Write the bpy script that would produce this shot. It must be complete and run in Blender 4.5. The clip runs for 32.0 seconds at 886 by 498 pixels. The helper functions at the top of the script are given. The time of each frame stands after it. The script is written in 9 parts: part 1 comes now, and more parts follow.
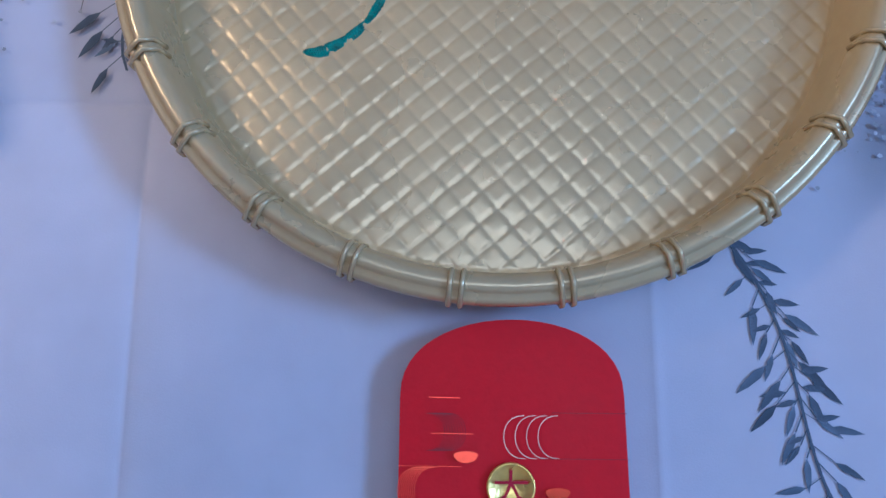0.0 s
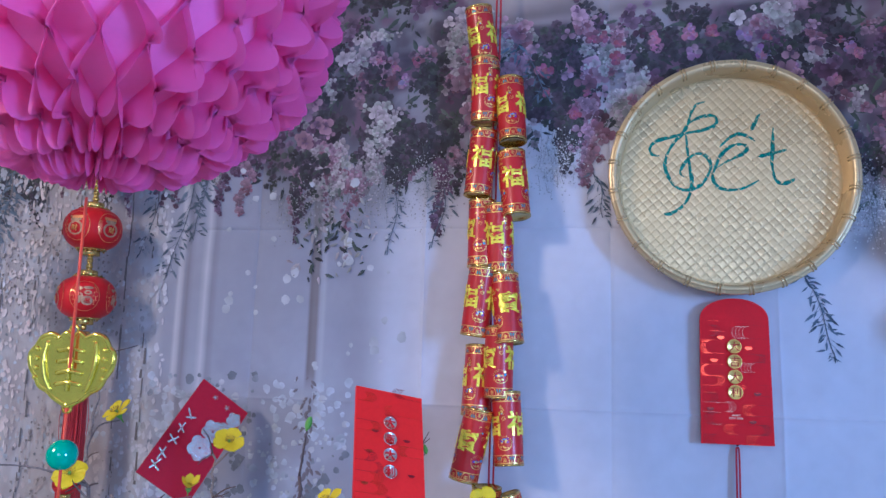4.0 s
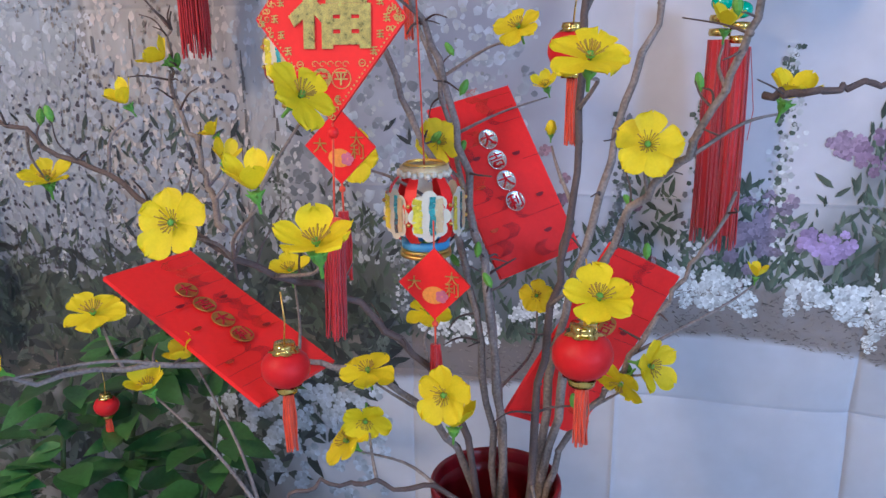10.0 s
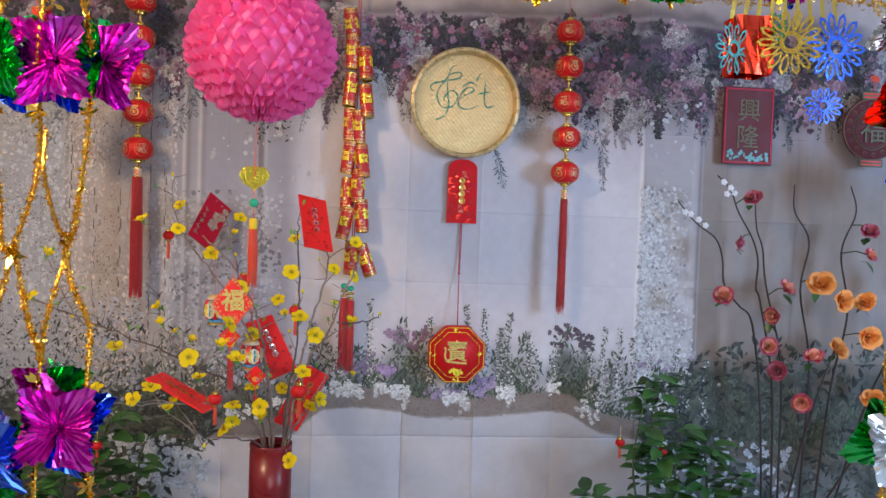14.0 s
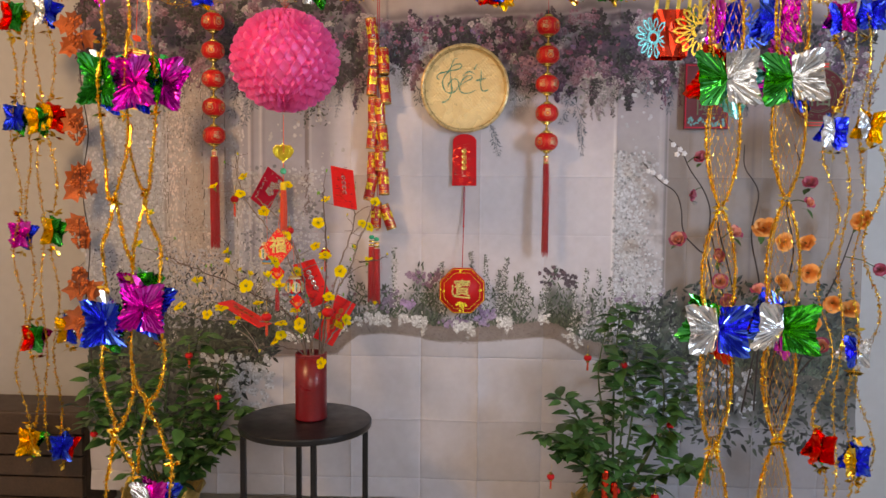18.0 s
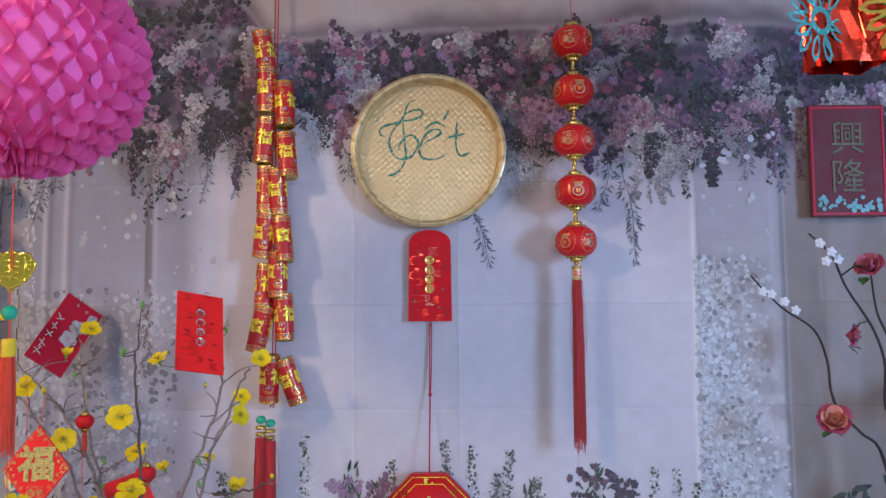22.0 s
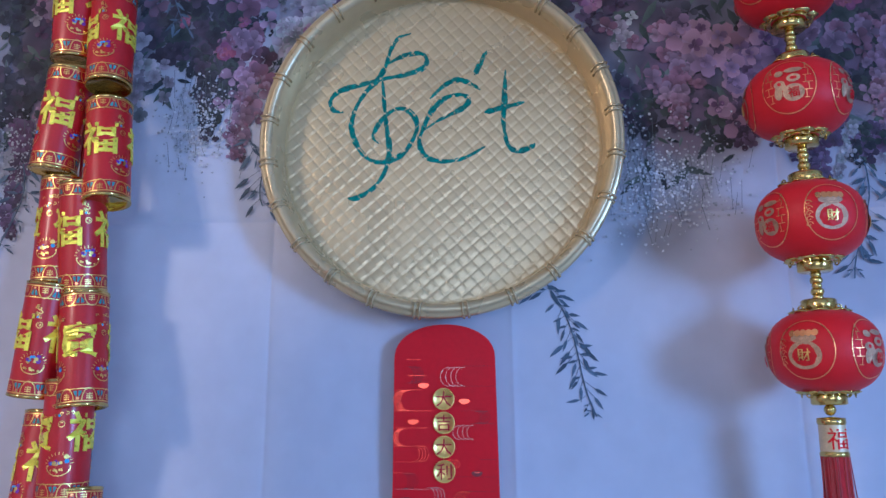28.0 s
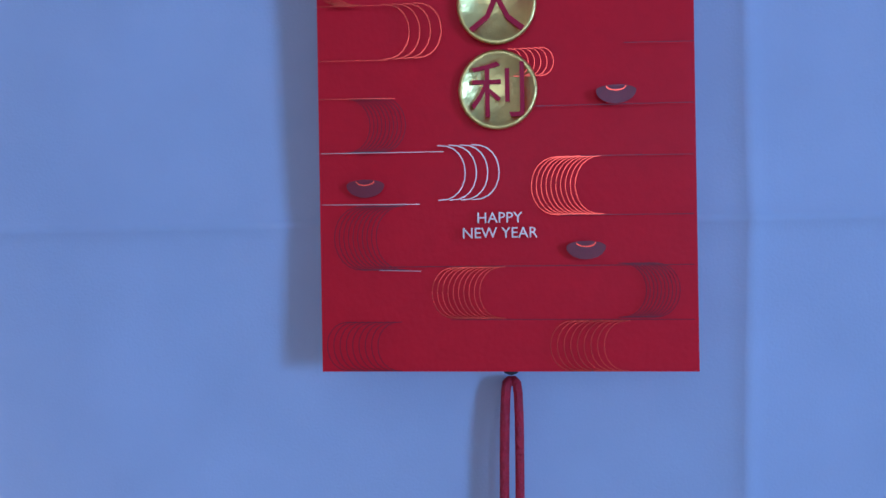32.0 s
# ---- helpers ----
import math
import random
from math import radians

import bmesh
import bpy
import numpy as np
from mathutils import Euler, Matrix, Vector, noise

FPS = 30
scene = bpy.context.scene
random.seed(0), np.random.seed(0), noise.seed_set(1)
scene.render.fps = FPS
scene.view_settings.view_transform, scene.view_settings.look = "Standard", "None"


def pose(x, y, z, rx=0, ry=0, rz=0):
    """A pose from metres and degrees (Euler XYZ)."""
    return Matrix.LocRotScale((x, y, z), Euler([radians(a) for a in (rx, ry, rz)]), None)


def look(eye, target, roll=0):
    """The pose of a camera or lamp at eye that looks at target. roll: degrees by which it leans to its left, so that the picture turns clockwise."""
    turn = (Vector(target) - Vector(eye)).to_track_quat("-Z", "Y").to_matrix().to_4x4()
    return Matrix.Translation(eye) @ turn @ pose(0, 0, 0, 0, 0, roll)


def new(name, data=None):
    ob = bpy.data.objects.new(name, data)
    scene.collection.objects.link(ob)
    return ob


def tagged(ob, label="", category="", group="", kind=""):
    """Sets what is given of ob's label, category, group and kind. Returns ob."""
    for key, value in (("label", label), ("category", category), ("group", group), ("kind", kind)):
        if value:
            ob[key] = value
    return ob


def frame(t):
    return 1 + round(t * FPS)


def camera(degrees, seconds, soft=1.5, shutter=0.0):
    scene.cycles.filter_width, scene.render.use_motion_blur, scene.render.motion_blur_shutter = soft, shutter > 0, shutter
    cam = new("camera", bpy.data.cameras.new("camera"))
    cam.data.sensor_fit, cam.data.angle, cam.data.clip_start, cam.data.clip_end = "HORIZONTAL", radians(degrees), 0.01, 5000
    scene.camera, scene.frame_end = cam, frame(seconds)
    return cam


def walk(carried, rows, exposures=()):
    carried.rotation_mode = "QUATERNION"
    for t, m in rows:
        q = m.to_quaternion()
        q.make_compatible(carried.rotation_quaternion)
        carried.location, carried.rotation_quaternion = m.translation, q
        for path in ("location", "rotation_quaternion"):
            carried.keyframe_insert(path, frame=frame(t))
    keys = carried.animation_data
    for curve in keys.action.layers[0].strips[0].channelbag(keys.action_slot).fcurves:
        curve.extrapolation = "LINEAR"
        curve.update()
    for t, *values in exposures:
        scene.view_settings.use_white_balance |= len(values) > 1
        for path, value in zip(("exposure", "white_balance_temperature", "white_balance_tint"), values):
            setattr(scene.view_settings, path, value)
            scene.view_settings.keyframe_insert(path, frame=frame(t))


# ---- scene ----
cam = camera(60.0, 32.0)
PATH = [
    (0, (-0.02, -0.317, 1.512), (-0.069, 1.648, 1.878), -0.1),
    (0.5, (-0.015, -0.369, 1.518), (-0.054, 1.571, 2), -0.2),
    (1, (-0.007, -0.428, 1.5), (-0.055, 1.48, 2.097), -0.5),
    (1.5, (0, -0.506, 1.513), (-0.098, 1.427, 2.017), 0.2),
    (2, (-0.012, -0.561, 1.497), (-0.112, 1.372, 1.998), -0.3),
    (2.5, (-0.041, -0.644, 1.481), (-0.215, 1.285, 1.979), 0.2),
    (3, (-0.127, -0.809, 1.456), (-0.372, 1.127, 1.895), 0.7),
    (3.5, (-0.178, -0.948, 1.45), (-0.501, 0.991, 1.818), 1.3),
    (4, (-0.191, -1.088, 1.44), (-0.563, 0.854, 1.742), 1.6),
    (4.5, (-0.223, -1.207, 1.43), (-0.628, 0.735, 1.684), 1.6),
    (6.5, (-0.446, -1.282, 1.395), (-0.771, 0.689, 1.471), -1.4),
    (7, (-0.427, -1.139, 1.33), (-0.775, 0.827, 1.226), -0.8),
    (7.5, (-0.408, -0.99, 1.265), (-0.811, 0.951, 1.002), 0.7),
    (8, (-0.401, -0.882, 1.196), (-0.871, 1.028, 0.833), 0.7),
    (8.5, (-0.397, -0.823, 1.152), (-0.932, 1.055, 0.716), -0.4),
    (9, (-0.397, -0.813, 1.128), (-0.962, 1.04, 0.631), -1.0),
    (9.5, (-0.385, -0.826, 1.118), (-0.947, 1.02, 0.593), -1.1),
    (10, (-0.386, -0.887, 1.132), (-0.923, 0.962, 0.59), -0.8),
    (10.5, (-0.38, -1.022, 1.174), (-0.844, 0.851, 0.645), 0.6),
    (11, (-0.374, -1.259, 1.212), (-0.77, 0.642, 0.733), 0.1),
    (11.5, (-0.382, -1.498, 1.25), (-0.673, 0.438, 0.843), 0.3),
    (12, (-0.329, -1.73, 1.283), (-0.567, 0.223, 0.923), 0.3),
    (12.5, (-0.311, -1.925, 1.326), (-0.472, 0.046, 1.032), -0.1),
    (13, (-0.367, -2.11, 1.343), (-0.363, -0.121, 1.137), -0.2),
    (13.5, (-0.363, -2.231, 1.358), (-0.206, -0.241, 1.233), 0.4),
    (14, (-0.263, -2.289, 1.356), (-0.079, -0.299, 1.282), 2.0),
    (14.5, (-0.119, -2.4, 1.367), (-0.022, -0.403, 1.318), 2.4),
    (16.5, (-0.022, -2.77, 1.337), (0.003, -0.771, 1.283), 0.6),
    (17, (0.037, -2.811, 1.328), (0.011, -0.813, 1.237), 0.6),
    (17.5, (0.053, -2.853, 1.32), (-0.017, -0.858, 1.2), 0.5),
    (18, (0.07, -2.868, 1.31), (-0.033, -0.876, 1.173), 0.5),
    (18.5, (0.082, -2.844, 1.312), (-0.025, -0.851, 1.183), 0.4),
    (19, (0.088, -2.737, 1.326), (-0.007, -0.742, 1.22), 0.3),
    (19.5, (0.052, -2.519, 1.36), (-0.008, -0.521, 1.302), 0.2),
    (20, (0.059, -2.315, 1.372), (0.04, -0.315, 1.373), 0.4),
    (20.5, (0.1, -2.101, 1.398), (0.063, -0.102, 1.446), 1.2),
    (21, (0.095, -1.942, 1.383), (0.061, 0.055, 1.488), 1.0),
    (21.5, (0.053, -1.762, 1.393), (0.039, 0.234, 1.521), 0.2),
    (22, (0.033, -1.608, 1.387), (0.025, 0.387, 1.528), -0.4),
    (22.5, (0.041, -1.436, 1.386), (0.043, 0.557, 1.547), -0.9),
    (23, (0.067, -1.275, 1.392), (0.06, 0.717, 1.576), -1.1),
    (23.5, (0.061, -1.132, 1.397), (0.034, 0.858, 1.593), -1.2),
    (24, (0.032, -0.95, 1.433), (-0.03, 1.033, 1.685), -1.3),
    (24.5, (0.006, -0.791, 1.467), (-0.034, 1.189, 1.746), -1.5),
    (25, (0.013, -0.664, 1.503), (-0.017, 1.309, 1.832), -1.5),
    (25.5, (0.036, -0.629, 1.509), (-0.06, 1.331, 1.896), -1.1),
    (27.5, (0.043, -0.622, 1.486), (-0.111, 1.321, 1.936), -0.3),
    (28, (0.036, -0.678, 1.473), (-0.074, 1.28, 1.867), -0.6),
    (28.5, (0.032, -0.709, 1.46), (-0.047, 1.259, 1.808), -0.9),
    (29, (0.038, -0.725, 1.455), (-0.039, 1.252, 1.751), -1.0),
    (29.5, (0.041, -0.668, 1.441), (-0.049, 1.316, 1.672), -1.1),
    (30, (0.039, -0.554, 1.43), (-0.103, 1.435, 1.579), -1.1),
    (30.4, (0.017, -0.436, 1.426), (-0.08, 1.562, 1.435), -1.0),
    (30.8, (-0.007, -0.34, 1.421), (-0.034, 1.657, 1.309), -1.1),
    (31.1, (0.001, -0.277, 1.408), (-0.116, 1.716, 1.28), -1.5),
    (31.5, (0.001, -0.229, 1.404), (-0.146, 1.761, 1.271), -1.4),
    (32, (0.002, -0.198, 1.39), (-0.191, 1.79, 1.28), -1.2),
]
EXPOSURES = [(0, -0.3, 4600, 10), (2, -0.15, 4650, 11), (4, -0.1, 4580, 10), (7, -0.3, 4450, 4), (8, -0.05, 4740, 5), (9, 0.1, 5100, 5), (10.5, 0.15, 5600, 5), (12, 0.05, 6280, 4), (14, -0.05, 6680, 6), (17, -0.18, 10800, 17), (18, -0.14, 9200, 14), (19, -0.07, 9150, 12), (21, -0.15, 6980, 12), (22, -0.2, 6000, 12), (23, -0.15, 5820, 11), (24, -0.25, 4690, 10), (25, -0.3, 4620, 10), (29, -0.3, 4440, 9), (30.6, -0.53, 4240, 9), (32, -0.6, 4140, 9)]
walk(cam, [(t, look(eye, target, roll)) for t, eye, target, roll in PATH], EXPOSURES)
WINDOW_W, LAMP_W, REAR_W = 58.0, 37.0, 26.0
CRACKERS = [(-0.34, 1.905, -8), (-0.336, 1.83, 0), (-0.297, 1.797, -4), (-0.339, 1.723, 5), (-0.292, 1.691, -6), (-0.337, 1.624, 0), (-0.312, 1.617, -2), (-0.338, 1.529, 7), (-0.299, 1.519, -6),
            (-0.34, 1.422, 2), (-0.309, 1.448, 0), (-0.296, 1.361, -4), (-0.343, 1.339, 12), (-0.323, 1.239, 2), (-0.281, 1.233, -20)]

# ---- world, room light ----
world = bpy.data.worlds.new("world")
scene.world = world
world.use_nodes = True
wn = world.node_tree
bg = wn.nodes["Background"]
sky = wn.nodes.new("ShaderNodeTexSky")
sky.sky_type = 'NISHITA'
sky.sun_disc = False
sky.sun_elevation, sky.sun_rotation = radians(28), radians(120)
wn.links.new(sky.outputs[0], bg.inputs[0])
bg.inputs[1].default_value = 0.08


def area_lamp(name, eye, target, size_x, size_y, watts, colour):
    data = bpy.data.lights.new(name, 'AREA')
    data.shape, data.size, data.size_y, data.energy, data.color = 'RECTANGLE', size_x, size_y, watts, colour
    ob = new(name, data)
    ob.matrix_world = look(eye, target)
    return ob


# daylight from the window in the right wall, a warm ceiling lamp to the left
area_lamp("window_daylight", (2.36, -2.35, 1.62), (0.2, 0, 1.35), 0.5, 0.75, WINDOW_W, (0.40, 0.62, 1.0))
area_lamp("ceiling_lamp_light", (-1.75, -2.1, 2.42), (-0.2, 0, 1.2), 0.35, 0.35, LAMP_W, (1.0, 0.69, 0.43))
# added broad fill light from behind the camera, with no source known there
area_lamp("rear_window_daylight", (0.2, -4.32, 1.75), (0, 0, 1.3), 1.9, 1.2, REAR_W, (0.94, 0.93, 1.0))


# ---- materials ----
def material(name, colour, rough=0.6, metal=0.0, vary=0.12, scale=30.0, bump=0.0, bump_scale=200.0, per_object=0.0, sheen=0.0, coat=0.0, attribute="", spec=0.5):
    m = bpy.data.materials.new(name)
    m.use_nodes = True
    nt = m.node_tree
    n, ln = nt.nodes, nt.links
    b = n["Principled BSDF"]
    b.inputs["Roughness"].default_value = rough
    b.inputs["Metallic"].default_value = metal
    b.inputs["Sheen Weight"].default_value = sheen
    b.inputs["Coat Weight"].default_value = coat
    b.inputs["Specular IOR Level"].default_value = spec
    b.inputs["Coat Roughness"].default_value = 0.15
    tc = n.new("ShaderNodeTexCoord")
    if attribute:
        at = n.new("ShaderNodeAttribute")
        at.attribute_name = attribute
        base = at.outputs["Color"]
    else:
        rgb = n.new("ShaderNodeRGB")
        rgb.outputs[0].default_value = (*colour, 1)
        base = rgb.outputs[0]
    no = n.new("ShaderNodeTexNoise")
    no.inputs["Scale"].default_value, no.inputs["Detail"].default_value = scale, 6
    ln.new(tc.outputs["Object"], no.inputs["Vector"])
    fine = n.new("ShaderNodeTexNoise")
    fine.inputs["Scale"].default_value, fine.inputs["Detail"].default_value = scale * 9, 3
    ln.new(tc.outputs["Object"], fine.inputs["Vector"])
    add = n.new("ShaderNodeMath")
    add.operation = 'ADD'
    ln.new(no.outputs["Fac"], add.inputs[0])
    ln.new(fine.outputs["Fac"], add.inputs[1])
    mr = n.new("ShaderNodeMapRange")
    mr.inputs["From Min"].default_value, mr.inputs["From Max"].default_value = 0.6, 1.4
    mr.inputs["To Min"].default_value, mr.inputs["To Max"].default_value = 1 - vary, 1 + vary
    ln.new(add.outputs[0], mr.inputs["Value"])
    value = mr.outputs["Result"]
    if per_object:
        oi = n.new("ShaderNodeObjectInfo")
        mo = n.new("ShaderNodeMapRange")
        mo.inputs["To Min"].default_value, mo.inputs["To Max"].default_value = 1 - per_object, 1 + per_object
        ln.new(oi.outputs["Random"], mo.inputs["Value"])
        mu = n.new("ShaderNodeMath")
        mu.operation = 'MULTIPLY'
        ln.new(value, mu.inputs[0])
        ln.new(mo.outputs["Result"], mu.inputs[1])
        value = mu.outputs[0]
    sc = n.new("ShaderNodeVectorMath")
    sc.operation = 'SCALE'
    ln.new(base, sc.inputs[0])
    ln.new(value, sc.inputs["Scale"])
    ln.new(sc.outputs["Vector"], b.inputs["Base Color"])
    rr = n.new("ShaderNodeMapRange")
    rr.inputs["From Min"].default_value, rr.inputs["From Max"].default_value = 0.3, 0.7
    rr.inputs["To Min"].default_value, rr.inputs["To Max"].default_value = max(0.02, rough - 0.08), min(1, rough + 0.08)
    ln.new(no.outputs["Fac"], rr.inputs["Value"])
    ln.new(rr.outputs["Result"], b.inputs["Roughness"])
    if bump:
        bn = n.new("ShaderNodeTexNoise")
        bn.inputs["Scale"].default_value, bn.inputs["Detail"].default_value = bump_scale, 4
        ln.new(tc.outputs["Object"], bn.inputs["Vector"])
        bp = n.new("ShaderNodeBump")
        bp.inputs["Strength"].default_value, bp.inputs["Distance"].default_value = bump, 0.002
        ln.new(bn.outputs["Fac"], bp.inputs["Height"])
        ln.new(bp.outputs["Normal"], b.inputs["Normal"])
    return m


M_cloth = material("printed_cloth", (0.7, 0.7, 0.72), 0.85, vary=0.04, scale=6, bump=0.08, bump_scale=1400, attribute="print", sheen=0.2)
M_print = material("printed_flowers", (0.5, 0.4, 0.5), 0.85, vary=0.06, scale=14, bump=0.2, bump_scale=900, attribute="print", sheen=0.2)
M_wall = material("painted_wall", (0.52, 0.52, 0.53), 0.8, vary=0.05, scale=3, bump=0.15, bump_scale=180)
M_ceiling = material("ceiling_paint", (0.72, 0.70, 0.67), 0.9, vary=0.04, scale=3, bump=0.1)
M_floor = material("floor_tiles", (0.56, 0.53, 0.49), 0.35, vary=0.12, scale=5, bump=0.05)
M_brown = material("brown_wood", (0.07, 0.045, 0.032), 0.5, vary=0.3, scale=12, bump=0.2)
M_tray = material("gold_plastic", (0.60, 0.46, 0.235), 0.28, metal=0.34, vary=0.05, scale=20, bump=0.03)
M_green_glitter = material("green_glitter_paint", (0.012, 0.185, 0.145), 0.38, metal=0.2, vary=0.85, scale=260, bump=0.6, bump_scale=1500)
M_redpaper = material("red_paper", (0.70, 0.004, 0.014), 0.5, vary=0.06, scale=30, bump=0.06, bump_scale=700, spec=0.2)
M_redpaper_bright = material("bright_red_paper", (0.88, 0.018, 0.018), 0.42, vary=0.06, scale=30, bump=0.06, bump_scale=700, spec=0.35)
M_darkred_paper = material("dark_red_paper", (0.48, 0.005, 0.03), 0.45, vary=0.08, scale=30, spec=0.25)
M_foil_red = material("red_foil_lines", (0.85, 0.10, 0.05), 0.22, metal=0.9, vary=0.1, scale=60)
M_paleline = material("pale_gold_lines", (0.62, 0.42, 0.36), 0.3, metal=0.8, vary=0.1, scale=60)
M_emboss = material("pressed_dark_red", (0.22, 0.002, 0.012), 0.35, vary=0.1, scale=60)
M_goldfoil = material("gold_foil", (0.90, 0.64, 0.18), 0.32, metal=1.0, vary=0.1, scale=50, bump=0.15, bump_scale=400)
M_bronze = material("dull_bronze_foil", (0.50, 0.24, 0.055), 0.42, metal=0.6, vary=0.15, scale=60)
M_silver = material("silver_foil", (0.75, 0.74, 0.70), 0.2, metal=1.0, vary=0.15, scale=80, bump=0.2, bump_scale=500)
M_glitter = material("gold_glitter", (0.88, 0.74, 0.24), 0.33, metal=0.45, vary=0.5, scale=220, bump=0.9, bump_scale=2200)
M_brass = material("brass_plastic", (0.72, 0.53, 0.16), 0.18, metal=1.0, vary=0.08, scale=60)
M_rosegold = material("rose_gold_line", (0.92, 0.42, 0.16), 0.3, metal=0.8, vary=0.15, scale=90)
M_champagne = material("champagne_glitter", (0.55, 0.34, 0.20), 0.38, metal=0.55, vary=0.45, scale=160, bump=0.4, bump_scale=1200)
M_purple_print = material("purple_print", (0.20, 0.03, 0.32), 0.4, vary=0.2, scale=120)
M_redsilk = material("red_flocked_ball", (0.62, 0.005, 0.010), 0.5, vary=0.06, scale=60, sheen=0.05, bump=0.1, bump_scale=1500, spec=0.35)
M_tassel = material("red_tassel_thread", (0.50, 0.012, 0.02), 0.55, vary=0.25, scale=150, sheen=0.3)
M_tassel_orange = material("orange_red_tassel_thread", (0.80, 0.07, 0.02), 0.55, vary=0.2, scale=150, sheen=0.3)
M_cord = material("red_cord", (0.50, 0.015, 0.03), 0.6, vary=0.3, scale=400, bump=0.6, bump_scale=900)
M_cracker = material("cracker_red_card", (0.50, 0.008, 0.012), 0.4, vary=0.1, scale=40, coat=0.2)
M_yellowfoil = material("yellow_gold_print", (0.95, 0.82, 0.07), 0.30, metal=0.35, vary=0.3, scale=120)
M_teal = material("teal_print", (0.08, 0.30, 0.30), 0.4, vary=0.3, scale=200)
M_pink = material("pink_tissue", (1.0, 0.20, 0.56), 0.85, vary=0.05, scale=40, spec=0.1)
nt_ = M_pink.node_tree
tr_ = nt_.nodes.new("ShaderNodeBsdfTranslucent")
tr_.inputs[0].default_value = (1.0, 0.28, 0.62, 1)
mx_ = nt_.nodes.new("ShaderNodeMixShader")
mx_.inputs[0].default_value = 0.5
out_ = nt_.nodes["Material Output"]
nt_.links.new(nt_.nodes["Principled BSDF"].outputs[0], mx_.inputs[1])
nt_.links.new(tr_.outputs[0], mx_.inputs[2])
nt_.links.new(mx_.outputs[0], out_.inputs[0])
M_pink_core = material("pink_tissue_core", (1.0, 0.24, 0.58), 0.85, vary=0.04, scale=40, spec=0.1)
M_lock = material("clear_yellow_plastic", (0.84, 0.74, 0.08), 0.13, metal=0.85, vary=0.12, scale=90, coat=0.6)
M_bound = material("yellow_bound_thread", (0.85, 0.58, 0.02), 0.6, vary=0.12, scale=200, bump=0.4, bump_scale=1200)
M_greenbead = material("green_bead", (0.01, 0.42, 0.25), 0.12, vary=0.1, scale=60, coat=0.6)
M_vase = material("red_lacquer", (0.19, 0.005, 0.011), 0.34, vary=0.2, scale=12, coat=0.2)
M_table = material("black_metal", (0.008, 0.009, 0.012), 0.36, vary=0.2, scale=20, coat=0.1, spec=0.3)
M_branch = material("grey_brown_bark", (0.25, 0.205, 0.19), 0.8, vary=0.55, scale=55, bump=0.9, bump_scale=260)
M_petal = material("yellow_petal", (0.95, 0.76, 0.003), 0.6, vary=0.10, scale=60, per_object=0.10)
nt_ = M_petal.node_tree
tr_ = nt_.nodes.new("ShaderNodeBsdfTranslucent")
tr_.inputs[0].default_value = (0.85, 0.68, 0.005, 1)
mx_ = nt_.nodes.new("ShaderNodeMixShader")
mx_.inputs[0].default_value = 0.3
nt_.links.new(nt_.nodes["Principled BSDF"].outputs[0], mx_.inputs[1])
nt_.links.new(tr_.outputs[0], mx_.inputs[2])
nt_.links.new(mx_.outputs[0], nt_.nodes["Material Output"].inputs[0])
M_stamen = material("yellow_stamen", (0.42, 0.26, 0.03), 0.7, vary=0.2, scale=200)
M_bud = material("green_calyx", (0.14, 0.36, 0.05), 0.6, vary=0.2, scale=80)
M_leaf = material("green_leaf", (0.048, 0.135, 0.036), 0.36, vary=0.3, scale=20, per_object=0.4)
M_stem = material("green_stem", (0.06, 0.09, 0.03), 0.7, vary=0.3, scale=60)
M_autumn = material("autumn_leaf", (0.48, 0.12, 0.035), 0.6, vary=0.5, scale=40, per_object=0.3)
M_berry = material("copper_berry", (0.66, 0.17, 0.05), 0.25, metal=0.5, vary=0.2, scale=80)
M_dark_stem = material("dark_twig", (0.045, 0.035, 0.035), 0.8, vary=0.3, scale=80, bump=0.4, bump_scale=400)
M_rose = material("pink_rose", (0.50, 0.13, 0.20), 0.65, vary=0.25, scale=50, per_object=0.25)
M_peach = material("peach_rose", (0.85, 0.36, 0.10), 0.65, vary=0.2, scale=50, per_object=0.15)
M_magenta_rose = material("magenta_rose", (0.36, 0.045, 0.10), 0.65, vary=0.3, scale=50, per_object=0.25)
M_salmon = material("salmon_rose", (0.70, 0.27, 0.20), 0.65, vary=0.2, scale=50, per_object=0.2)
M_white_blossom = material("white_blossom", (0.75, 0.76, 0.80), 0.7, vary=0.1, scale=60)
M_tinsel = material("gold_tinsel", (0.88, 0.56, 0.09), 0.17, metal=1.0, vary=0.3, scale=150, bump=0.25, bump_scale=600)
FOILS = {
    "blue": material("blue_foil", (0.06, 0.17, 0.86), 0.15, metal=1.0, vary=0.15, scale=60, bump=0.15, bump_scale=250),
    "magenta": material("magenta_foil", (0.80, 0.08, 0.68), 0.15, metal=1.0, vary=0.15, scale=60, bump=0.15, bump_scale=250),
    "green": material("green_foil", (0.045, 0.52, 0.14), 0.15, metal=1.0, vary=0.15, scale=60, bump=0.15, bump_scale=250),
    "silver": material("silver_foil_film", (0.80, 0.83, 0.86), 0.12, metal=1.0, vary=0.1, scale=60, bump=0.15, bump_scale=250),
    "red": material("red_foil", (0.80, 0.06, 0.03), 0.16, metal=1.0, vary=0.15, scale=60, bump=0.15, bump_scale=250),
    "gold": material("gold_foil_film", (0.90, 0.63, 0.12), 0.15, metal=1.0, vary=0.15, scale=60, bump=0.15, bump_scale=250),
    "cyan": material("cyan_foil", (0.20, 0.80, 0.82), 0.24, metal=1.0, vary=0.15, scale=60, bump=0.15, bump_scale=250),
}
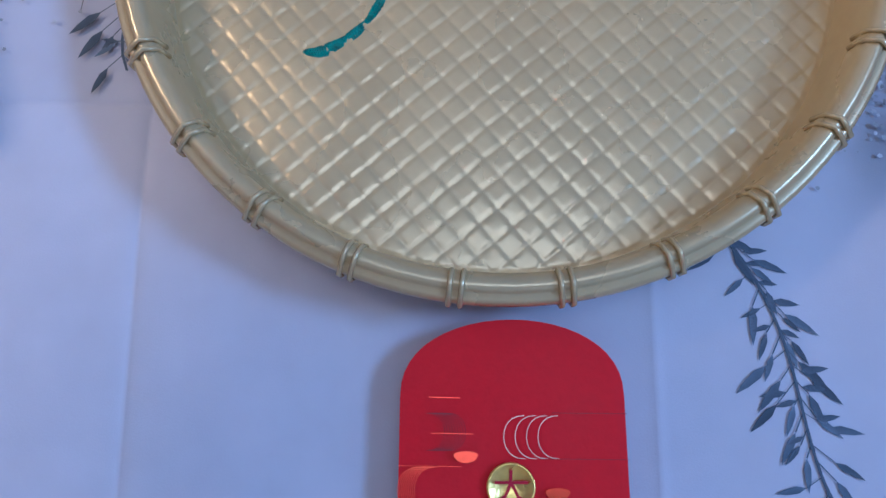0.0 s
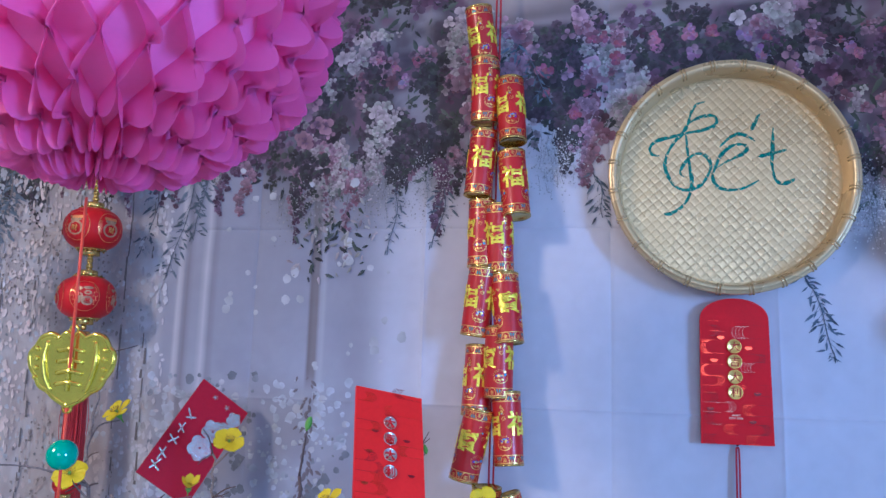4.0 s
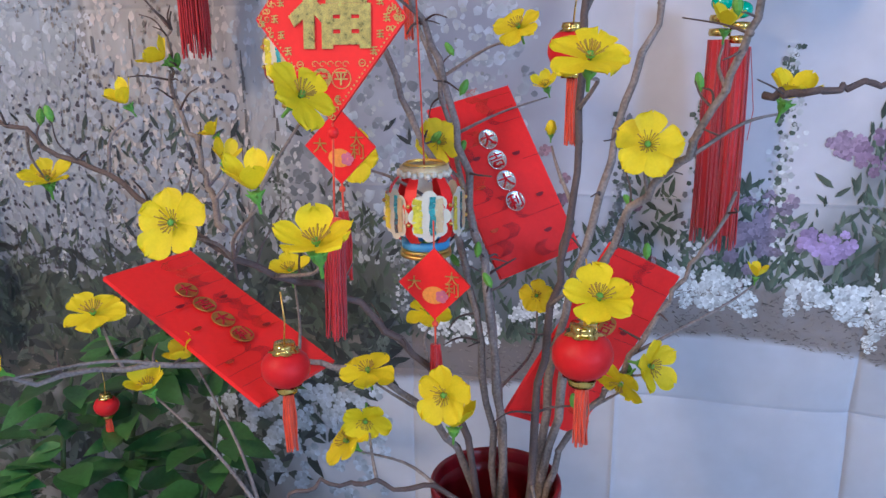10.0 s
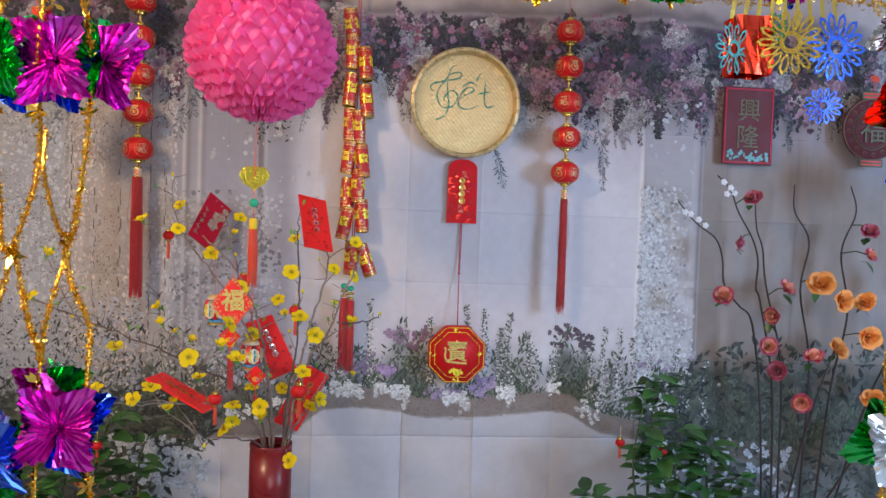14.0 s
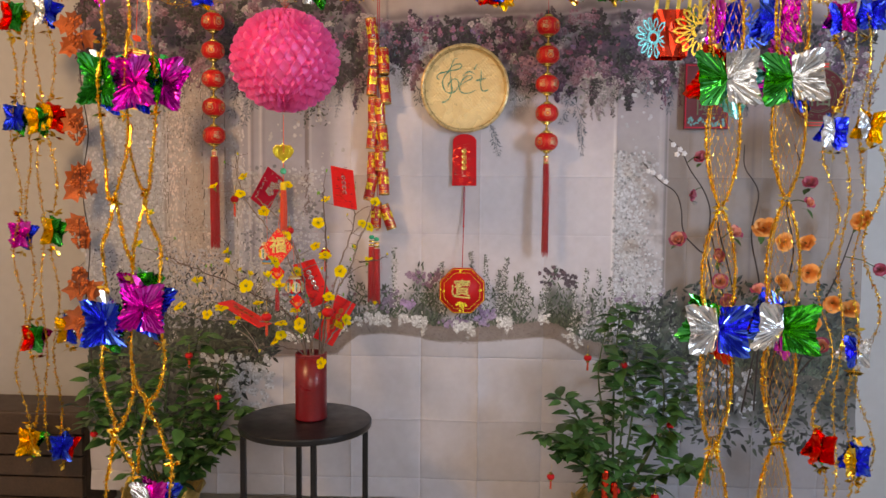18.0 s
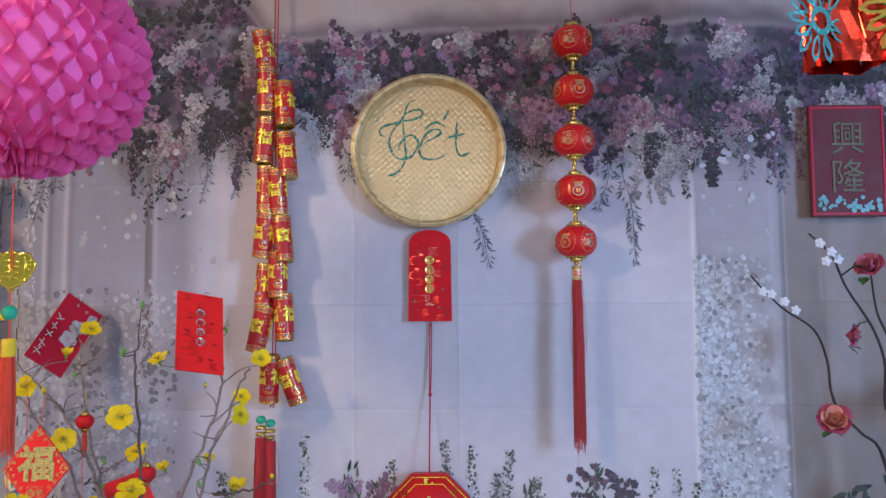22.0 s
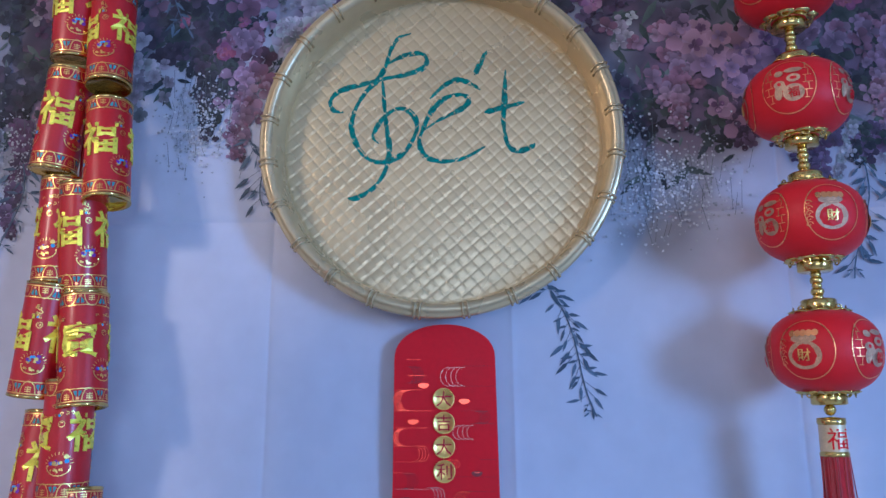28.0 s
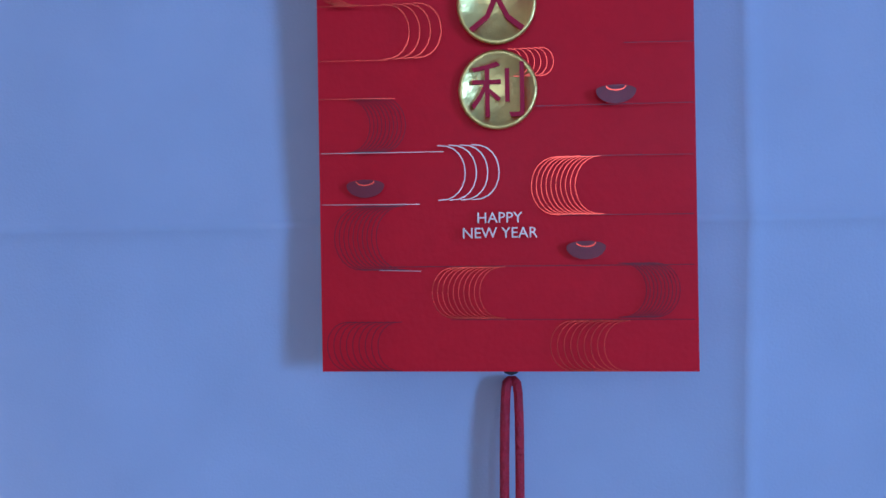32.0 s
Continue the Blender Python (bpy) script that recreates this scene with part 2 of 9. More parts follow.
M_poster = material("dark_red_poster", (0.12, 0.012, 0.020), 0.65, vary=0.15, scale=20)
M_mossgold = material("dull_green_gold_print", (0.13, 0.13, 0.075), 0.65, metal=0.1, vary=0.3, scale=60)
M_twig = material("dark_brown_twig", (0.12, 0.085, 0.08), 0.8, vary=0.35, scale=90, bump=0.5, bump_scale=400)
M_cream = material("cream_card", (0.80, 0.74, 0.60), 0.5, vary=0.06, scale=60)
M_pale_gold = material("pale_gold_paper", (0.74, 0.58, 0.34), 0.4, metal=0.25, vary=0.2, scale=120)
M_sky_blue = material("blue_card_print", (0.10, 0.38, 0.70), 0.45, vary=0.1, scale=60)
M_fruit_orange = material("orange_print", (0.85, 0.30, 0.05), 0.45, vary=0.2, scale=60)
M_pot = material("gold_wrapping", (0.66, 0.47, 0.16), 0.35, metal=0.7, vary=0.3, scale=25, bump=1.0, bump_scale=60)


# ---- building helpers ----
def link_mesh(name, bm, mat, parent=None, label="", smooth=True):
    me = bpy.data.meshes.new(name)
    bm.to_mesh(me)
    bm.free()
    return link_data(name, me, mat, parent, label, smooth)


def link_data(name, me, mat, parent=None, label="", smooth=True):
    for m in (mat if isinstance(mat, (list, tuple)) else (mat,)):
        me.materials.append(m)
    if smooth and len(me.polygons):
        me.polygons.foreach_set("use_smooth", [True] * len(me.polygons))
    ob = new(name, me)
    if parent:
        ob.parent = parent
    if label:
        ob["label"] = label
    return ob


def part(name, bm, mat, parent, label="", smooth=True):
    return link_mesh(name, bm, mat, parent, label, smooth)


def twin(ob, parent, m):
    """The same mesh once more as a part, at m within its thing."""
    o = new(ob.name.split(".")[0], ob.data)
    o.parent = parent
    o.matrix_local = m
    if ob.get("label"):
        o["label"] = ob["label"]
    return o


def thing(name, at, label, category, group=""):
    ob = new(name)
    ob.empty_display_size = 0.02
    ob.matrix_world = at if isinstance(at, Matrix) else Matrix.Translation(at)
    return tagged(ob, label, category, group)


def box(bm, x0, x1, y0, y1, z0, z1, bevel=0.0):
    r = bmesh.ops.create_cube(bm, size=1, matrix=Matrix.LocRotScale(((x0 + x1) / 2, (y0 + y1) / 2, (z0 + z1) / 2), None, (x1 - x0, y1 - y0, z1 - z0)))
    if bevel:
        es = list({e for v in r["verts"] for e in v.link_edges})
        bmesh.ops.bevel(bm, geom=es, offset=bevel, segments=2, affect='EDGES', profile=0.6)
    return r["verts"]


def lathe(bm, profile, seg=24, m=Matrix()):
    """A turned form about z: profile rows (radius, z)."""
    rings = []
    for r, z in profile:
        if r < 1e-6:
            rings.append([bm.verts.new(m @ Vector((0, 0, z)))])
        else:
            rings.append([bm.verts.new(m @ Vector((r * math.cos(2 * math.pi * k / seg), r * math.sin(2 * math.pi * k / seg), z))) for k in range(seg)])
    for a, b in zip(rings, rings[1:]):
        for k in range(seg):
            q = [a[k % len(a)], a[(k + 1) % len(a)], b[(k + 1) % len(b)], b[k % len(b)]]
            q = list(dict.fromkeys(q))
            if len(q) > 2:
                bm.faces.new(q)


def ball(bm, c, r, seg=12, squash=1.0):
    rows = max(4, seg // 2)
    lathe(bm, [(r * math.sin(math.pi * k / rows), -r * squash * math.cos(math.pi * k / rows)) for k in range(rows + 1)], seg, Matrix.Translation(c))


def tube(bm, pts, radii, seg=6, closed_ends=True):
    pts = [Vector(p) for p in pts]
    if not isinstance(radii, (list, tuple)):
        radii = [radii] * len(pts)
    side = Vector((1, 0.3, 0.1))
    rings = []
    for i, p in enumerate(pts):
        d = (pts[min(i + 1, len(pts) - 1)] - pts[max(i - 1, 0)])
        d = d.normalized() if d.length > 1e-9 else Vector((0, 0, 1))
        side = side - d * side.dot(d)
        if side.length < 1e-4:
            side = d.orthogonal()
        side.normalize()
        up = d.cross(side)
        rings.append([bm.verts.new(p + radii[i] * (side * math.cos(2 * math.pi * k / seg) + up * math.sin(2 * math.pi * k / seg))) for k in range(seg)])
    for a, b in zip(rings, rings[1:]):
        for k in range(seg):
            bm.faces.new((a[k], a[(k + 1) % seg], b[(k + 1) % seg], b[k]))
    if closed_ends:
        bm.faces.new(rings[0][::-1])
        bm.faces.new(rings[-1])


def smooth_line(pts, n=5):
    """Catmull-Rom points through pts."""
    P = [Vector(p) for p in pts]
    P = [2 * P[0] - P[1]] + P + [2 * P[-1] - P[-2]]
    out = []
    for i in range(1, len(P) - 2):
        for k in range(n):
            t = k / n
            out.append(0.5 * (2 * P[i] + (P[i + 1] - P[i - 1]) * t + (2 * P[i - 1] - 5 * P[i] + 4 * P[i + 1] - P[i + 2]) * t * t + (3 * P[i] - P[i - 1] - 3 * P[i + 1] + P[i + 2]) * t ** 3))
    return out + [P[-2]]


TEXTS = {}


def writing(body, size, depth=0.0004, bold=0.0):
    """A mesh of the words, centred on the origin in x and z, facing -y."""
    key = (body, size, depth, bold)
    if key in TEXTS:
        return TEXTS[key].copy()
    cu = bpy.data.curves.new("writing", 'FONT')
    cu.body, cu.size, cu.extrude, cu.align_x, cu.resolution_u = body, size, depth, 'CENTER', 2
    cu.offset = bold * size
    ob = bpy.data.objects.new("writing", cu)
    scene.collection.objects.link(ob)
    bpy.context.view_layer.update()
    me = bpy.data.meshes.new_from_object(ob.evaluated_get(bpy.context.evaluated_depsgraph_get()))
    bpy.data.objects.remove(ob)
    me.materials.clear()
    co = [v.co for v in me.vertices]
    mid = Vector(((min(c.x for c in co) + max(c.x for c in co)) / 2, (min(c.y for c in co) + max(c.y for c in co)) / 2, 0))
    for v in me.vertices:
        c = v.co - mid
        v.co = Vector((c.x, -c.z, c.y))
    TEXTS[key] = me
    return me.copy()


def wrapped(me, radius, height_bulge=0.0):
    """Wrap a flat writing round an upright cylinder (or a squashed ball) of that radius, about z."""
    for v in me.vertices:
        x, y, z = v.co
        r = radius * math.sqrt(max(0.05, 1 - (z / height_bulge) ** 2)) if height_bulge else radius
        a = x / max(r, radius * 0.55)
        r = r - y + 0.0002
        v.co = Vector((r * math.sin(a), -r * math.cos(a), z))
    return me


def bend(bm, radius_at):
    """Wrap flat shapes round the z axis; radius_at(z) is the surface they lie on."""
    for v in bm.verts:
        x, y, z = v.co
        r = radius_at(z) - y
        a = x / max(radius_at(z), 0.004)
        v.co = Vector((r * math.sin(a), -r * math.cos(a), z))
    return bm


def strip(bm, a, b, w, y):
    """A thin flat line in the xz plane at depth y."""
    a, b = Vector((a[0], y, a[1])), Vector((b[0], y, b[1]))
    d = (b - a).normalized()
    s = Vector((-d.z, 0, d.x)) * w / 2
    bm.faces.new([bm.verts.new(p) for p in (a - s, b - s, b + s, a + s)])


def line_strip(bm, pts, w, y):
    for a, b in zip(pts, pts[1:]):
        strip(bm, a, b, w, y)


def disc(bm, x, z, r, y, seg=20, rz=None):
    bm.faces.new([bm.verts.new((x + r * math.cos(2 * math.pi * k / seg), y, z + (rz or r) * math.sin(2 * math.pi * k / seg))) for k in range(seg)][::1])


# ---- the room ----
def slab(name, x0, x1, y0, y1, z0, z1, mat, label):
    bm = bmesh.new()
    box(bm, x0, x1, y0, y1, z0, z1)
    return tagged(link_mesh(name, bm, mat, smooth=False), label, "structure", kind="structure")


# floor stays out of view; its pale colour is chosen to bounce light up
slab("floor", -2.5, 2.5, -4.5, 0.5, -0.08, 0.0, M_floor, "pale unseen floor that bounces light upwards")
slab("ceiling", -2.5, 2.5, -4.5, 0.5, 2.55, 2.65, M_ceiling, "plain off-white ceiling")
slab("wall_north", -2.5, 2.5, 0.36, 0.5, 0, 2.55, M_wall, "pale grey painted wall behind the cloth")
slab("wall_west", -2.5, -2.4, -4.4, 0.36, 0, 2.55, M_wall, "pale grey painted side wall")
# right wall with its window opening; rear wall with one added for the fill
for nm, x0, x1, y0, y1, z0, z1 in (("wall_east", 2.4, 2.5, -4.4, -2.95, 0, 2.55), ("wall_east_b", 2.4, 2.5, -1.75, 0.36, 0, 2.55),
                                   ("wall_east_sill", 2.4, 2.5, -2.95, -1.75, 0, 0.95), ("wall_east_head", 2.4, 2.5, -2.95, -1.75, 2.3, 2.55)):
    slab(nm, x0, x1, y0, y1, z0, z1, M_wall, "pale grey painted wall beside the window")
for nm, x0, x1, z0, z1 in (("wall_south", -2.5, -0.85, 0, 2.55), ("wall_south_b", 1.25, 2.5, 0, 2.55), ("wall_south_sill", -0.85, 1.25, 0, 1.05), ("wall_south_head", -0.85, 1.25, 2.4, 2.55)):
    slab(nm, x0, x1, -4.5, -4.4, z0, z1, M_wall, "pale grey painted rear wall")


# ---- the printed cloth ----
rng = np.random.default_rng(7)


def value_noise(x, z, scale, seed):
    r = np.random.default_rng(seed)
    lat = r.random((256, 256))
    u, v = x * scale + 100, z * scale + 100
    i, j = np.floor(u).astype(int), np.floor(v).astype(int)
    f, g = u - i, v - j
    f, g = f * f * (3 - 2 * f), g * g * (3 - 2 * g)
    a, b = lat[i % 256, j % 256], lat[(i + 1) % 256, j % 256]
    c, d = lat[i % 256, (j + 1) % 256], lat[(i + 1) % 256, (j + 1) % 256]
    return (a * (1 - f) + b * f) * (1 - g) + (c * (1 - f) + d * f) * g


def fractal(x, z, scale, seed, octaves=4):
    return sum(value_noise(x, z, scale * 2 ** k, seed + k) / 2 ** k for k in range(octaves)) / (2 - 2 ** (1 - octaves))


def step(v, lo, hi):
    t = np.clip((v - lo) / (hi - lo), 0, 1)
    return t * t * (3 - 2 * t)


def garland_edge(x):
    """Lower edge of the printed flower garland."""
    gx_ = (-1.46, -1.05, -0.80, -0.66, -0.55, -0.48, -0.42, -0.34, -0.28, -0.24, -0.18, -0.10, 0.0, 0.08, 0.15, 0.20, 0.27, 0.33, 0.38, 0.44, 0.52, 0.62, 0.75, 1.0, 1.46)
    gz_ = (1.70, 1.70, 1.72, 1.70, 1.69, 1.69, 1.685, 1.735, 1.755, 1.772, 1.765, 1.77, 1.76, 1.71, 1.665, 1.665, 1.685, 1.70, 1.66, 1.665, 1.665, 1.675, 1.72, 1.70, 1.66)
    return np.interp(x, gx_, gz_) + 0.012 * np.sin(23 * x)


def soil_edge(x):
    """Upper edge of the printed soil, 45 mm over the printed floor."""
    gx_ = (-1.46, -1.1, -0.82, -0.60, -0.48, -0.435, -0.40, -0.35, -0.30, -0.25, -0.20, -0.15, -0.10, -0.05, 0.0, 0.05, 0.10, 0.185, 0.25, 0.29, 0.343, 0.37, 0.40, 0.45, 0.51, 0.62, 0.9, 1.46)
    gz_ = (0.60, 0.64, 0.684, 0.690, 0.705, 0.750, 0.778, 0.788, 0.790, 0.787, 0.779, 0.769, 0.760, 0.756, 0.755, 0.758, 0.763, 0.772, 0.781, 0.784, 0.778, 0.766, 0.749, 0.720, 0.706, 0.69, 0.64, 0.58)
    return np.interp(x, gx_, gz_) + 0.045


FOLD_X = [-1.21, -0.95, -0.69, -0.425, -0.16, 0.058, 0.30, 0.56, 0.82, 1.08, 1.33]
FOLD_Z = [0.225, 0.46, 0.70, 0.95, 1.168, 1.386, 1.64, 1.90]


def crease(v, at, w):
    return np.exp(-((v - at) / w) ** 2)


def cloth_depth(x, z):
    """How far the cloth stands out from its plane, towards the room."""
    d = 0.006 * (fractal(x * 1.0, z * 0.35, 3.2, 40, 3) - 0.5)
    d = d + 0.004 * (fractal(x * 2.0, z * 0.25, 7.0, 47, 2) - 0.5) * step(z, 0.2, 0.5)
    sharp = 1.3 + 1.7 * step(0.85 - z, 0, 0.15)
    for k, f in enumerate(FOLD_X):
        q = np.abs(x - f)
        d = d + (1 if k % 2 else -1) * (0.0018 * np.exp(-q / 0.0035) + 0.0022 * np.exp(-(q / 0.03) ** 2)) * (0.25 + 0.75 * value_noise(x * 0 + k, z, 3.0, 60 + k)) * sharp
    for k, f in enumerate(FOLD_Z):
        q = np.abs(z - f)
        d = d + (1 if k % 2 else -1) * (0.0022 * np.exp(-q / 0.0032) + 0.0028 * np.exp(-(q / 0.035) ** 2)) * (0.35 + 0.65 * value_noise(x, z * 0 + k, 3.0, 80 + k)) * sharp
    low = step(0.75 - z, 0, 0.3)
    d = d + low * 0.018 * (fractal(x + 0.5 * z, z * 0.8, 4.5, 95, 3) - 0.5) + 0.006 * (fractal(x - 0.6 * z, z * 0.5 + x * 0.3, 6.0, 99, 2) - 0.5)
    return d


W0, W1, H0, H1, GRID = -1.455, 1.455, 0.15, 2.16, 0.0050


def graded(lo, hi, folds):
    """Even steps, with closer ones along each fold."""
    extra = [f + d for f in folds for d in (-0.0055, -0.0038, -0.0024, -0.0012, 0.0, 0.0012, 0.0024, 0.0038, 0.0055)]
    v = np.unique(np.round(np.concatenate([np.linspace(lo, hi, int((hi - lo) / GRID)), [e for e in extra if lo < e < hi]]), 5))
    return v[np.concatenate([[True], np.diff(v) > 0.0007])]


grid_x, grid_z = graded(W0, W1, FOLD_X), graded(H0, H1, FOLD_Z)
nx, nz = len(grid_x), len(grid_z)
gx, gz = np.meshgrid(grid_x, grid_z)
wob = fractal(gx, gz, 9, 3) - 0.5
fine = fractal(gx, gz, 38, 11)
mid_n = fractal(gx, gz, 18, 21)


def mixc(col, other, f):
    return col * (1 - f[..., None]) + np.array(other) * f[..., None]


col = np.ones(gx.shape + (3,)) * np.array((0.60, 0.585, 0.64))
col = mixc(col, (0.52, 0.50, 0.56), 0.6 * fractal(gx * 3, gz * 0.25, 6, 31, 3))
# left plaster wall and panel
left = step(-gx, 0.83, 0.86)
plaster = np.clip((fine - 0.42) * 4.5, 0, 1)
col = mixc(col, (0.43, 0.41, 0.43), left)
col = mixc(col, (0.52, 0.55, 0.61), left * plaster * (0.55 + 0.45 * step(fractal(gx * 2, gz * 0.3, 5, 33, 3), 0.4, 0.6)))
col = mixc(col, (0.40, 0.35, 0.33), left * step(-gx, 0.90, 0.93) * step(gx, -1.13, -1.10) * 0.55)
far_l = step(-gx, 1.13, 1.16)
col = mixc(col, (0.34, 0.37, 0.44), far_l * 0.85)
boards = step(-gx, 0.86, 0.90) * (1 - far_l)
col = mixc(col, (0.34, 0.295, 0.285), boards * 0.55 * step(fractal(gx * 4, gz * 0.3, 8, 37, 3), 0.42, 0.58))
panel_l = step(-gx, 0.40, 0.55) * (1 - left)
col = mixc(col, (0.265, 0.28, 0.365), panel_l * 0.85)
col = mixc(col, (0.39, 0.41, 0.50), panel_l * step(mid_n, 0.45, 0.7) * 0.8 * step(1.55 - gz, 0, 0.25))
for f, w, c, s in ((-0.812, 0.004, (0.62, 0.61, 0.66), 0.7), (-0.80, 0.006, (0.16, 0.15, 0.18), 0.6), (-0.769, 0.005, (0.62, 0.61, 0.66), 0.6), (-0.757, 0.004, (0.18, 0.17, 0.2), 0.5),
                   (-1.137, 0.005, (0.16, 0.15, 0.15), 0.5), (-1.128, 0.005, (0.6, 0.59, 0.6), 0.5), (-0.93, 0.008, (0.2, 0.18, 0.18), 0.35), (-1.33, 0.006, (0.2, 0.19, 0.2), 0.4)):
    col = mixc(col, c, s * crease(gx, f, w))
pole = step(0.0085 - np.abs(gx + 0.5935 + 0.001 * np.sin(31 * gz)), 0, 0.003) * step(gz, 1.39, 1.43)
col = mixc(col, (0.15, 0.13, 0.14), 0.85 * pole)
col = mixc(col, (0.36, 0.34, 0.37), 0.7 * pole * crease(gx, -0.591, 0.0022))
col = mixc(col, (0.46, 0.47, 0.54), 0.6 * crease(gx, -0.580, 0.004) * step(gz, 1.3, 1.45))
col = mixc(col, (0.52, 0.55, 0.66), 0.6 * crease(gx, -0.470, 0.022) * step(1.7 - gz, 0, 0.25))
col = mixc(col, (0.28, 0.28, 0.34), 0.5 * crease(gx, -0.525, 0.025))
# right panel and wall
right = step(gx, 0.735, 0.75)
panel_r = step(gx, 0.555, 0.565) * (1 - right)
col = mixc(col, (0.36, 0.34, 0.36), panel_r * 0.85)
col = mixc(col, (0.64, 0.63, 0.67), panel_r * 0.45 * np.clip((fine - 0.44) * 5, 0, 1) * step(1.46 - gz, 0, 0.2))
col = mixc(col, (0.235, 0.195, 0.175), right * 0.92)
col = mixc(col, (0.34, 0.31, 0.31), right * step(fractal(gx * 2, gz * 0.5, 7, 35, 3), 0.45, 0.65) * 0.6)
for f, w, c, s in ((0.549, 0.0045, (0.74, 0.73, 0.76), 0.9), (0.560, 0.004, (0.25, 0.23, 0.27), 0.5), (0.737, 0.004, (0.12, 0.11, 0.12), 0.8), (0.716, 0.004, (0.5, 0.49, 0.52), 0.5), (1.05, 0.006, (0.15, 0.14, 0.15), 0.5)):
    col = mixc(col, c, s * crease(gx, f, w))
# printed ceiling and the shade of the garland under it
ceil_edge = 1.945 + 0.03 * np.sin(2.3 * gx + 0.6) + 0.03 * wob + 0.12 * step(-gx, 0.30, 0.46)
top = step(gz - ceil_edge, -0.006, 0.02)
garl = step(gz - garland_edge(gx) - 0.13 * wob, -0.05, 0.09) * (1 - top)
col = mixc(col, (0.060, 0.045, 0.068), garl * (0.6 + 0.38 * step(mid_n, 0.3, 0.6)))
col = mixc(col, (0.17, 0.095, 0.15), garl * step(fractal(gx, gz, 30, 51), 0.52, 0.66) * 0.7)
for sx0, sz0, sw, sh, k in ((0.19, 1.645, 0.050, 0.060, 0.9), (-0.235, 1.745, 0.035, 0.035, 0.5), (-0.48, 1.70, 0.06, 0.04, 0.5), (0.50, 1.70, 0.06, 0.045, 0.7), (-0.62, 1.68, 0.06, 0.04, 0.5), (0.64, 1.74, 0.06, 0.03, 0.6)):
    spray = np.exp(-((gx - sx0) / sw) ** 2 - ((gz - sz0) / sh) ** 2)
    col = mixc(col, (0.235, 0.225, 0.24), k * np.clip(1.5 * spray, 0, 1) * (0.45 + 0.55 * step(mid_n, 0.38, 0.6)))
# soft mauve-grey shade painted below the garland, where the ball string's shadow lies
painted_shade = step(gz - garland_edge(gx), -0.22, 0.0) * step(gx, 0.16, 0.30) * (1 - top)
col = mixc(col, (0.37, 0.33, 0.39), 0.55 * painted_shade * (1 - garl))
col = mixc(col, (0.40, 0.355, 0.365), top)
col = mixc(col, (0.11, 0.09, 0.11), top * step(ceil_edge + 0.07 + 0.05 * wob - gz, 0, 0.06) * 0.8)
# printed flower bed, soil and floor
soil = soil_edge(gx)
TUFTS = [(-0.165, 0.050, 1.0), (-0.105, 0.04, 0.9), (0.135, 0.040, 0.8), (0.205, 0.04, 0.75), (0.335, 0.045, 0.95), (0.40, 0.03, 0.8), (0.50, 0.06, 0.9), (-0.29, 0.05, 0.35), (-0.40, 0.05, 0.5), (-0.52, 0.08, 0.8), (0.03, 0.04, 0.35)]
tuft = np.clip(sum(h * np.exp(-((gx - c) / w) ** 2) for c, w, h in TUFTS) + step(np.abs(gx), 0.52, 0.66), 0, 1)
bed = (0.25 + 0.75 * tuft) * step(gz - soil, 0, 0.02) * step(soil + 0.06 + 0.13 * tuft + 0.16 * wob - gz, -0.06, 0.06)
col = mixc(col, (0.085, 0.095, 0.085), bed * (0.55 + 0.4 * step(mid_n, 0.34, 0.62)))
earth = step(gz - soil + 0.045 + 0.02 * wob, -0.004, 0.006) * step(soil + 0.022 - gz, -0.010, 0.010)
col = mixc(col, (0.215, 0.172, 0.15), earth * (0.7 + 0.3 * fine))
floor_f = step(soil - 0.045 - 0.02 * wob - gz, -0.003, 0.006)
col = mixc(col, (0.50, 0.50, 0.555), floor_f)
# the floor area turns to a darker grey right of x 0.56
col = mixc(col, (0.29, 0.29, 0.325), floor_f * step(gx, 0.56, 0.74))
side = step(np.abs(gx + 0.13) - 0.625 - 0.18 * wob - 0.11 * step(gz, 0.75, 0.3), 0, 0.07) * step(np.where(gx > 0, 0.95, 0.83) + 0.14 * wob - gz, -0.06, 0.08)
side = side * np.where(gx > 0, step(gx, 0.52, 0.66), 1) * step(gz - np.where(gx > 0, 0.42, 0.33) - 0.1 * wob, 0, 0.1)
col = mixc(col, (0.055, 0.065, 0.055), side * (0.55 + 0.4 * step(mid_n, 0.3, 0.6)))
col *= (0.94 + 0.12 * fine)[..., None]

verts = np.stack([gx, 0.0 - cloth_depth(gx, gz), gz], -1).reshape(-1, 3)
ii, jj = np.meshgrid(np.arange(nx - 1), np.arange(nz - 1))
k0 = (jj * nx + ii).ravel()
faces = np.stack([k0, k0 + 1, k0 + nx + 1, k0 + nx], -1)


def coloured_mesh(name, verts, loops, starts, totals, colours):
    me = bpy.data.meshes.new(name)
    me.vertices.add(len(verts))
    me.vertices.foreach_set("co", np.asarray(verts, np.float32).ravel())
    me.loops.add(len(loops))
    me.loops.foreach_set("vertex_index", np.asarray(loops, np.int32))
    me.polygons.add(len(starts))
    me.polygons.foreach_set("loop_start", np.asarray(starts, np.int32))
    me.polygons.foreach_set("loop_total", np.asarray(totals, np.int32))
    me.update(calc_edges=True)
    at = me.color_attributes.new("print", 'FLOAT_COLOR', 'POINT')
    at.data.foreach_set("color", np.concatenate([np.clip(colours, 0, 1), np.ones((len(verts), 1))], 1).astype(np.float32).ravel())
    me.validate()
    return me


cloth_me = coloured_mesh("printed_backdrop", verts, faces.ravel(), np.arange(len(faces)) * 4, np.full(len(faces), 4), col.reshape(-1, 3))
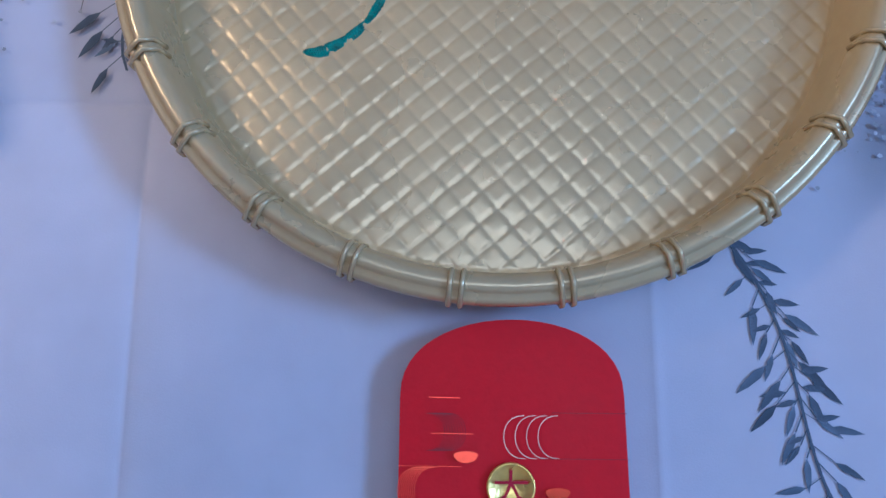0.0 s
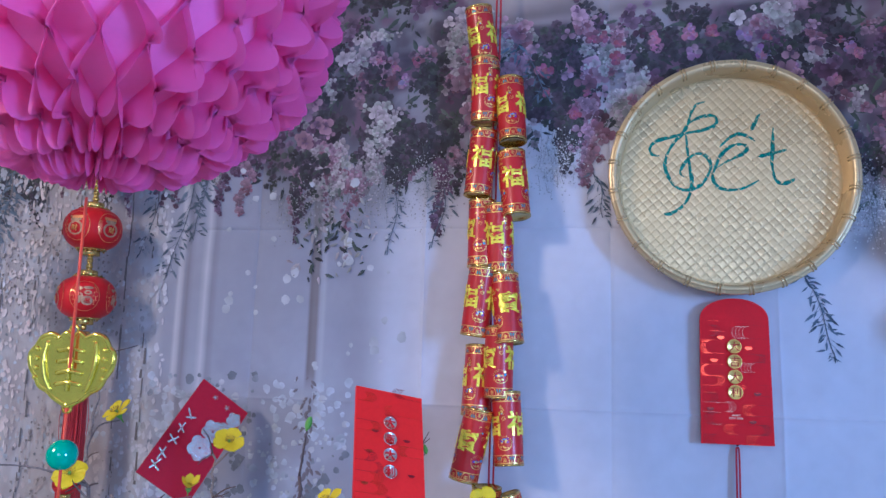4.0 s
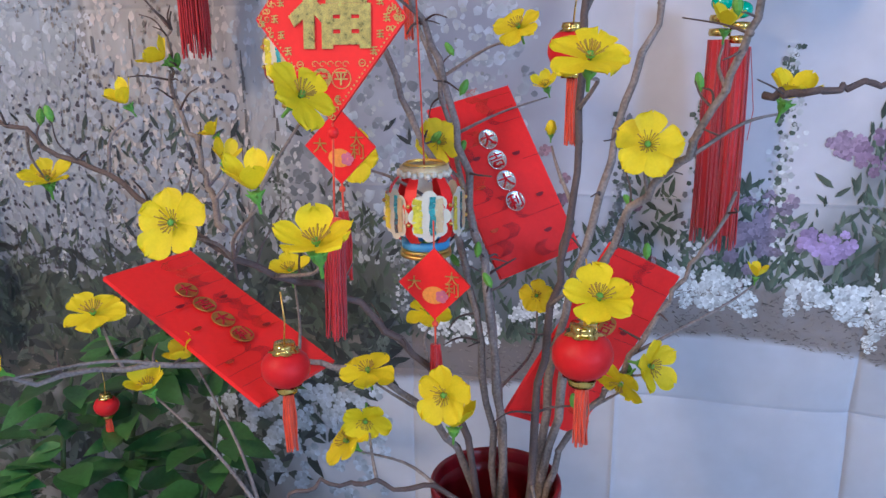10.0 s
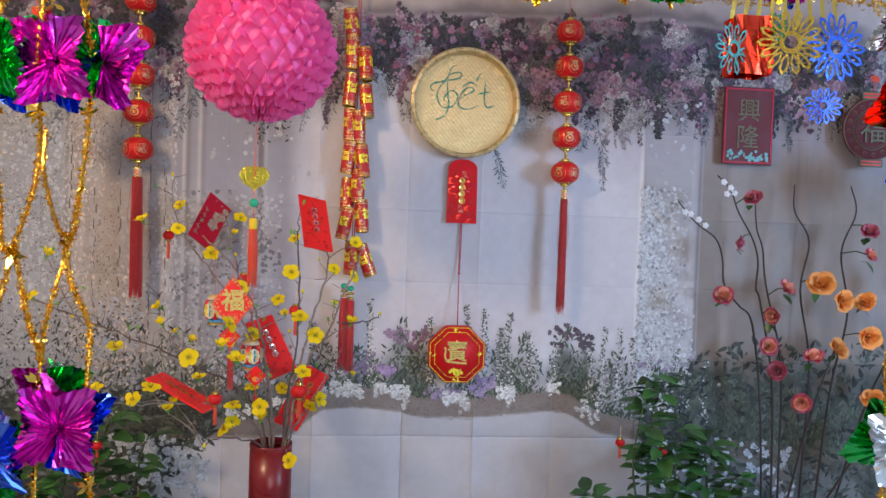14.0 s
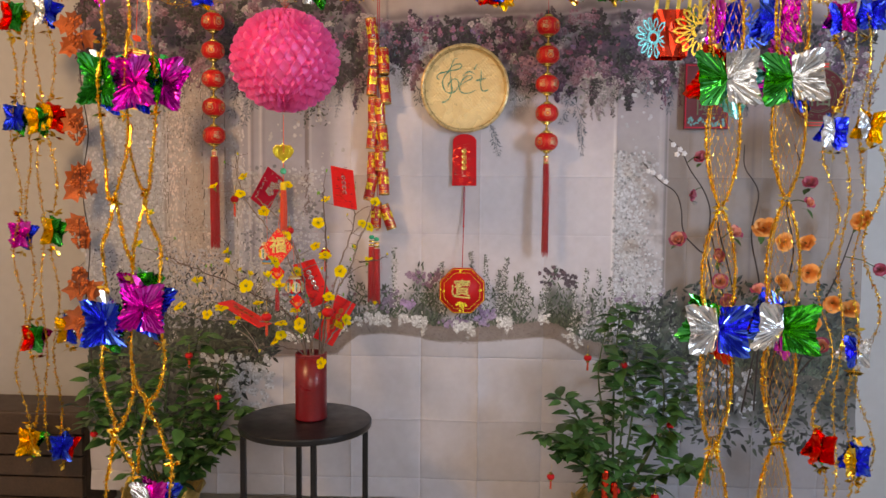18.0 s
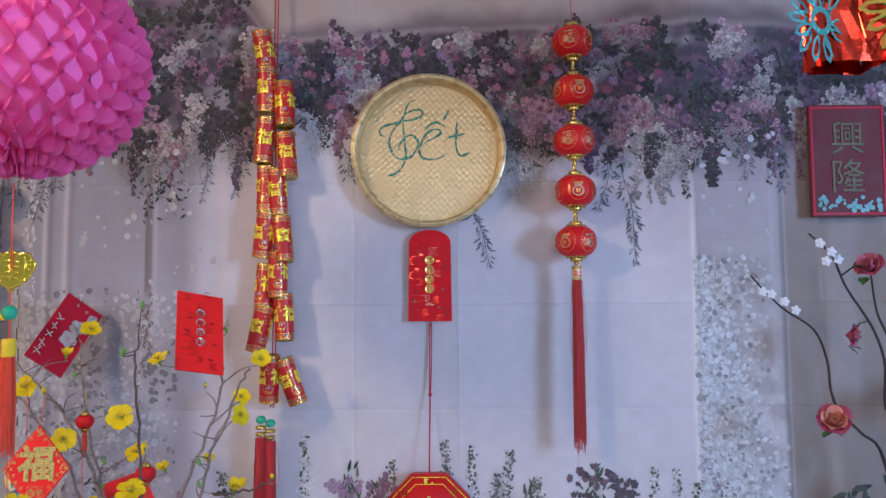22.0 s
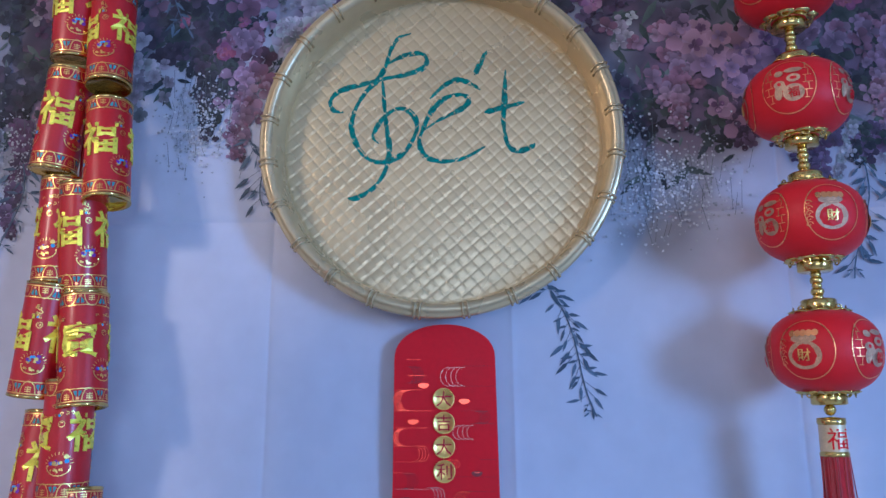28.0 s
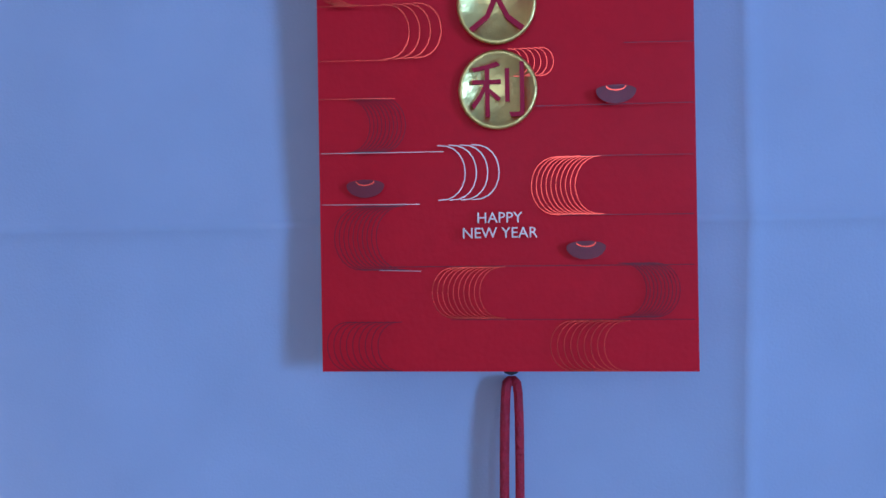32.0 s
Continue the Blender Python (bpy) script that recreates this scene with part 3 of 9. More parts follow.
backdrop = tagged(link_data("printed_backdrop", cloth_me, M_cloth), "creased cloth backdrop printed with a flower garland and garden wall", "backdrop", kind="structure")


class Print:
    """Flat printed shapes on the cloth, in one mesh."""

    def __init__(self):
        self.v, self.c, self.l, self.s, self.t, self.cells = [], [], [], [], [], {}

    def shape(self, pts, colour, shade=0.0, factors=None):
        base = len(self.v)
        # each shape lies a hair above those already printed near it
        i, j = round(pts[0][0] / 0.02), round(pts[0][1] / 0.02)
        layer = 1 + max(self.cells.get((i + a, j + b), 0) for a in (-1, 0, 1) for b in (-1, 0, 1))
        self.cells[i, j] = layer
        y = -0.0007 - 1.0e-6 * layer
        for n, (x, z) in enumerate(pts):
            self.v.append((x, y, z))
            f = factors[n] if factors else 1 + shade * (0.5 - n / len(pts))
            self.c.append((colour[0] * f, colour[1] * f, colour[2] * f))
        self.s.append(len(self.l))
        self.l.extend(range(base, base + len(pts)))
        self.t.append(len(pts))

    def leaf(self, x, z, length, ang, colour, width=0.32):
        c, s = math.cos(ang), math.sin(ang)
        w = length * width / 2
        self.shape([(x + a * c - b * s, z + a * s + b * c) for a, b in ((0, 0), (length * 0.3, -w), (length * 0.7, -w * 0.7), (length, 0), (length * 0.65, w * 0.8), (length * 0.3, w))], colour, 0.5)

    def petal(self, x, z, r, ang, colour):
        c, s = math.cos(ang), math.sin(ang)
        self.shape([(x + a * r * c - b * r * s, z + a * r * s + b * r * c) for a, b in ((0.05, 0), (0.45, -0.42), (0.9, -0.40), (1.05, 0), (0.9, 0.40), (0.45, 0.42))], colour, 0.5)

    def flower(self, x, z, r, colour, petals=5):
        a0 = rng.random() * 6.3
        for k in range(petals):
            f = 0.7 + 0.5 * rng.random()
            self.petal(x, z, r * (0.85 + 0.3 * rng.random()), a0 + 6.283 * k / petals, [min(1, q * f) for q in colour])
        f = 0.55 + 0.5 * rng.random()
        self.dot(x, z, r * 0.28, [q * f for q in colour])

    def rose(self, x, z, r, colour):
        for ring, (q, f) in enumerate(((1.0, 0.72), (0.7, 0.95), (0.42, 0.75))):
            for k in range(5 - ring):
                self.petal(x + 0.1 * r * rng.normal(), z + 0.1 * r * rng.normal(), r * q * rng.uniform(0.85, 1.2), 6.283 * k / (5 - ring) + ring + rng.uniform(-0.4, 0.4), [c * f * rng.uniform(0.75, 1.2) for c in colour])

    def dot(self, x, z, r, colour, seg=6, rough=0.25):
        a0 = rng.random() * 6.3
        self.shape([(x + r * (1 + rough * (rng.random() - 0.5)) * math.cos(a0 + 6.283 * k / seg), z + r * (1 + rough * (rng.random() - 0.5)) * math.sin(a0 + 6.283 * k / seg)) for k in range(seg)], colour, 0.3)

    def object(self, name, label):
        flat = np.array(self.v)
        flat[:, 1] -= cloth_depth(flat[:, 0], flat[:, 2])
        me = coloured_mesh(name, flat, self.l, self.s, self.t, np.array(self.c))
        return tagged(link_data(name, me, M_print, backdrop, smooth=False), label, kind="stuff")


GREENS = [(0.045, 0.058, 0.055), (0.065, 0.085, 0.07), (0.035, 0.04, 0.045), (0.10, 0.12, 0.105)]


def pick(cols):
    return cols[int(rng.random() * len(cols))]


def tint(col_, f):
    return [min(1.0, q * f) for q in col_]


PALES = [(0.42, 0.36, 0.39), (0.49, 0.44, 0.46), (0.36, 0.30, 0.34), (0.38, 0.38, 0.37)]
PINKS = [(0.31, 0.18, 0.25), (0.36, 0.23, 0.30), (0.25, 0.12, 0.17), (0.31, 0.20, 0.28)]
PURPLES = [(0.15, 0.085, 0.15), (0.12, 0.055, 0.11), (0.19, 0.12, 0.20), (0.09, 0.055, 0.095)]
DUSKS = [(0.055, 0.050, 0.062), (0.08, 0.055, 0.08), (0.06, 0.068, 0.06), (0.045, 0.04, 0.05)]


def zone(x, z):
    """Palette of a patch of the printed garland."""
    v = float(fractal(np.float64(x), np.float64(z), 13.0, 205, 2)) + rng.uniform(-0.13, 0.13)
    if z > 1.84:
        v -= 0.05
    if x < -0.85:
        v -= 0.07
    return DUSKS if v < 0.465 else PURPLES if v < 0.52 else PINKS if v < 0.605 else PALES


def bloom(x, z, r, colour, light):
    """Three to five overlapping rounded petals, dark in the throat and pale at the lip."""
    n = 3 + int(rng.random() * 3)
    a0 = rng.random() * 6.3
    for k in range(n):
        a = a0 + 6.283 * k / n + rng.uniform(-0.25, 0.25)
        q = r * rng.uniform(0.75, 1.2)
        w = q * rng.uniform(0.42, 0.62)
        f = light * rng.uniform(0.72, 1.22)
        c, s_ = math.cos(a), math.sin(a)
        pr.shape([(x + u * c - v * s_, z + u * s_ + v * c) for u, v in ((0, 0), (q * 0.45, -w * 0.8), (q * 0.85, -w * 0.7), (q * 1.05, -w * 0.1), (q * 0.92, w * 0.7), (q * 0.5, w * 0.85))], tint(colour, f), factors=(0.5, 0.85, 1.08, 1.15, 1.1, 0.85))


def clump(cx, cz, rad, pal, n, size):
    for _ in range(n):
        dx, dz = rng.normal() * 0.5, rng.normal() * 0.5
        light = 0.86 + 0.30 * dz - 0.14 * dx
        bloom(cx + rad * dx, cz + rad * dz, size * rng.uniform(0.7, 1.3), pick(pal), max(0.35, light))


def raceme(x, z0, z1, width, pal, n, size):
    """A hanging, tapering chain of petals."""
    for k in range(n):
        t = (k + rng.random()) / n
        w = width * (1 - 0.8 * t) * rng.normal() * 0.5
        bloom(x + w + 0.006 * math.sin(6 * t), z0 + (z1 - z0) * t, size * (1.1 - 0.5 * t) * rng.uniform(0.6, 1.2), pick(pal), rng.uniform(0.7, 1.15) - 0.2 * t)


pr = Print()
top_edge = lambda x: 1.945 + 0.03 * math.sin(2.3 * x + 0.6) + 0.12 * float(step(np.float64(-x), 0.30, 0.46))
low_edge = lambda x: float(garland_edge(np.float64(x)))
# dark foliage, then patches of blossom laid over one another, then hanging chains
for _ in range(2600):
    x = rng.uniform(W0, W1)
    z = rng.uniform(low_edge(x) + 0.01, top_edge(x))
    pr.leaf(x, z, rng.uniform(0.010, 0.030), rng.uniform(3.3, 6.1), tint(pick(GREENS), rng.uniform(0.6, 1.3)), 0.26)
for _ in range(760):
    x = rng.uniform(W0, W1)
    e = low_edge(x)
    z = e + 0.02 + (top_edge(x) - e - 0.02) * rng.random()
    pal = zone(x, z)
    clump(x, z, rng.uniform(0.012, 0.030), pal, int(rng.uniform(8, 20)), rng.uniform(0.0050, 0.0110))
for _ in range(120):
    x = rng.uniform(W0, W1)
    if 0.06 < x < 0.30 or -0.30 < x < -0.14:
        continue
    e = low_edge(x)
    raceme(x, e + rng.uniform(0.02, 0.10), e - rng.uniform(-0.02, 0.07), rng.uniform(0.008, 0.026), zone(x, e + 0.03), int(rng.uniform(16, 34)), rng.uniform(0.005, 0.009))
for x, z0, z1, w, pal, n in ((-0.405, 1.74, 1.628, 0.010, PURPLES, 46), (-0.335, 1.86, 1.72, 0.03, PALES, 60), (-0.50, 1.83, 1.71, 0.035, PALES, 70), (-0.465, 1.80, 1.69, 0.03, DUSKS, 50), (0.34, 1.76, 1.66, 0.022, PURPLES, 50), (0.41, 1.82, 1.72, 0.05, PINKS, 90),
                            (0.28, 1.80, 1.70, 0.03, PURPLES, 60), (0.22, 1.82, 1.72, 0.04, PINKS, 70), (-0.22, 1.80, 1.72, 0.03, DUSKS, 50), (0.47, 1.74, 1.65, 0.03, DUSKS, 60), (-0.62, 1.76, 1.66, 0.04, DUSKS, 60), (-0.19, 1.79, 1.70, 0.03, PINKS, 50), (0.60, 1.72, 1.63, 0.03, DUSKS, 50)):
    raceme(x, z0, z1, w, pal, n, 0.0095)
for bx, bz, n in ((0.30, 1.865, 9), (0.36, 1.84, 7), (0.14, 1.885, 9), (0.02, 1.915, 7), (-0.12, 1.90, 7), (-0.28, 1.86, 6), (0.52, 1.85, 7), (-0.45, 1.88, 6)):
    for _ in range(n):
        pr.rose(bx + 0.05 * rng.normal(), bz + 0.025 * rng.normal(), rng.uniform(0.006, 0.011), pick([(0.40, 0.17, 0.26), (0.30, 0.10, 0.16), (0.34, 0.20, 0.34)]))
for bx, bz, n in ((0.26, 1.785, 9), (0.275, 1.735, 7), (0.235, 1.81, 5), (0.30, 1.80, 4), (0.45, 1.80, 6), (-0.36, 1.80, 5), (-0.60, 1.80, 6), (-0.86, 1.80, 4), (0.62, 1.82, 4), (0.10, 1.86, 4)):
    for _ in range(n):
        x, z = bx + 0.020 * rng.normal(), bz + 0.022 * rng.normal()
        r = rng.uniform(0.010, 0.017)
        bloom(x, z, r, pick([(0.30, 0.17, 0.23), (0.36, 0.21, 0.27), (0.26, 0.16, 0.24)]), 1.0)
        bloom(x, z, r * 0.5, pick(PURPLES), 1.1)
# airy white sprays that hang lowest: hair-thin stalks ending in specks
for bx, bz, sx, sz, n, tn in ((0.20, 1.665, 0.05, 0.04, 620, 0.74), (-0.235, 1.735, 0.03, 0.035, 340, 0.74), (-0.50, 1.69, 0.05, 0.04, 260, 0.50), (-0.62, 1.67, 0.05, 0.04, 180, 0.48), (0.51, 1.70, 0.045, 0.045, 420, 0.52),
                              (0.64, 1.74, 0.05, 0.03, 220, 0.6), (-0.42, 1.70, 0.03, 0.05, 260, 0.6), (0.15, 1.70, 0.03, 0.05, 260, 0.5)):
    for _ in range(int(1.7 * n)):
        x, z = bx + sx * rng.normal() * 0.6, bz + sz * rng.normal() * 0.6
        f = 0.68 * tn * rng.uniform(0.45, 1.25)
        if rng.random() < 0.06:
            x2, z2 = x + rng.uniform(-0.006, 0.006), z + rng.uniform(0.01, 0.03)
            pr.shape([(x - 0.0002, z), (x + 0.0002, z), (x2 + 0.0002, z2), (x2 - 0.0002, z2)], (0.11, 0.12, 0.12))
        pr.dot(x, z, rng.uniform(0.0005, 0.0015), (f * 0.98, f * 0.97, f), 5, 0.5)


def sprig(x0, z0, x1, z1, n, size, colour=(0.09, 0.115, 0.15)):
    """A hanging stem with paired leaves that grow smaller downwards."""
    for k in range(n):
        t = k / n
        x, z = x0 + (x1 - x0) * t + 0.006 * math.sin(5 * t), z0 + (z1 - z0) * t
        x2, z2 = x0 + (x1 - x0) * (t + 1 / n) + 0.006 * math.sin(5 * (t + 1 / n)), z0 + (z1 - z0) * (t + 1 / n)
        pr.shape([(x - 0.0007, z), (x2 - 0.0006, z2), (x2 + 0.0006, z2), (x + 0.0007, z)], colour)
        s = size * (1 - 0.40 * t) * rng.uniform(0.55, 1.25)
        for sd in (-1, 1):
            if rng.random() < 0.85:
                stalk = s * rng.uniform(0.3, 0.9)
                a = math.radians(-90 + sd * rng.uniform(18, 60))
                xe, ze = x + stalk * math.cos(a), z + stalk * math.sin(a)
                pr.shape([(x - 0.0003, z), (xe - 0.0003, ze), (xe + 0.0003, ze), (x + 0.0003, z)], colour)
                pr.leaf(xe, ze, s, a + rng.uniform(-0.4, 0.4), tint(colour, rng.uniform(0.7, 1.6)), 0.22)
                if rng.random() < 0.5:
                    pr.leaf(x + 0.5 * (xe - x), z + 0.5 * (ze - z), s * 0.7, a + sd * 0.7, colour, 0.27)


for s in ((0.084, 1.585, 0.134, 1.460, 20, 0.0175), (0.405, 1.66, 0.44, 1.462, 26, 0.019), (-0.185, 1.72, -0.165, 1.655, 9, 0.018), (0.375, 1.68, 0.36, 1.575, 10, 0.02), 
          (-0.80, 1.74, -0.83, 1.565, 16, 0.022), (-0.78, 1.76, -0.79, 1.63, 12, 0.02), (-0.86, 1.72, -0.88, 1.60, 12, 0.022), (-1.135, 1.74, -1.175, 1.545, 22, 0.026), (-1.115, 1.76, -1.15, 1.60, 20, 0.026), (-1.16, 1.72, -1.19, 1.53, 16, 0.024), (-0.40, 1.70, -0.41, 1.61, 7, 0.016),
          (-0.475, 1.70, -0.477, 1.60, 8, 0.014), (0.66, 1.74, 0.67, 1.64, 10, 0.018), (0.74, 1.72, 0.75, 1.62, 9, 0.018), (-0.30, 1.92, -0.24, 1.83, 12, 0.02), (1.0, 1.74, 1.02, 1.6, 12, 0.02)):
    sprig(*s)
# drifting petals on the two panels
for _ in range(70):
    left_side = rng.random() < 0.6
    x = rng.uniform(-0.75, -0.44) if left_side else rng.uniform(0.57, 0.73)
    z = rng.uniform(1.30, 1.74)
    r = rng.uniform(0.0025, 0.0085)
    f = rng.uniform(0.40, 0.54)
    for _k in range(2 if rng.random() < 0.3 else 1):
        pr.dot(x + 0.8 * r * rng.normal(), z + 0.8 * r * rng.normal(), r, (f * 0.95, f * 0.98, f * 1.08), 7, 0.45)
# a soft bluish mass of flowers low on the left panel, ragged leaves under the pole
for _ in range(900):
    x, z = rng.uniform(-0.85, -0.53), 0.86 + 0.56 * rng.random() ** 1.2
    v = float(fractal(np.float64(x), np.float64(z), 14.0, 351, 3)) + rng.uniform(-0.08, 0.08)
    f = 0.20 + 0.34 * min(1.0, max(0.0, (v - 0.38) / 0.24))
    pr.dot(x, z, rng.uniform(0.0025, 0.0075), (f * 0.84, f * 0.92, f * 1.10), 8, 0.6)
for _ in range(60):
    z = rng.uniform(1.24, 1.42)
    pr.leaf(-0.5935 + 0.006 * rng.normal(), z, rng.uniform(0.006, 0.016), rng.uniform(3.6, 5.8), (0.17, 0.15, 0.17), 0.4)
for bx, bz, n in ((-0.60, 1.62, 36), (-0.53, 1.61, 30), (-0.56, 1.64, 30)):
    for _ in range(n):
        pr.leaf(bx + 0.02 * rng.normal(), bz + 0.025 * rng.normal(), rng.uniform(0.008, 0.018), rng.uniform(3.4, 6.0), tint(pick(GREENS + PALES), rng.uniform(0.6, 1.2)), 0.35)
# petals heaped on the right panel, thickest along its inner edge and low down, and on the left plaster
for _ in range(4200):
    x, z = rng.uniform(0.552, 0.735), 0.80 + 0.68 * rng.random()
    if rng.random() > 1.05 - (x - 0.55) / 0.15 + 2.6 * max(0.0, 1.16 - z):
        continue
    f = rng.uniform(0.42, 0.66) if rng.random() < 0.85 else rng.uniform(0.24, 0.34)
    pr.dot(x, z, rng.uniform(0.0022, 0.0068), (f * 0.94, f * 0.98, f * 1.06), 7, 0.6)
for _ in range(2600):
    x = rng.choice([rng.uniform(-1.455, -1.14), rng.uniform(-0.82, -0.55), rng.uniform(-1.12, -0.84)], p=[0.55, 0.2, 0.25])
    z = rng.uniform(0.85, 1.75) if x < -0.84 else 0.85 + 0.5 * rng.random() ** 1.5
    f = rng.uniform(0.40, 0.50) if rng.random() < 0.8 else rng.uniform(0.18, 0.26)
    pr.dot(x, z, rng.uniform(0.0015, 0.0050) if f > 0.3 else rng.uniform(0.001, 0.0025), (f * 0.94, f * 0.99, f * 1.08), 7, 0.8)
# bed of flowers: tufts of dark leaves with gaps between
for _ in range(8000):
    x = rng.uniform(W0, W1)
    if abs(x) < 0.6:
        c, w, h = TUFTS[int(rng.random() * len(TUFTS))]
        x = c + w * 0.75 * rng.normal()
        tall = h * math.exp(-((x - c) / w) ** 2)
        if rng.random() < 0.35:
            continue
    else:
        tall = 0.7
        if x < -0.6 and rng.random() < 0.6:
            continue
    z = float(soil_edge(np.float64(x))) + 0.012 + (0.06 + 0.16 * tall) * rng.random() ** 1.5
    pr.leaf(x, z, rng.uniform(0.010, 0.028), rng.uniform(0.6, 2.5), tint(pick([(0.075, 0.11, 0.08), (0.12, 0.15, 0.11), (0.06, 0.08, 0.062)]), rng.uniform(0.6, 1.2)), 0.27)
HERBS = [(0.085, 0.11, 0.08), (0.12, 0.15, 0.11), (0.06, 0.08, 0.062), (0.10, 0.12, 0.10)]
# spires: place, top, how pale
SPIRES = [(-0.262, 1.12, 0.9), (-0.078, 1.07, 0.5), (0.028, 1.11, 0.45), (0.085, 1.10, 0.75), (0.13, 1.04, 0.4), (0.157, 1.09, 0.5), (0.22, 1.035, 0.5), (0.243, 0.98, 0.6), (0.305, 1.0, 0.5), (0.42, 1.0, 0.6), (0.455, 1.05, 0.8), (0.505, 1.05, 0.8), (0.55, 1.02, 0.7), (0.60, 1.02, 0.8), (0.69, 0.99, 0.5), (0.78, 0.97, 0.4),
          (-0.345, 1.09, 0.3), (-0.43, 1.05, 0.3), (-0.70, 0.98, 0.4), (-0.78, 1.0, 0.5), (-0.86, 1.0, 0.5), (-1.0, 1.02, 0.6), (-1.12, 1.02, 0.6), (-1.22, 1.0, 0.6)]
for sx, z1, pale in SPIRES:
    z0 = float(soil_edge(np.float64(sx))) + 0.05
    for k in range(int((z1 - z0) / 0.0042)):
        t = k * 0.0042 / (z1 - z0)
        w = 0.0155 * (1 - 0.5 * t)
        for _ in range(4):
            f = rng.uniform(0.42, 0.74) if rng.random() < pale else rng.uniform(0.10, 0.28)
            pr.dot(sx + w * rng.normal() * 0.6 + 0.004 * math.sin(9 * t + sx * 40), z0 + (z1 - z0) * t, rng.uniform(0.0016, 0.0042), (f * 0.95, f * 0.96, f * 1.0) if rng.random() < 0.7 else pick(HERBS), 5)
# mauve flower heads on the tufts, dark seed heads at the right
for hx, hz, sx_, sz_, n, pal in ((-0.19, 1.01, 0.016, 0.010, 16, [(0.26, 0.17, 0.27), (0.34, 0.24, 0.35)]), (-0.10, 1.015, 0.016, 0.012, 16, [(0.20, 0.13, 0.19), (0.28, 0.18, 0.27)]), (-0.14, 0.985, 0.02, 0.010, 10, [(0.24, 0.15, 0.24)]), (-0.275, 0.91, 0.018, 0.022, 34, [(0.30, 0.24, 0.33), (0.22, 0.18, 0.25)]),
                                 (-0.206, 0.905, 0.012, 0.008, 16, [(0.42, 0.30, 0.55), (0.36, 0.26, 0.48)]), (-0.03, 0.835, 0.03, 0.012, 26, [(0.36, 0.27, 0.42), (0.28, 0.20, 0.32)]), (0.085, 0.865, 0.018, 0.02, 26, [(0.38, 0.30, 0.48), (0.28, 0.20, 0.34)]), (0.34, 1.015, 0.03, 0.014, 22, [(0.09, 0.07, 0.09), (0.16, 0.11, 0.14)]),
                                 (0.40, 1.00, 0.02, 0.014, 14, [(0.10, 0.08, 0.10)]), (-0.56, 0.95, 0.05, 0.02, 26, [(0.20, 0.12, 0.17), (0.27, 0.17, 0.22)]), (0.62, 0.93, 0.06, 0.03, 30, [(0.30, 0.24, 0.34), (0.42, 0.40, 0.46)])):
    for _ in range(n):
        pr.flower(hx + sx_ * rng.normal(), hz + sz_ * rng.normal(), rng.uniform(0.005, 0.010), pick(pal))
# cushions of white flowers along the soil
for gx0, gz0, wx, n in ((-0.345, 0.842, 0.026, 46), (-0.305, 0.838, 0.026, 40), (-0.222, 0.85, 0.018, 26), (-0.165, 0.840, 0.026, 54), (-0.15, 0.812, 0.012, 10), (0.0, 0.820, 0.030, 64), (0.03, 0.805, 0.014, 14), (0.155, 0.842, 0.024, 40), (0.17, 0.822, 0.012, 12), (0.305, 0.858, 0.018, 26), (0.395, 0.80, 0.02, 16), (0.43, 0.772, 0.014, 10),
                        (-0.50, 0.80, 0.05, 40), (-0.62, 0.77, 0.05, 40), (0.64, 0.80, 0.05, 30), (-0.42, 0.835, 0.03, 24)):
    for _ in range(n):
        x, z = gx0 + wx * rng.uniform(-1.1, 1.1), gz0 + 0.011 * rng.normal()
        f = rng.uniform(0.56, 0.86)
        pr.flower(x, z, rng.uniform(0.0050, 0.0080), (f * 0.96, f * 0.98, f), 4)
for _ in range(4200):
    x = rng.uniform(W0, W1) if rng.random() < 0.4 else rng.uniform(-0.6, 0.6)
    z = float(soil_edge(np.float64(x))) - rng.uniform(-0.012, 0.046)
    f = rng.uniform(0.09, 0.34)
    length, w, a = rng.uniform(0.002, 0.007), rng.uniform(0.0004, 0.0010), rng.normal() * 0.7
    dx, dz = length * math.cos(a), length * math.sin(a)
    pr.shape([(x, z - w), (x + dx, z + dz - w * 0.5), (x + dx, z + dz + w * 0.5), (x, z + w)], (f, f * 0.86, f * 0.78))
# pale round petals on the bluish part of the wall
for _ in range(1300):
    x, z = rng.uniform(-1.455, -1.15), rng.uniform(0.95, 1.80)
    f = rng.uniform(0.38, 0.62)
    r = rng.uniform(0.003, 0.0085)
    pr.dot(x + r * rng.normal() * 0.7, z + r * rng.normal() * 0.7, r * rng.uniform(0.7, 1.1), (f * 0.90, f * 0.97, f * 1.10), 8, 0.45)
# mottled plaster: ragged dabs, taller than wide, in warm and cool greys
for _ in range(5200):
    x, z = rng.uniform(W0, -0.60), rng.uniform(0.84, 1.76)
    if x > -0.83 or (x < -1.15 and rng.random() < 0.7):
        continue
    v = float(fractal(np.float64(x * 3.0), np.float64(z * 0.5), 8.0, 341, 3)) + rng.uniform(-0.12, 0.12)
    f = 0.37 + 0.23 * min(1.0, max(0.0, (v - 0.36) / 0.28))
    warm = 1.10 if -1.12 < x < -0.90 else 0.97
    w, h = rng.uniform(0.0014, 0.0050), rng.uniform(0.002, 0.008)
    pr.shape([(x - w, z + rng.uniform(-0.4, 0.4) * h), (x - 0.3 * w, z - h), (x + 0.6 * w, z - h * rng.uniform(0.4, 1)), (x + w, z + rng.uniform(-0.3, 0.5) * h), (x + 0.2 * w, z + h), (x - 0.6 * w, z + h * rng.uniform(0.5, 0.9))], (f * warm, f * 0.97, f * (2.04 - warm)), 0.2)
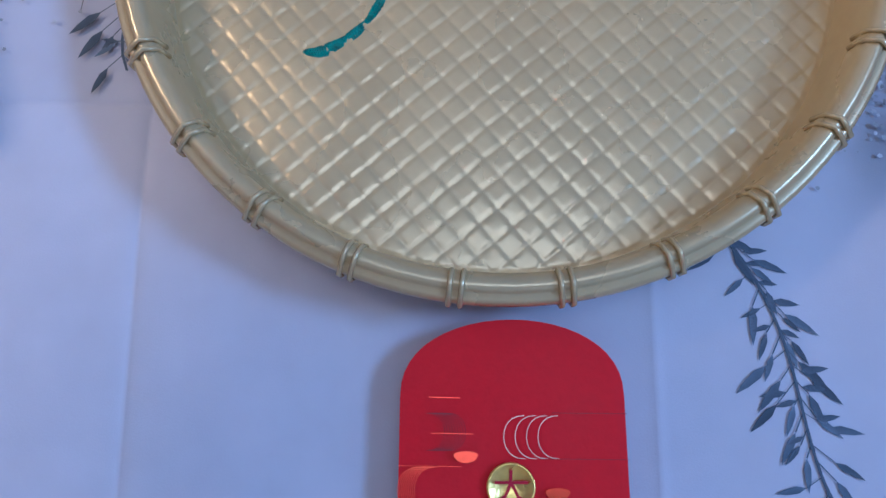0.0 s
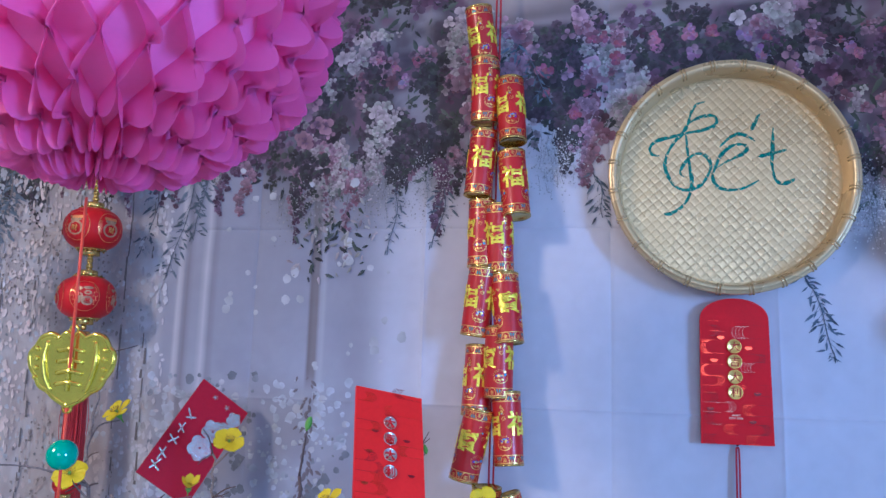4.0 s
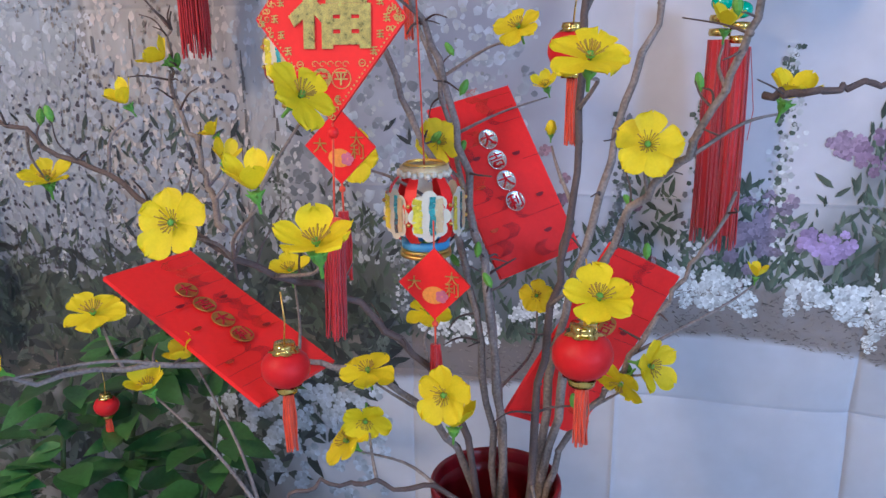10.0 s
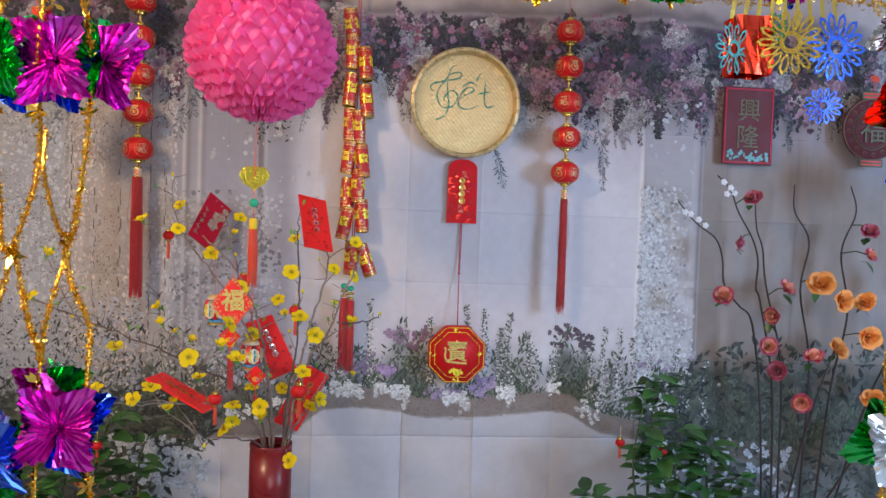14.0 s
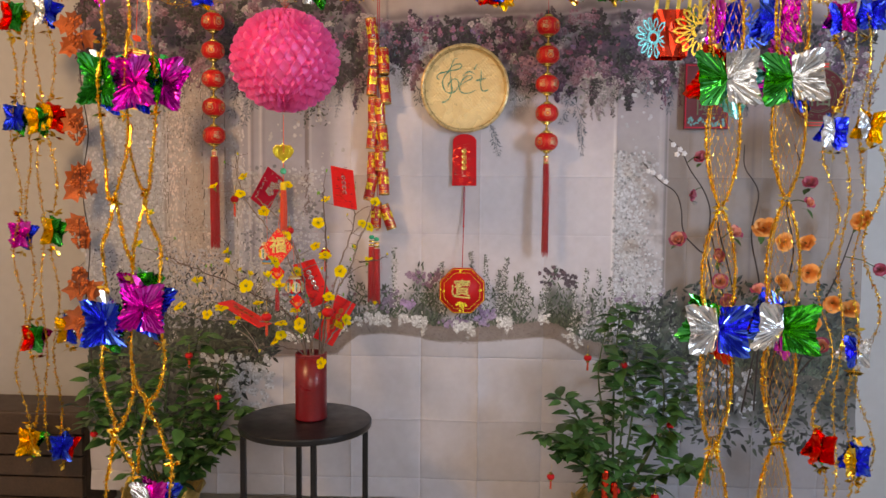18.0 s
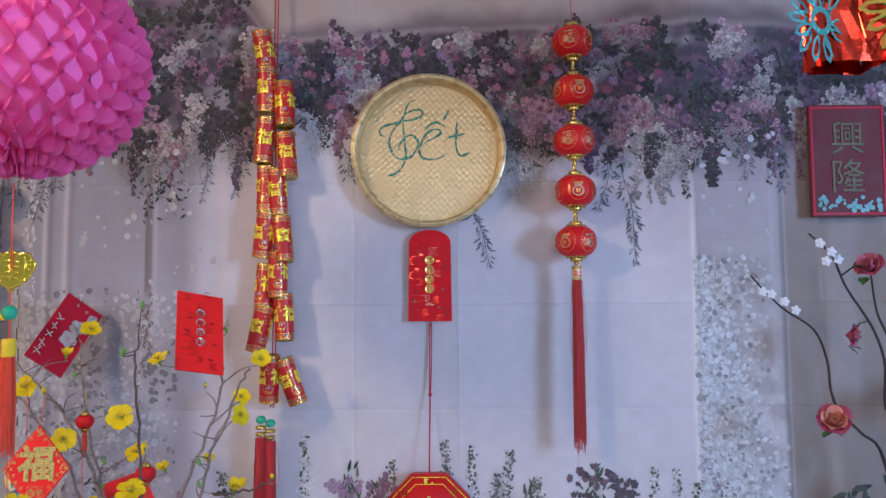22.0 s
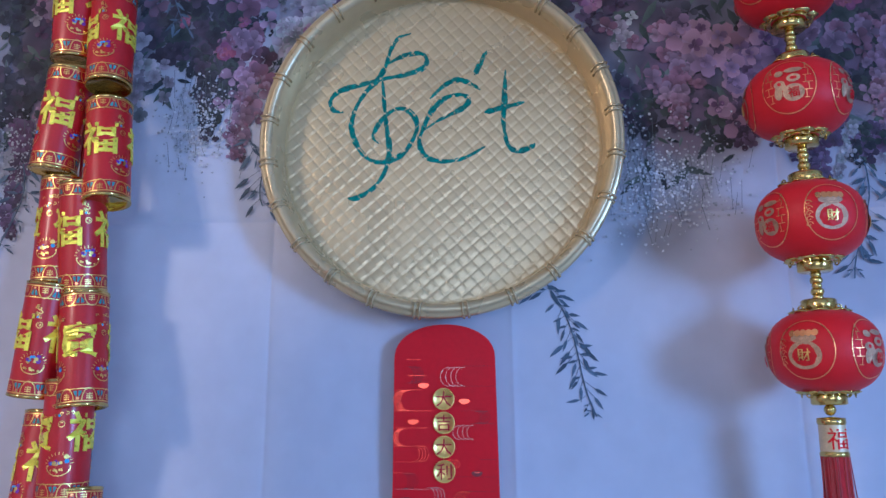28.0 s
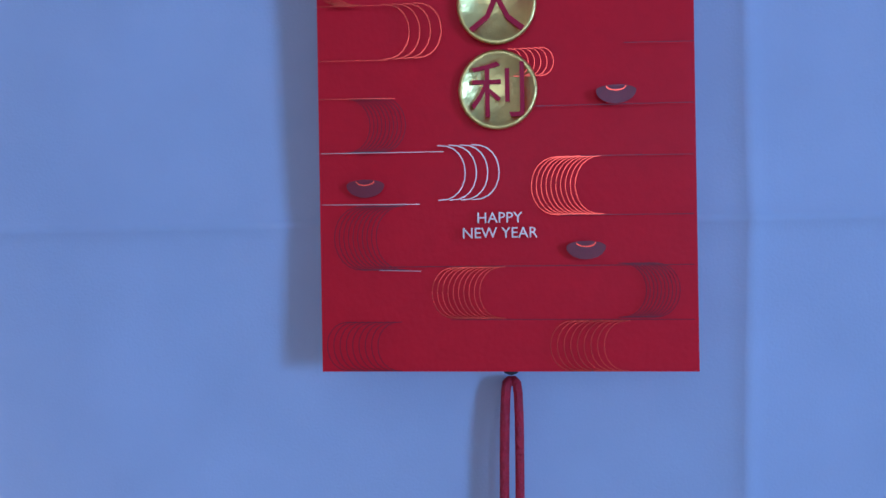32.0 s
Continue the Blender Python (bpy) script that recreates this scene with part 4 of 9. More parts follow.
# brown specks in the plaster, in drifts
for _ in range(4200):
    x = rng.uniform(W0, -0.90)
    z = rng.uniform(0.95, 1.78)
    if fractal(np.float64(x * 1.5), np.float64(z), 11.0, 333, 3) < (0.50 if x > -1.14 else 0.53) or (x > -1.0 and rng.random() < 0.6):
        continue
    r = rng.uniform(0.0008, 0.0026)
    f = rng.uniform(0.16, 0.28)
    h = r * rng.uniform(0.6, 2.0)
    pr.shape([(x - r, z + 0.2 * h), (x - 0.3 * r, z - h), (x + 0.8 * r, z - 0.4 * h), (x + 1.2 * r, z + 0.5 * h), (x, z + h)], (f * 1.06, f * 0.94, f * 0.90))
# rough vertical seams between the boards
for bx in (-0.862, -0.905, -0.99, -1.06, -1.125):
    z = 0.85
    while z < 1.76:
        dz = rng.uniform(0.006, 0.03)
        if rng.random() < 0.62:
            w = rng.uniform(0.0007, 0.0024)
            x = bx + 0.0025 * rng.normal()
            pr.shape([(x - w, z), (x + w, z), (x + 0.6 * w, z + dz), (x - 0.7 * w, z + dz)], (0.15, 0.135, 0.135))
        z += dz
# bluish-white flower mass with dark throats over the left shrub
for _ in range(1300):
    x, z = rng.uniform(-1.42, -0.92), 0.80 + 0.30 * rng.random() ** 1.3
    f = rng.uniform(0.8, 1.2) * (0.75 + 0.9 * (z - 0.80))
    pr.dot(x, z, rng.uniform(0.003, 0.0075), tint((0.40, 0.42, 0.50), f), 8, 0.7)
for _ in range(620):
    x, z = rng.uniform(-1.42, -0.92), 0.80 + 0.30 * rng.random() ** 1.3
    r = rng.uniform(0.0016, 0.0036)
    pr.dot(x, z, r, (0.075, 0.07, 0.095), 7, 0.7)
for _ in range(260):
    x, z = rng.uniform(-1.40, -0.60), 0.80 + 0.22 * rng.random() ** 1.4
    pr.leaf(x, z, rng.uniform(0.012, 0.03), rng.uniform(0.5, 2.6), pick(GREENS), 0.25)
# dark shrubs low at both sides
for _ in range(2600):
    x = rng.uniform(-1.45, -0.72) if rng.random() < 0.5 else rng.uniform(0.58, 1.45)
    reach = min(1, abs(abs(x + 0.1) - 0.6) / 0.3)
    z = rng.uniform(0.72 - 0.34 * reach, 0.80 + (0.2 if x > 0 else 0.04) * reach)
    f = rng.uniform(0.5, 1.3)
    g = pick(GREENS)
    pr.leaf(x, z, rng.uniform(0.015, 0.045), rng.uniform(0, 6.28), [q * f for q in g], 0.35)
for _ in range(260):
    x = rng.uniform(-1.0, -0.72) if rng.random() < 0.6 else rng.uniform(0.6, 1.1)
    z = rng.uniform(0.50, 0.70)
    pr.flower(x, z, rng.uniform(0.006, 0.013), (0.45, 0.50, 0.58))
pr.object("printed_flowers", "printed mauve blossoms, leaves and garden flowers")


# ---- the round tray with the greeting ----
TRAY = Vector((-0.002, 0, 1.7045))
TR = 0.1615


def round_tray():
    th = thing("round_tray", TRAY, "gold plastic tray moulded like woven bamboo, lettered in green", "tray")
    turn = Matrix.Rotation(radians(90), 4, 'X')
    bm = bmesh.new()
    lathe(bm, [(TR - 0.0165, -0.0075 + 0.012), (TR - 0.014, 0.014), (TR - 0.0125, 0.034), (TR - 0.0105, 0.0375), (TR - 0.007, 0.0395), (TR - 0.0045, 0.038), (TR - 0.004, 0.0365), (TR - 0.002, 0.037),
               (TR - 0.0002, 0.035), (TR, 0.031), (TR - 0.002, 0.027), (TR - 0.005, 0.020), (TR - 0.010, 0.004), (TR - 0.02, 0.002)], 120, turn)
    part("rim", bm, M_tray, th)
    bm = bmesh.new()
    lathe(bm, [(0.0, 0.0035), (TR - 0.012, 0.0035)], 64, turn)
    part("back", bm, M_tray, th)
    # double bamboo rings round the rim
    bm = bmesh.new()
    for off in (-0.0022, 0.0022):
        pts = [(off, -d, -r) for r, d in ((TR - 0.0135, 0.028), (TR - 0.0118, 0.0372), (TR - 0.007, 0.0408), (TR - 0.0035, 0.0385), (TR + 0.0008, 0.0345), (TR + 0.0006, 0.029), (TR - 0.003, 0.023))]
        tube(bm, pts, 0.0011, 6)
    joint = part("bamboo_joint", bm, M_tray, th)
    for k in range(1, 24):
        twin(joint, th, Matrix.Rotation(radians(15 * k + 7.5), 4, 'Y'))
    joint.matrix_local = Matrix.Rotation(radians(7.5), 4, 'Y')
    # woven floor of the tray
    n, R = 400, TR - 0.0145
    pitch = 0.0098
    ca, sa = math.cos(radians(40)), math.sin(radians(40))

    def weave(X, Z):
        """Height of the moulded weave over the tray's floor."""
        u, v = (X * ca + Z * sa) / pitch, (-X * sa + Z * ca) / pitch
        iu, iv = np.floor(u), np.floor(v)
        fu, fv = u - iu - 0.5, v - iv - 0.5
        over = ((iu + iv) % 2) == 0
        along = np.where(over, fu, fv)
        across = np.where(over, fv, fu)
        tip = np.where(over, 0.30, -0.16) * along + 0.10 * np.sin(12.9 * iu + 78.2 * iv) * along
        h = 0.00075 * (1 + tip - 0.50 * (2 * np.abs(along)) ** 4.0) * (0.66 + 0.34 * step(0.5 - np.abs(across), 0.0, 0.20))
        return h * step(R - 0.001 - np.hypot(X, Z), 0.0, 0.003)

    xs = np.linspace(-R, R, n)
    X, Z = np.meshgrid(xs, xs)
    h = weave(X, Z)
    V = np.stack([X, -0.0075 - h, Z], -1).reshape(-1, 3)
    a, b = np.meshgrid(np.arange(n - 1), np.arange(n - 1))
    k0 = (b * n + a).ravel()
    F = np.stack([k0, k0 + 1, k0 + n + 1, k0 + n], -1)
    mid = V[F].mean(1)
    F = F[np.hypot(mid[:, 0], mid[:, 2]) < R - 0.0004]
    me = bpy.data.meshes.new("woven_floor")
    me.from_pydata(V.tolist(), [], F.tolist())
    link_data("woven_floor", me, M_tray, th)
    # brushed green letters
    s = 0.152 * 1.12 / 517
    strokes = [
        [(460, 78), (425, 90), (402, 125), (387, 175), (365, 215), (325, 260), (297, 315), (292, 370), (315, 425), (350, 458), (395, 460), (440, 435), (470, 385), (474, 345), (450, 312), (415, 308), (378, 335), (352, 385), (368, 408)],
        [(268, 312), (238, 305), (230, 275), (255, 248), (310, 232), (380, 215), (440, 205), (495, 185), (503, 155), (480, 140), (430, 150), (385, 175)],
        [(378, 215), (383, 290), (390, 360), (398, 430), (385, 490), (355, 535), (310, 563), (278, 563)],
        [(490, 375), (545, 340), (605, 310), (622, 285), (600, 270), (555, 280), (515, 320), (490, 375), (482, 410), (500, 450), (550, 465), (610, 455), (665, 425)],
        [(512, 280), (555, 240), (595, 225), (630, 240), (655, 258)],
        [(676, 140), (655, 180), (640, 212)],
        [(727, 200), (722, 290), (718, 360), (730, 425), (760, 440), (795, 428), (802, 420)],
        [(665, 325), (720, 312), (778, 298)]]
    for q, pts in enumerate(strokes):
        bm = bmesh.new()
        line = smooth_line([((x - 541) * s - 0.001, 0.0, (361 - y) * s + 0.0190) for x, y in pts], 18)
        n2 = len(line)
        prev = None
        for k in range(n2):
            d = line[min(k + 1, n2 - 1)] - line[max(k - 1, 0)]
            side = Vector((-d.z, 0, d.x)).normalized()
            end = min(1.0, 9 * k / n2, 9 * (n2 - 1 - k) / n2)
            r = 0.0031 * (0.25 + 0.75 * end) * (0.92 + 0.20 * math.sin(0.11 * k + q) + 0.10 * math.sin(0.43 * k) + random.uniform(-0.06, 0.06))
            row = []
            for j in range(9):
                f = -1 + j / 4
                p = line[k] + side * r * f
                low = 0.0 if abs(f) < 1 else 0.0008
                w_ = float(weave(p.x, p.z))
                row.append(bm.verts.new((p.x, -0.0075 - w_ - 0.9 * (w_ - 0.00052) - 0.0001 * (1 - f * f) + low, p.z)))
            if prev:
                for j in range(8):
                    bm.faces.new((prev[j], prev[j + 1], row[j + 1], row[j]))
            prev = row
        bmesh.ops.recalc_face_normals(bm, faces=bm.faces[:])
        part("brush_stroke", bm, M_green_glitter, th, "dark green glitter stroke")
    return th


round_tray()


# ---- red envelopes ----
def fine_pattern(th, w, y):
    """Contour lines that end in bundles of arcs, in bright or dark pressing, and small ingots."""
    # bulge (-1 left, 1 right), left, right, low, high, arcs, bright
    bundles = [(-1, -0.0440, -0.0330, 0.0880, 0.1020, 9, 2), (1, -0.0280, -0.0140, 0.0752, 0.0880, 4, 2), (1, -0.0380, -0.0230, 0.0533, 0.0662, 10, 0), (1, -0.0155, -0.0010, 0.0415, 0.0545, 4, 1), (-1, -0.0410, -0.0230, 0.0250, 0.0405, 10, 0),
               (-1, 0.0065, 0.0235, 0.0375, 0.0512, 10, 2), (-1, -0.0175, 0.0, 0.0132, 0.0255, 10, 2), (1, 0.0265, 0.0405, 0.0132, 0.0260, 10, 0), (-1, -0.0435, -0.0250, 0.0005, 0.0125, 9, 0), (-1, 0.0105, 0.0290, 0.0005, 0.0125, 9, 2),
               (-1, 0.0065, 0.0240, 0.0930, 0.1045, 4, 1), (1, 0.0015, 0.0120, 0.0700, 0.0765, 6, 2), (-1, -0.0440, -0.0290, 0.1170, 0.1340, 10, 2), (-1, -0.0035, 0.0175, 0.1370, 0.1530, 4, 1), (1, -0.0330, -0.0180, 0.1400, 0.1540, 9, 0), (1, 0.0250, 0.0380, 0.1060, 0.1160, 8, 0)]
    lines = [(0.0280, 0.0437, 0.0768, 0), (0.0070, 0.0437, 0.0630, 0), (0.0180, 0.0437, 0.0512, 0), (0.0130, 0.0437, 0.0375, 0), (-0.0280, 0.0437, 0.0258, 0), (-0.0130, 0.0437, 0.0130, 0), (-0.0437, -0.0280, 0.0880, 2), (-0.0437, -0.0270, 0.0752, 2),
             (-0.0437, -0.0255, 0.0662, 2), (-0.0437, -0.0140, 0.0533, 1), (-0.0437, -0.0200, 0.0410, 1), (-0.0300, -0.0200, 0.0250, 1), (-0.0437, -0.0110, 0.1170, 2), (-0.0320, -0.0200, 0.1600, 2), (-0.0310, -0.0150, 0.1465, 2), (0.0150, 0.0437, 0.1540, 0),
             (0.0100, 0.0437, 0.1370, 0), (-0.0437, -0.0150, 0.1030, 2), (0.0210, 0.0437, 0.1060, 0), (0.0120, 0.0437, 0.1165, 0), (-0.0437, -0.0200, 0.1345, 2)]
    sets = {0: bmesh.new(), 1: bmesh.new(), 2: bmesh.new()}
    for side, x0, x1, z0, z1, n, kind in bundles:
        bulge = (z1 - z0) * 0.5
        span = (x1 - x0) - bulge
        for q in range(n):
            o = span * q / max(1, n - 1)
            base = (x0 + bulge + o) if side < 0 else (x0 + o)
            arc = []
            for j in range(13):
                a = math.pi * j / 12
                arc.append((base + side * bulge * math.sin(a) ** 0.8, (z0 + z1) / 2 + (z1 - z0) / 2 * math.cos(a)))
            line_strip(sets[kind], arc, 0.00017 if n > 5 else 0.00026, y - 0.00003 * q)
    for x0, x1, z, kind in lines:
        strip(sets[kind], (x0, z), (x1, z - 0.0003), 0.00017, y - 0.0004)
    tagged(part("pressed_line", sets[0], M_emboss, th, "dark pressed contour lines", False), kind="stuff")
    tagged(part("silver_line", sets[1], M_paleline, th, "pale gold contour lines", False), kind="stuff")
    tagged(part("foil_line", sets[2], M_foil_red, th, "shiny red foil contour lines", False), kind="stuff")
    for bx, bz, mat in ((0.0262, 0.0660, M_emboss), (-0.0330, 0.0455, M_emboss), (0.0190, 0.0300, M_emboss), (0.0165, 0.1250, M_foil_red), (-0.0270, 0.1085, M_foil_red), (-0.0180, 0.1385, M_foil_red)):
        bm = bmesh.new()
        outl = [(0.0046 * math.cos(a), 0.0030 * (math.sin(a) if math.sin(a) < 0 else 0.45 * math.sin(a))) for a in [2 * math.pi * k / 20 for k in range(20)]]
        bm.faces.new([bm.verts.new((bx + px, y - 0.0005, bz + pz)) for px, pz in outl])
        m_ = part("ingot_mark", bm, mat, th, smooth=False)
        bm = bmesh.new()
        line_strip(bm, [(bx + 0.0022 * math.cos(a), bz + 0.0010 + 0.0010 * math.sin(a)) for a in [math.pi * (1 + k / 8) for k in range(9)]], 0.0003, y - 0.0007)
        part("ingot_line", bm, M_foil_red, m_, smooth=False)


def envelope(at, w, h, flap=0.0, paper=None, label="", ribbons=True, group="red envelopes", coin_mat=None, coin_text=True, seed=1):
    """A paper envelope in the xz plane; the origin is the middle of its bottom edge."""
    r = random.Random(seed)
    th = thing("red_envelope", at, label, "envelope", group)
    bm = bmesh.new()
    out = [(-w / 2, 0), (w / 2, 0), (w / 2, h - flap)]
    if flap:
        for k in range(1, 24):
            a = math.pi * k / 24
            out.append((w / 2 * math.cos(a), h - flap + flap * math.sin(a) ** 0.85))
    out.append((-w / 2, h - flap))
    for y0 in (-0.0018, 0.0018):
        f = bm.faces.new([bm.verts.new((x, y0 + 0.0012 * math.sin(9 * z / h), z)) for x, z in (out if y0 < 0 else out[::-1])])
    bmesh.ops.bridge_loops(bm, edges=[e for e in bm.edges if e.is_boundary])
    part("paper", bm, paper or M_redpaper, th, smooth=False)
    body = h - flap
    yf = -0.0034
    # pressed contour lines: long lines with bundles of arcs
    if ribbons == "fine":
        fine_pattern(th, w, yf)
    elif ribbons:
        fl, dk = bmesh.new(), bmesh.new()
        rows = int(body / 0.0125)
        for k in range(rows):
            z = body * (k + 0.45) / rows
            side = r.choice((-1, 1))
            x_end = side * w / 2
            x_in = side * r.uniform(-0.05, 0.30) * w
            tgt = fl if r.random() < 0.45 else dk
            strip(tgt, (x_end * 0.995, z), (x_in, z), 0.0003, yf)
            hh = body / rows
            if r.random() < 0.8:
                for q in range(r.choice((5, 8, 9))):
                    ox = x_in + side * q * 0.0014
                    arc = [(ox - side * hh * 0.45 * math.sin(math.pi * j / 7), z + hh * j / 7) for j in range(8)]
                    line_strip(tgt, arc, 0.0003, yf - 0.0001)
        tagged(part("foil_line", fl, M_foil_red, th, "shiny red foil contour lines", False), kind="stuff")
        tagged(part("pressed_line", dk, M_emboss, th, "dark pressed contour lines", False), kind="stuff")
        for bx, bz in ((0.30, 0.36), (-0.36, 0.26), (0.22, 0.16), (0.24, 0.62), (-0.22, 0.66), (-0.30, 0.5)):
            bm = bmesh.new()
            pts = [(0.0042 * math.cos(a), 0.0026 * (math.sin(a) if math.sin(a) < 0 else 0.35 * math.sin(a))) for a in [2 * math.pi * k / 16 for k in range(16)]]
            bm.faces.new([bm.verts.new((bx * w + px, yf, bz * body + pz)) for px, pz in pts])
            part("ingot_mark", bm, M_emboss if bx > -0.25 else M_foil_red, th, smooth=False)
    return th


def coins(th, chars, x, z_top, gap, r, mat, font=1.5):
    """Round foil coins down the middle, each with a pressed character."""
    for k, ch in enumerate(chars):
        z = z_top - gap * k
        bm = bmesh.new()
        turn = Matrix.Translation((x, -0.0030, z)) @ Matrix.Rotation(radians(90), 4, 'X')
        lathe(bm, [(0, 0.0004), (r * 0.88, 0.0004), (r * 0.93, 0.0009), (r, 0.0005), (r, 0)], 32, turn)
        c = part("coin", bm, mat, th, "gold foil coin")
        me = writing(ch, r * font)
        o = link_data("character", me, M_darkred_paper if mat is not M_silver else M_redpaper, c, "pressed red character", False)
        o.location = (x, -0.0039, z)


E0 = envelope((-0.001, -0.0125, 1.35), 0.0875, 0.190, 0.030, M_redpaper, "red envelope with an open round flap and gold coins, pinned up", ribbons="fine", seed=5)
coins(E0, "大吉大利", -0.001, 0.1265, 0.0198, 0.0093, M_goldfoil)
for body, z, size in (("HAPPY", 0.0372, 0.0036), ("NEW YEAR", 0.0336, 0.0036)):
    o = link_data("greeting_line", writing(body, size, 0.0002), M_paleline, E0, "small gold lettering", False)
    o.location = (-0.001, -0.0036, z)

for ob in E0.children:
    for v in ob.data.vertices if ob.name.startswith("paper") else ():
        v.co.x *= 1.035 - 0.05 * v.co.z / 0.19

# ---- cord with the octagonal plaque ----
def octagon_plaque():
    th = thing("octagonal_plaque", (-0.004, -0.044, 0.962), "red octagonal plaque with gold characters, hung on a red cord", "plaque")
    R = 0.0835 / math.cos(math.pi / 8)

    def octa(bm, rr, y0, y1, inner=None):
        def ring(r2, y):
            return [bm.verts.new((r2 * math.cos(math.pi / 8 + k * math.pi / 4), y, r2 * math.sin(math.pi / 8 + k * math.pi / 4))) for k in range(8)]
        a, b = ring(rr, y0), ring(rr, y1)
        for k in range(8):
            bm.faces.new((a[k], a[(k + 1) % 8], b[(k + 1) % 8], b[k]))
        if inner:
            c, d = ring(inner, y0), ring(inner, y1)
            for k in range(8):
                bm.faces.new((c[k], b[k] and d[k], d[(k + 1) % 8], c[(k + 1) % 8]))
                bm.faces.new((b[k], b[(k + 1) % 8], d[(k + 1) % 8], d[k]))
        else:
            bm.faces.new(b)
            bm.faces.new(a[::-1])
    bm = bmesh.new()
    octa(bm, R, 0.026, -0.010)
    bmesh.ops.bevel(bm, geom=list(bm.edges), offset=0.003, segments=2, affect='EDGES')
    part("body", bm, M_redsilk, th)
    for rr, ri in ((R * 0.965, R * 0.945), (R * 0.80, R * 0.785)):
        bm = bmesh.new()
        octa(bm, rr, -0.010, -0.0108, ri)
        part("gold_border", bm, M_yellowfoil, th, "gold printed border", False)
    o = link_data("character", writing("寶", 0.066, 0.0006, 0.012), M_glitter, th, "gold glitter character", False)
    o.location = (0.0, -0.0112, 0.012)
    bm = bmesh.new()
    line_strip(bm, [(-0.036, 0.022), (-0.033, 0.012), (-0.036, -0.004), (-0.030, -0.020), (-0.012, -0.022), (0.030, -0.025)], 0.006, -0.0114)
    part("character_sweep", bm, M_glitter, th, "gold glitter sweep", False)
    for k in range(8):
        a = math.pi / 4 * k
        bm = bmesh.new()
        for q in range(7):
            disc(bm, 0.072 * math.cos(a) + 0.008 * random.uniform(-1, 1), 0.072 * math.sin(a) + 0.006 * random.uniform(-1, 1), random.uniform(0.0015, 0.004), -0.0106 - 0.0001 * q, 9)
        part("gold_motif", bm, (M_yellowfoil, M_foil_red)[k % 2], th, "printed gold motif", False)
    bm = bmesh.new()
    for q in range(26):
        a = random.uniform(0, 6.28)
        disc(bm, 0.02 * math.cos(a) * random.random(), -0.050 + 0.012 * math.sin(a) * random.random(), random.uniform(0.002, 0.005), -0.0107 - 0.00006 * q, 9)
    part("ingot_print", bm, M_yellowfoil, th, "gold printed ingots", False)
    # cord
    bm = bmesh.new()
    top = (0.004, 0.040, 0.384)
    knot = (0.002, 0.030, 0.238)
    for sx in (-1, 1):
        tube(bm, smooth_line([top, (0.004 + 0.0018 * sx, 0.037, 0.375), (0.003 + 0.0018 * sx, 0.034, 0.30), (0.002 + 0.001 * sx, 0.032, 0.243), knot]), 0.0013, 6)
    tube(bm, [knot, (0.001, 0.02, 0.16), (0.0, 0.004, 0.082)], 0.0016, 6)
    part("cord", bm, M_cord, th, "doubled red cord")
    bm = bmesh.new()
    ball(bm, knot, 0.0042, 10)
    part("knot", bm, M_cord, th)
    bm = bmesh.new()
    tube(bm, [(0.004, 0.046, 0.388), (0.004, 0.036, 0.388)], 0.0016, 8)
    ball(bm, (0.004, 0.036, 0.388), 0.0024, 8)
    part("pin", bm, M_dark_stem, th, "dark pin head")


octagon_plaque()


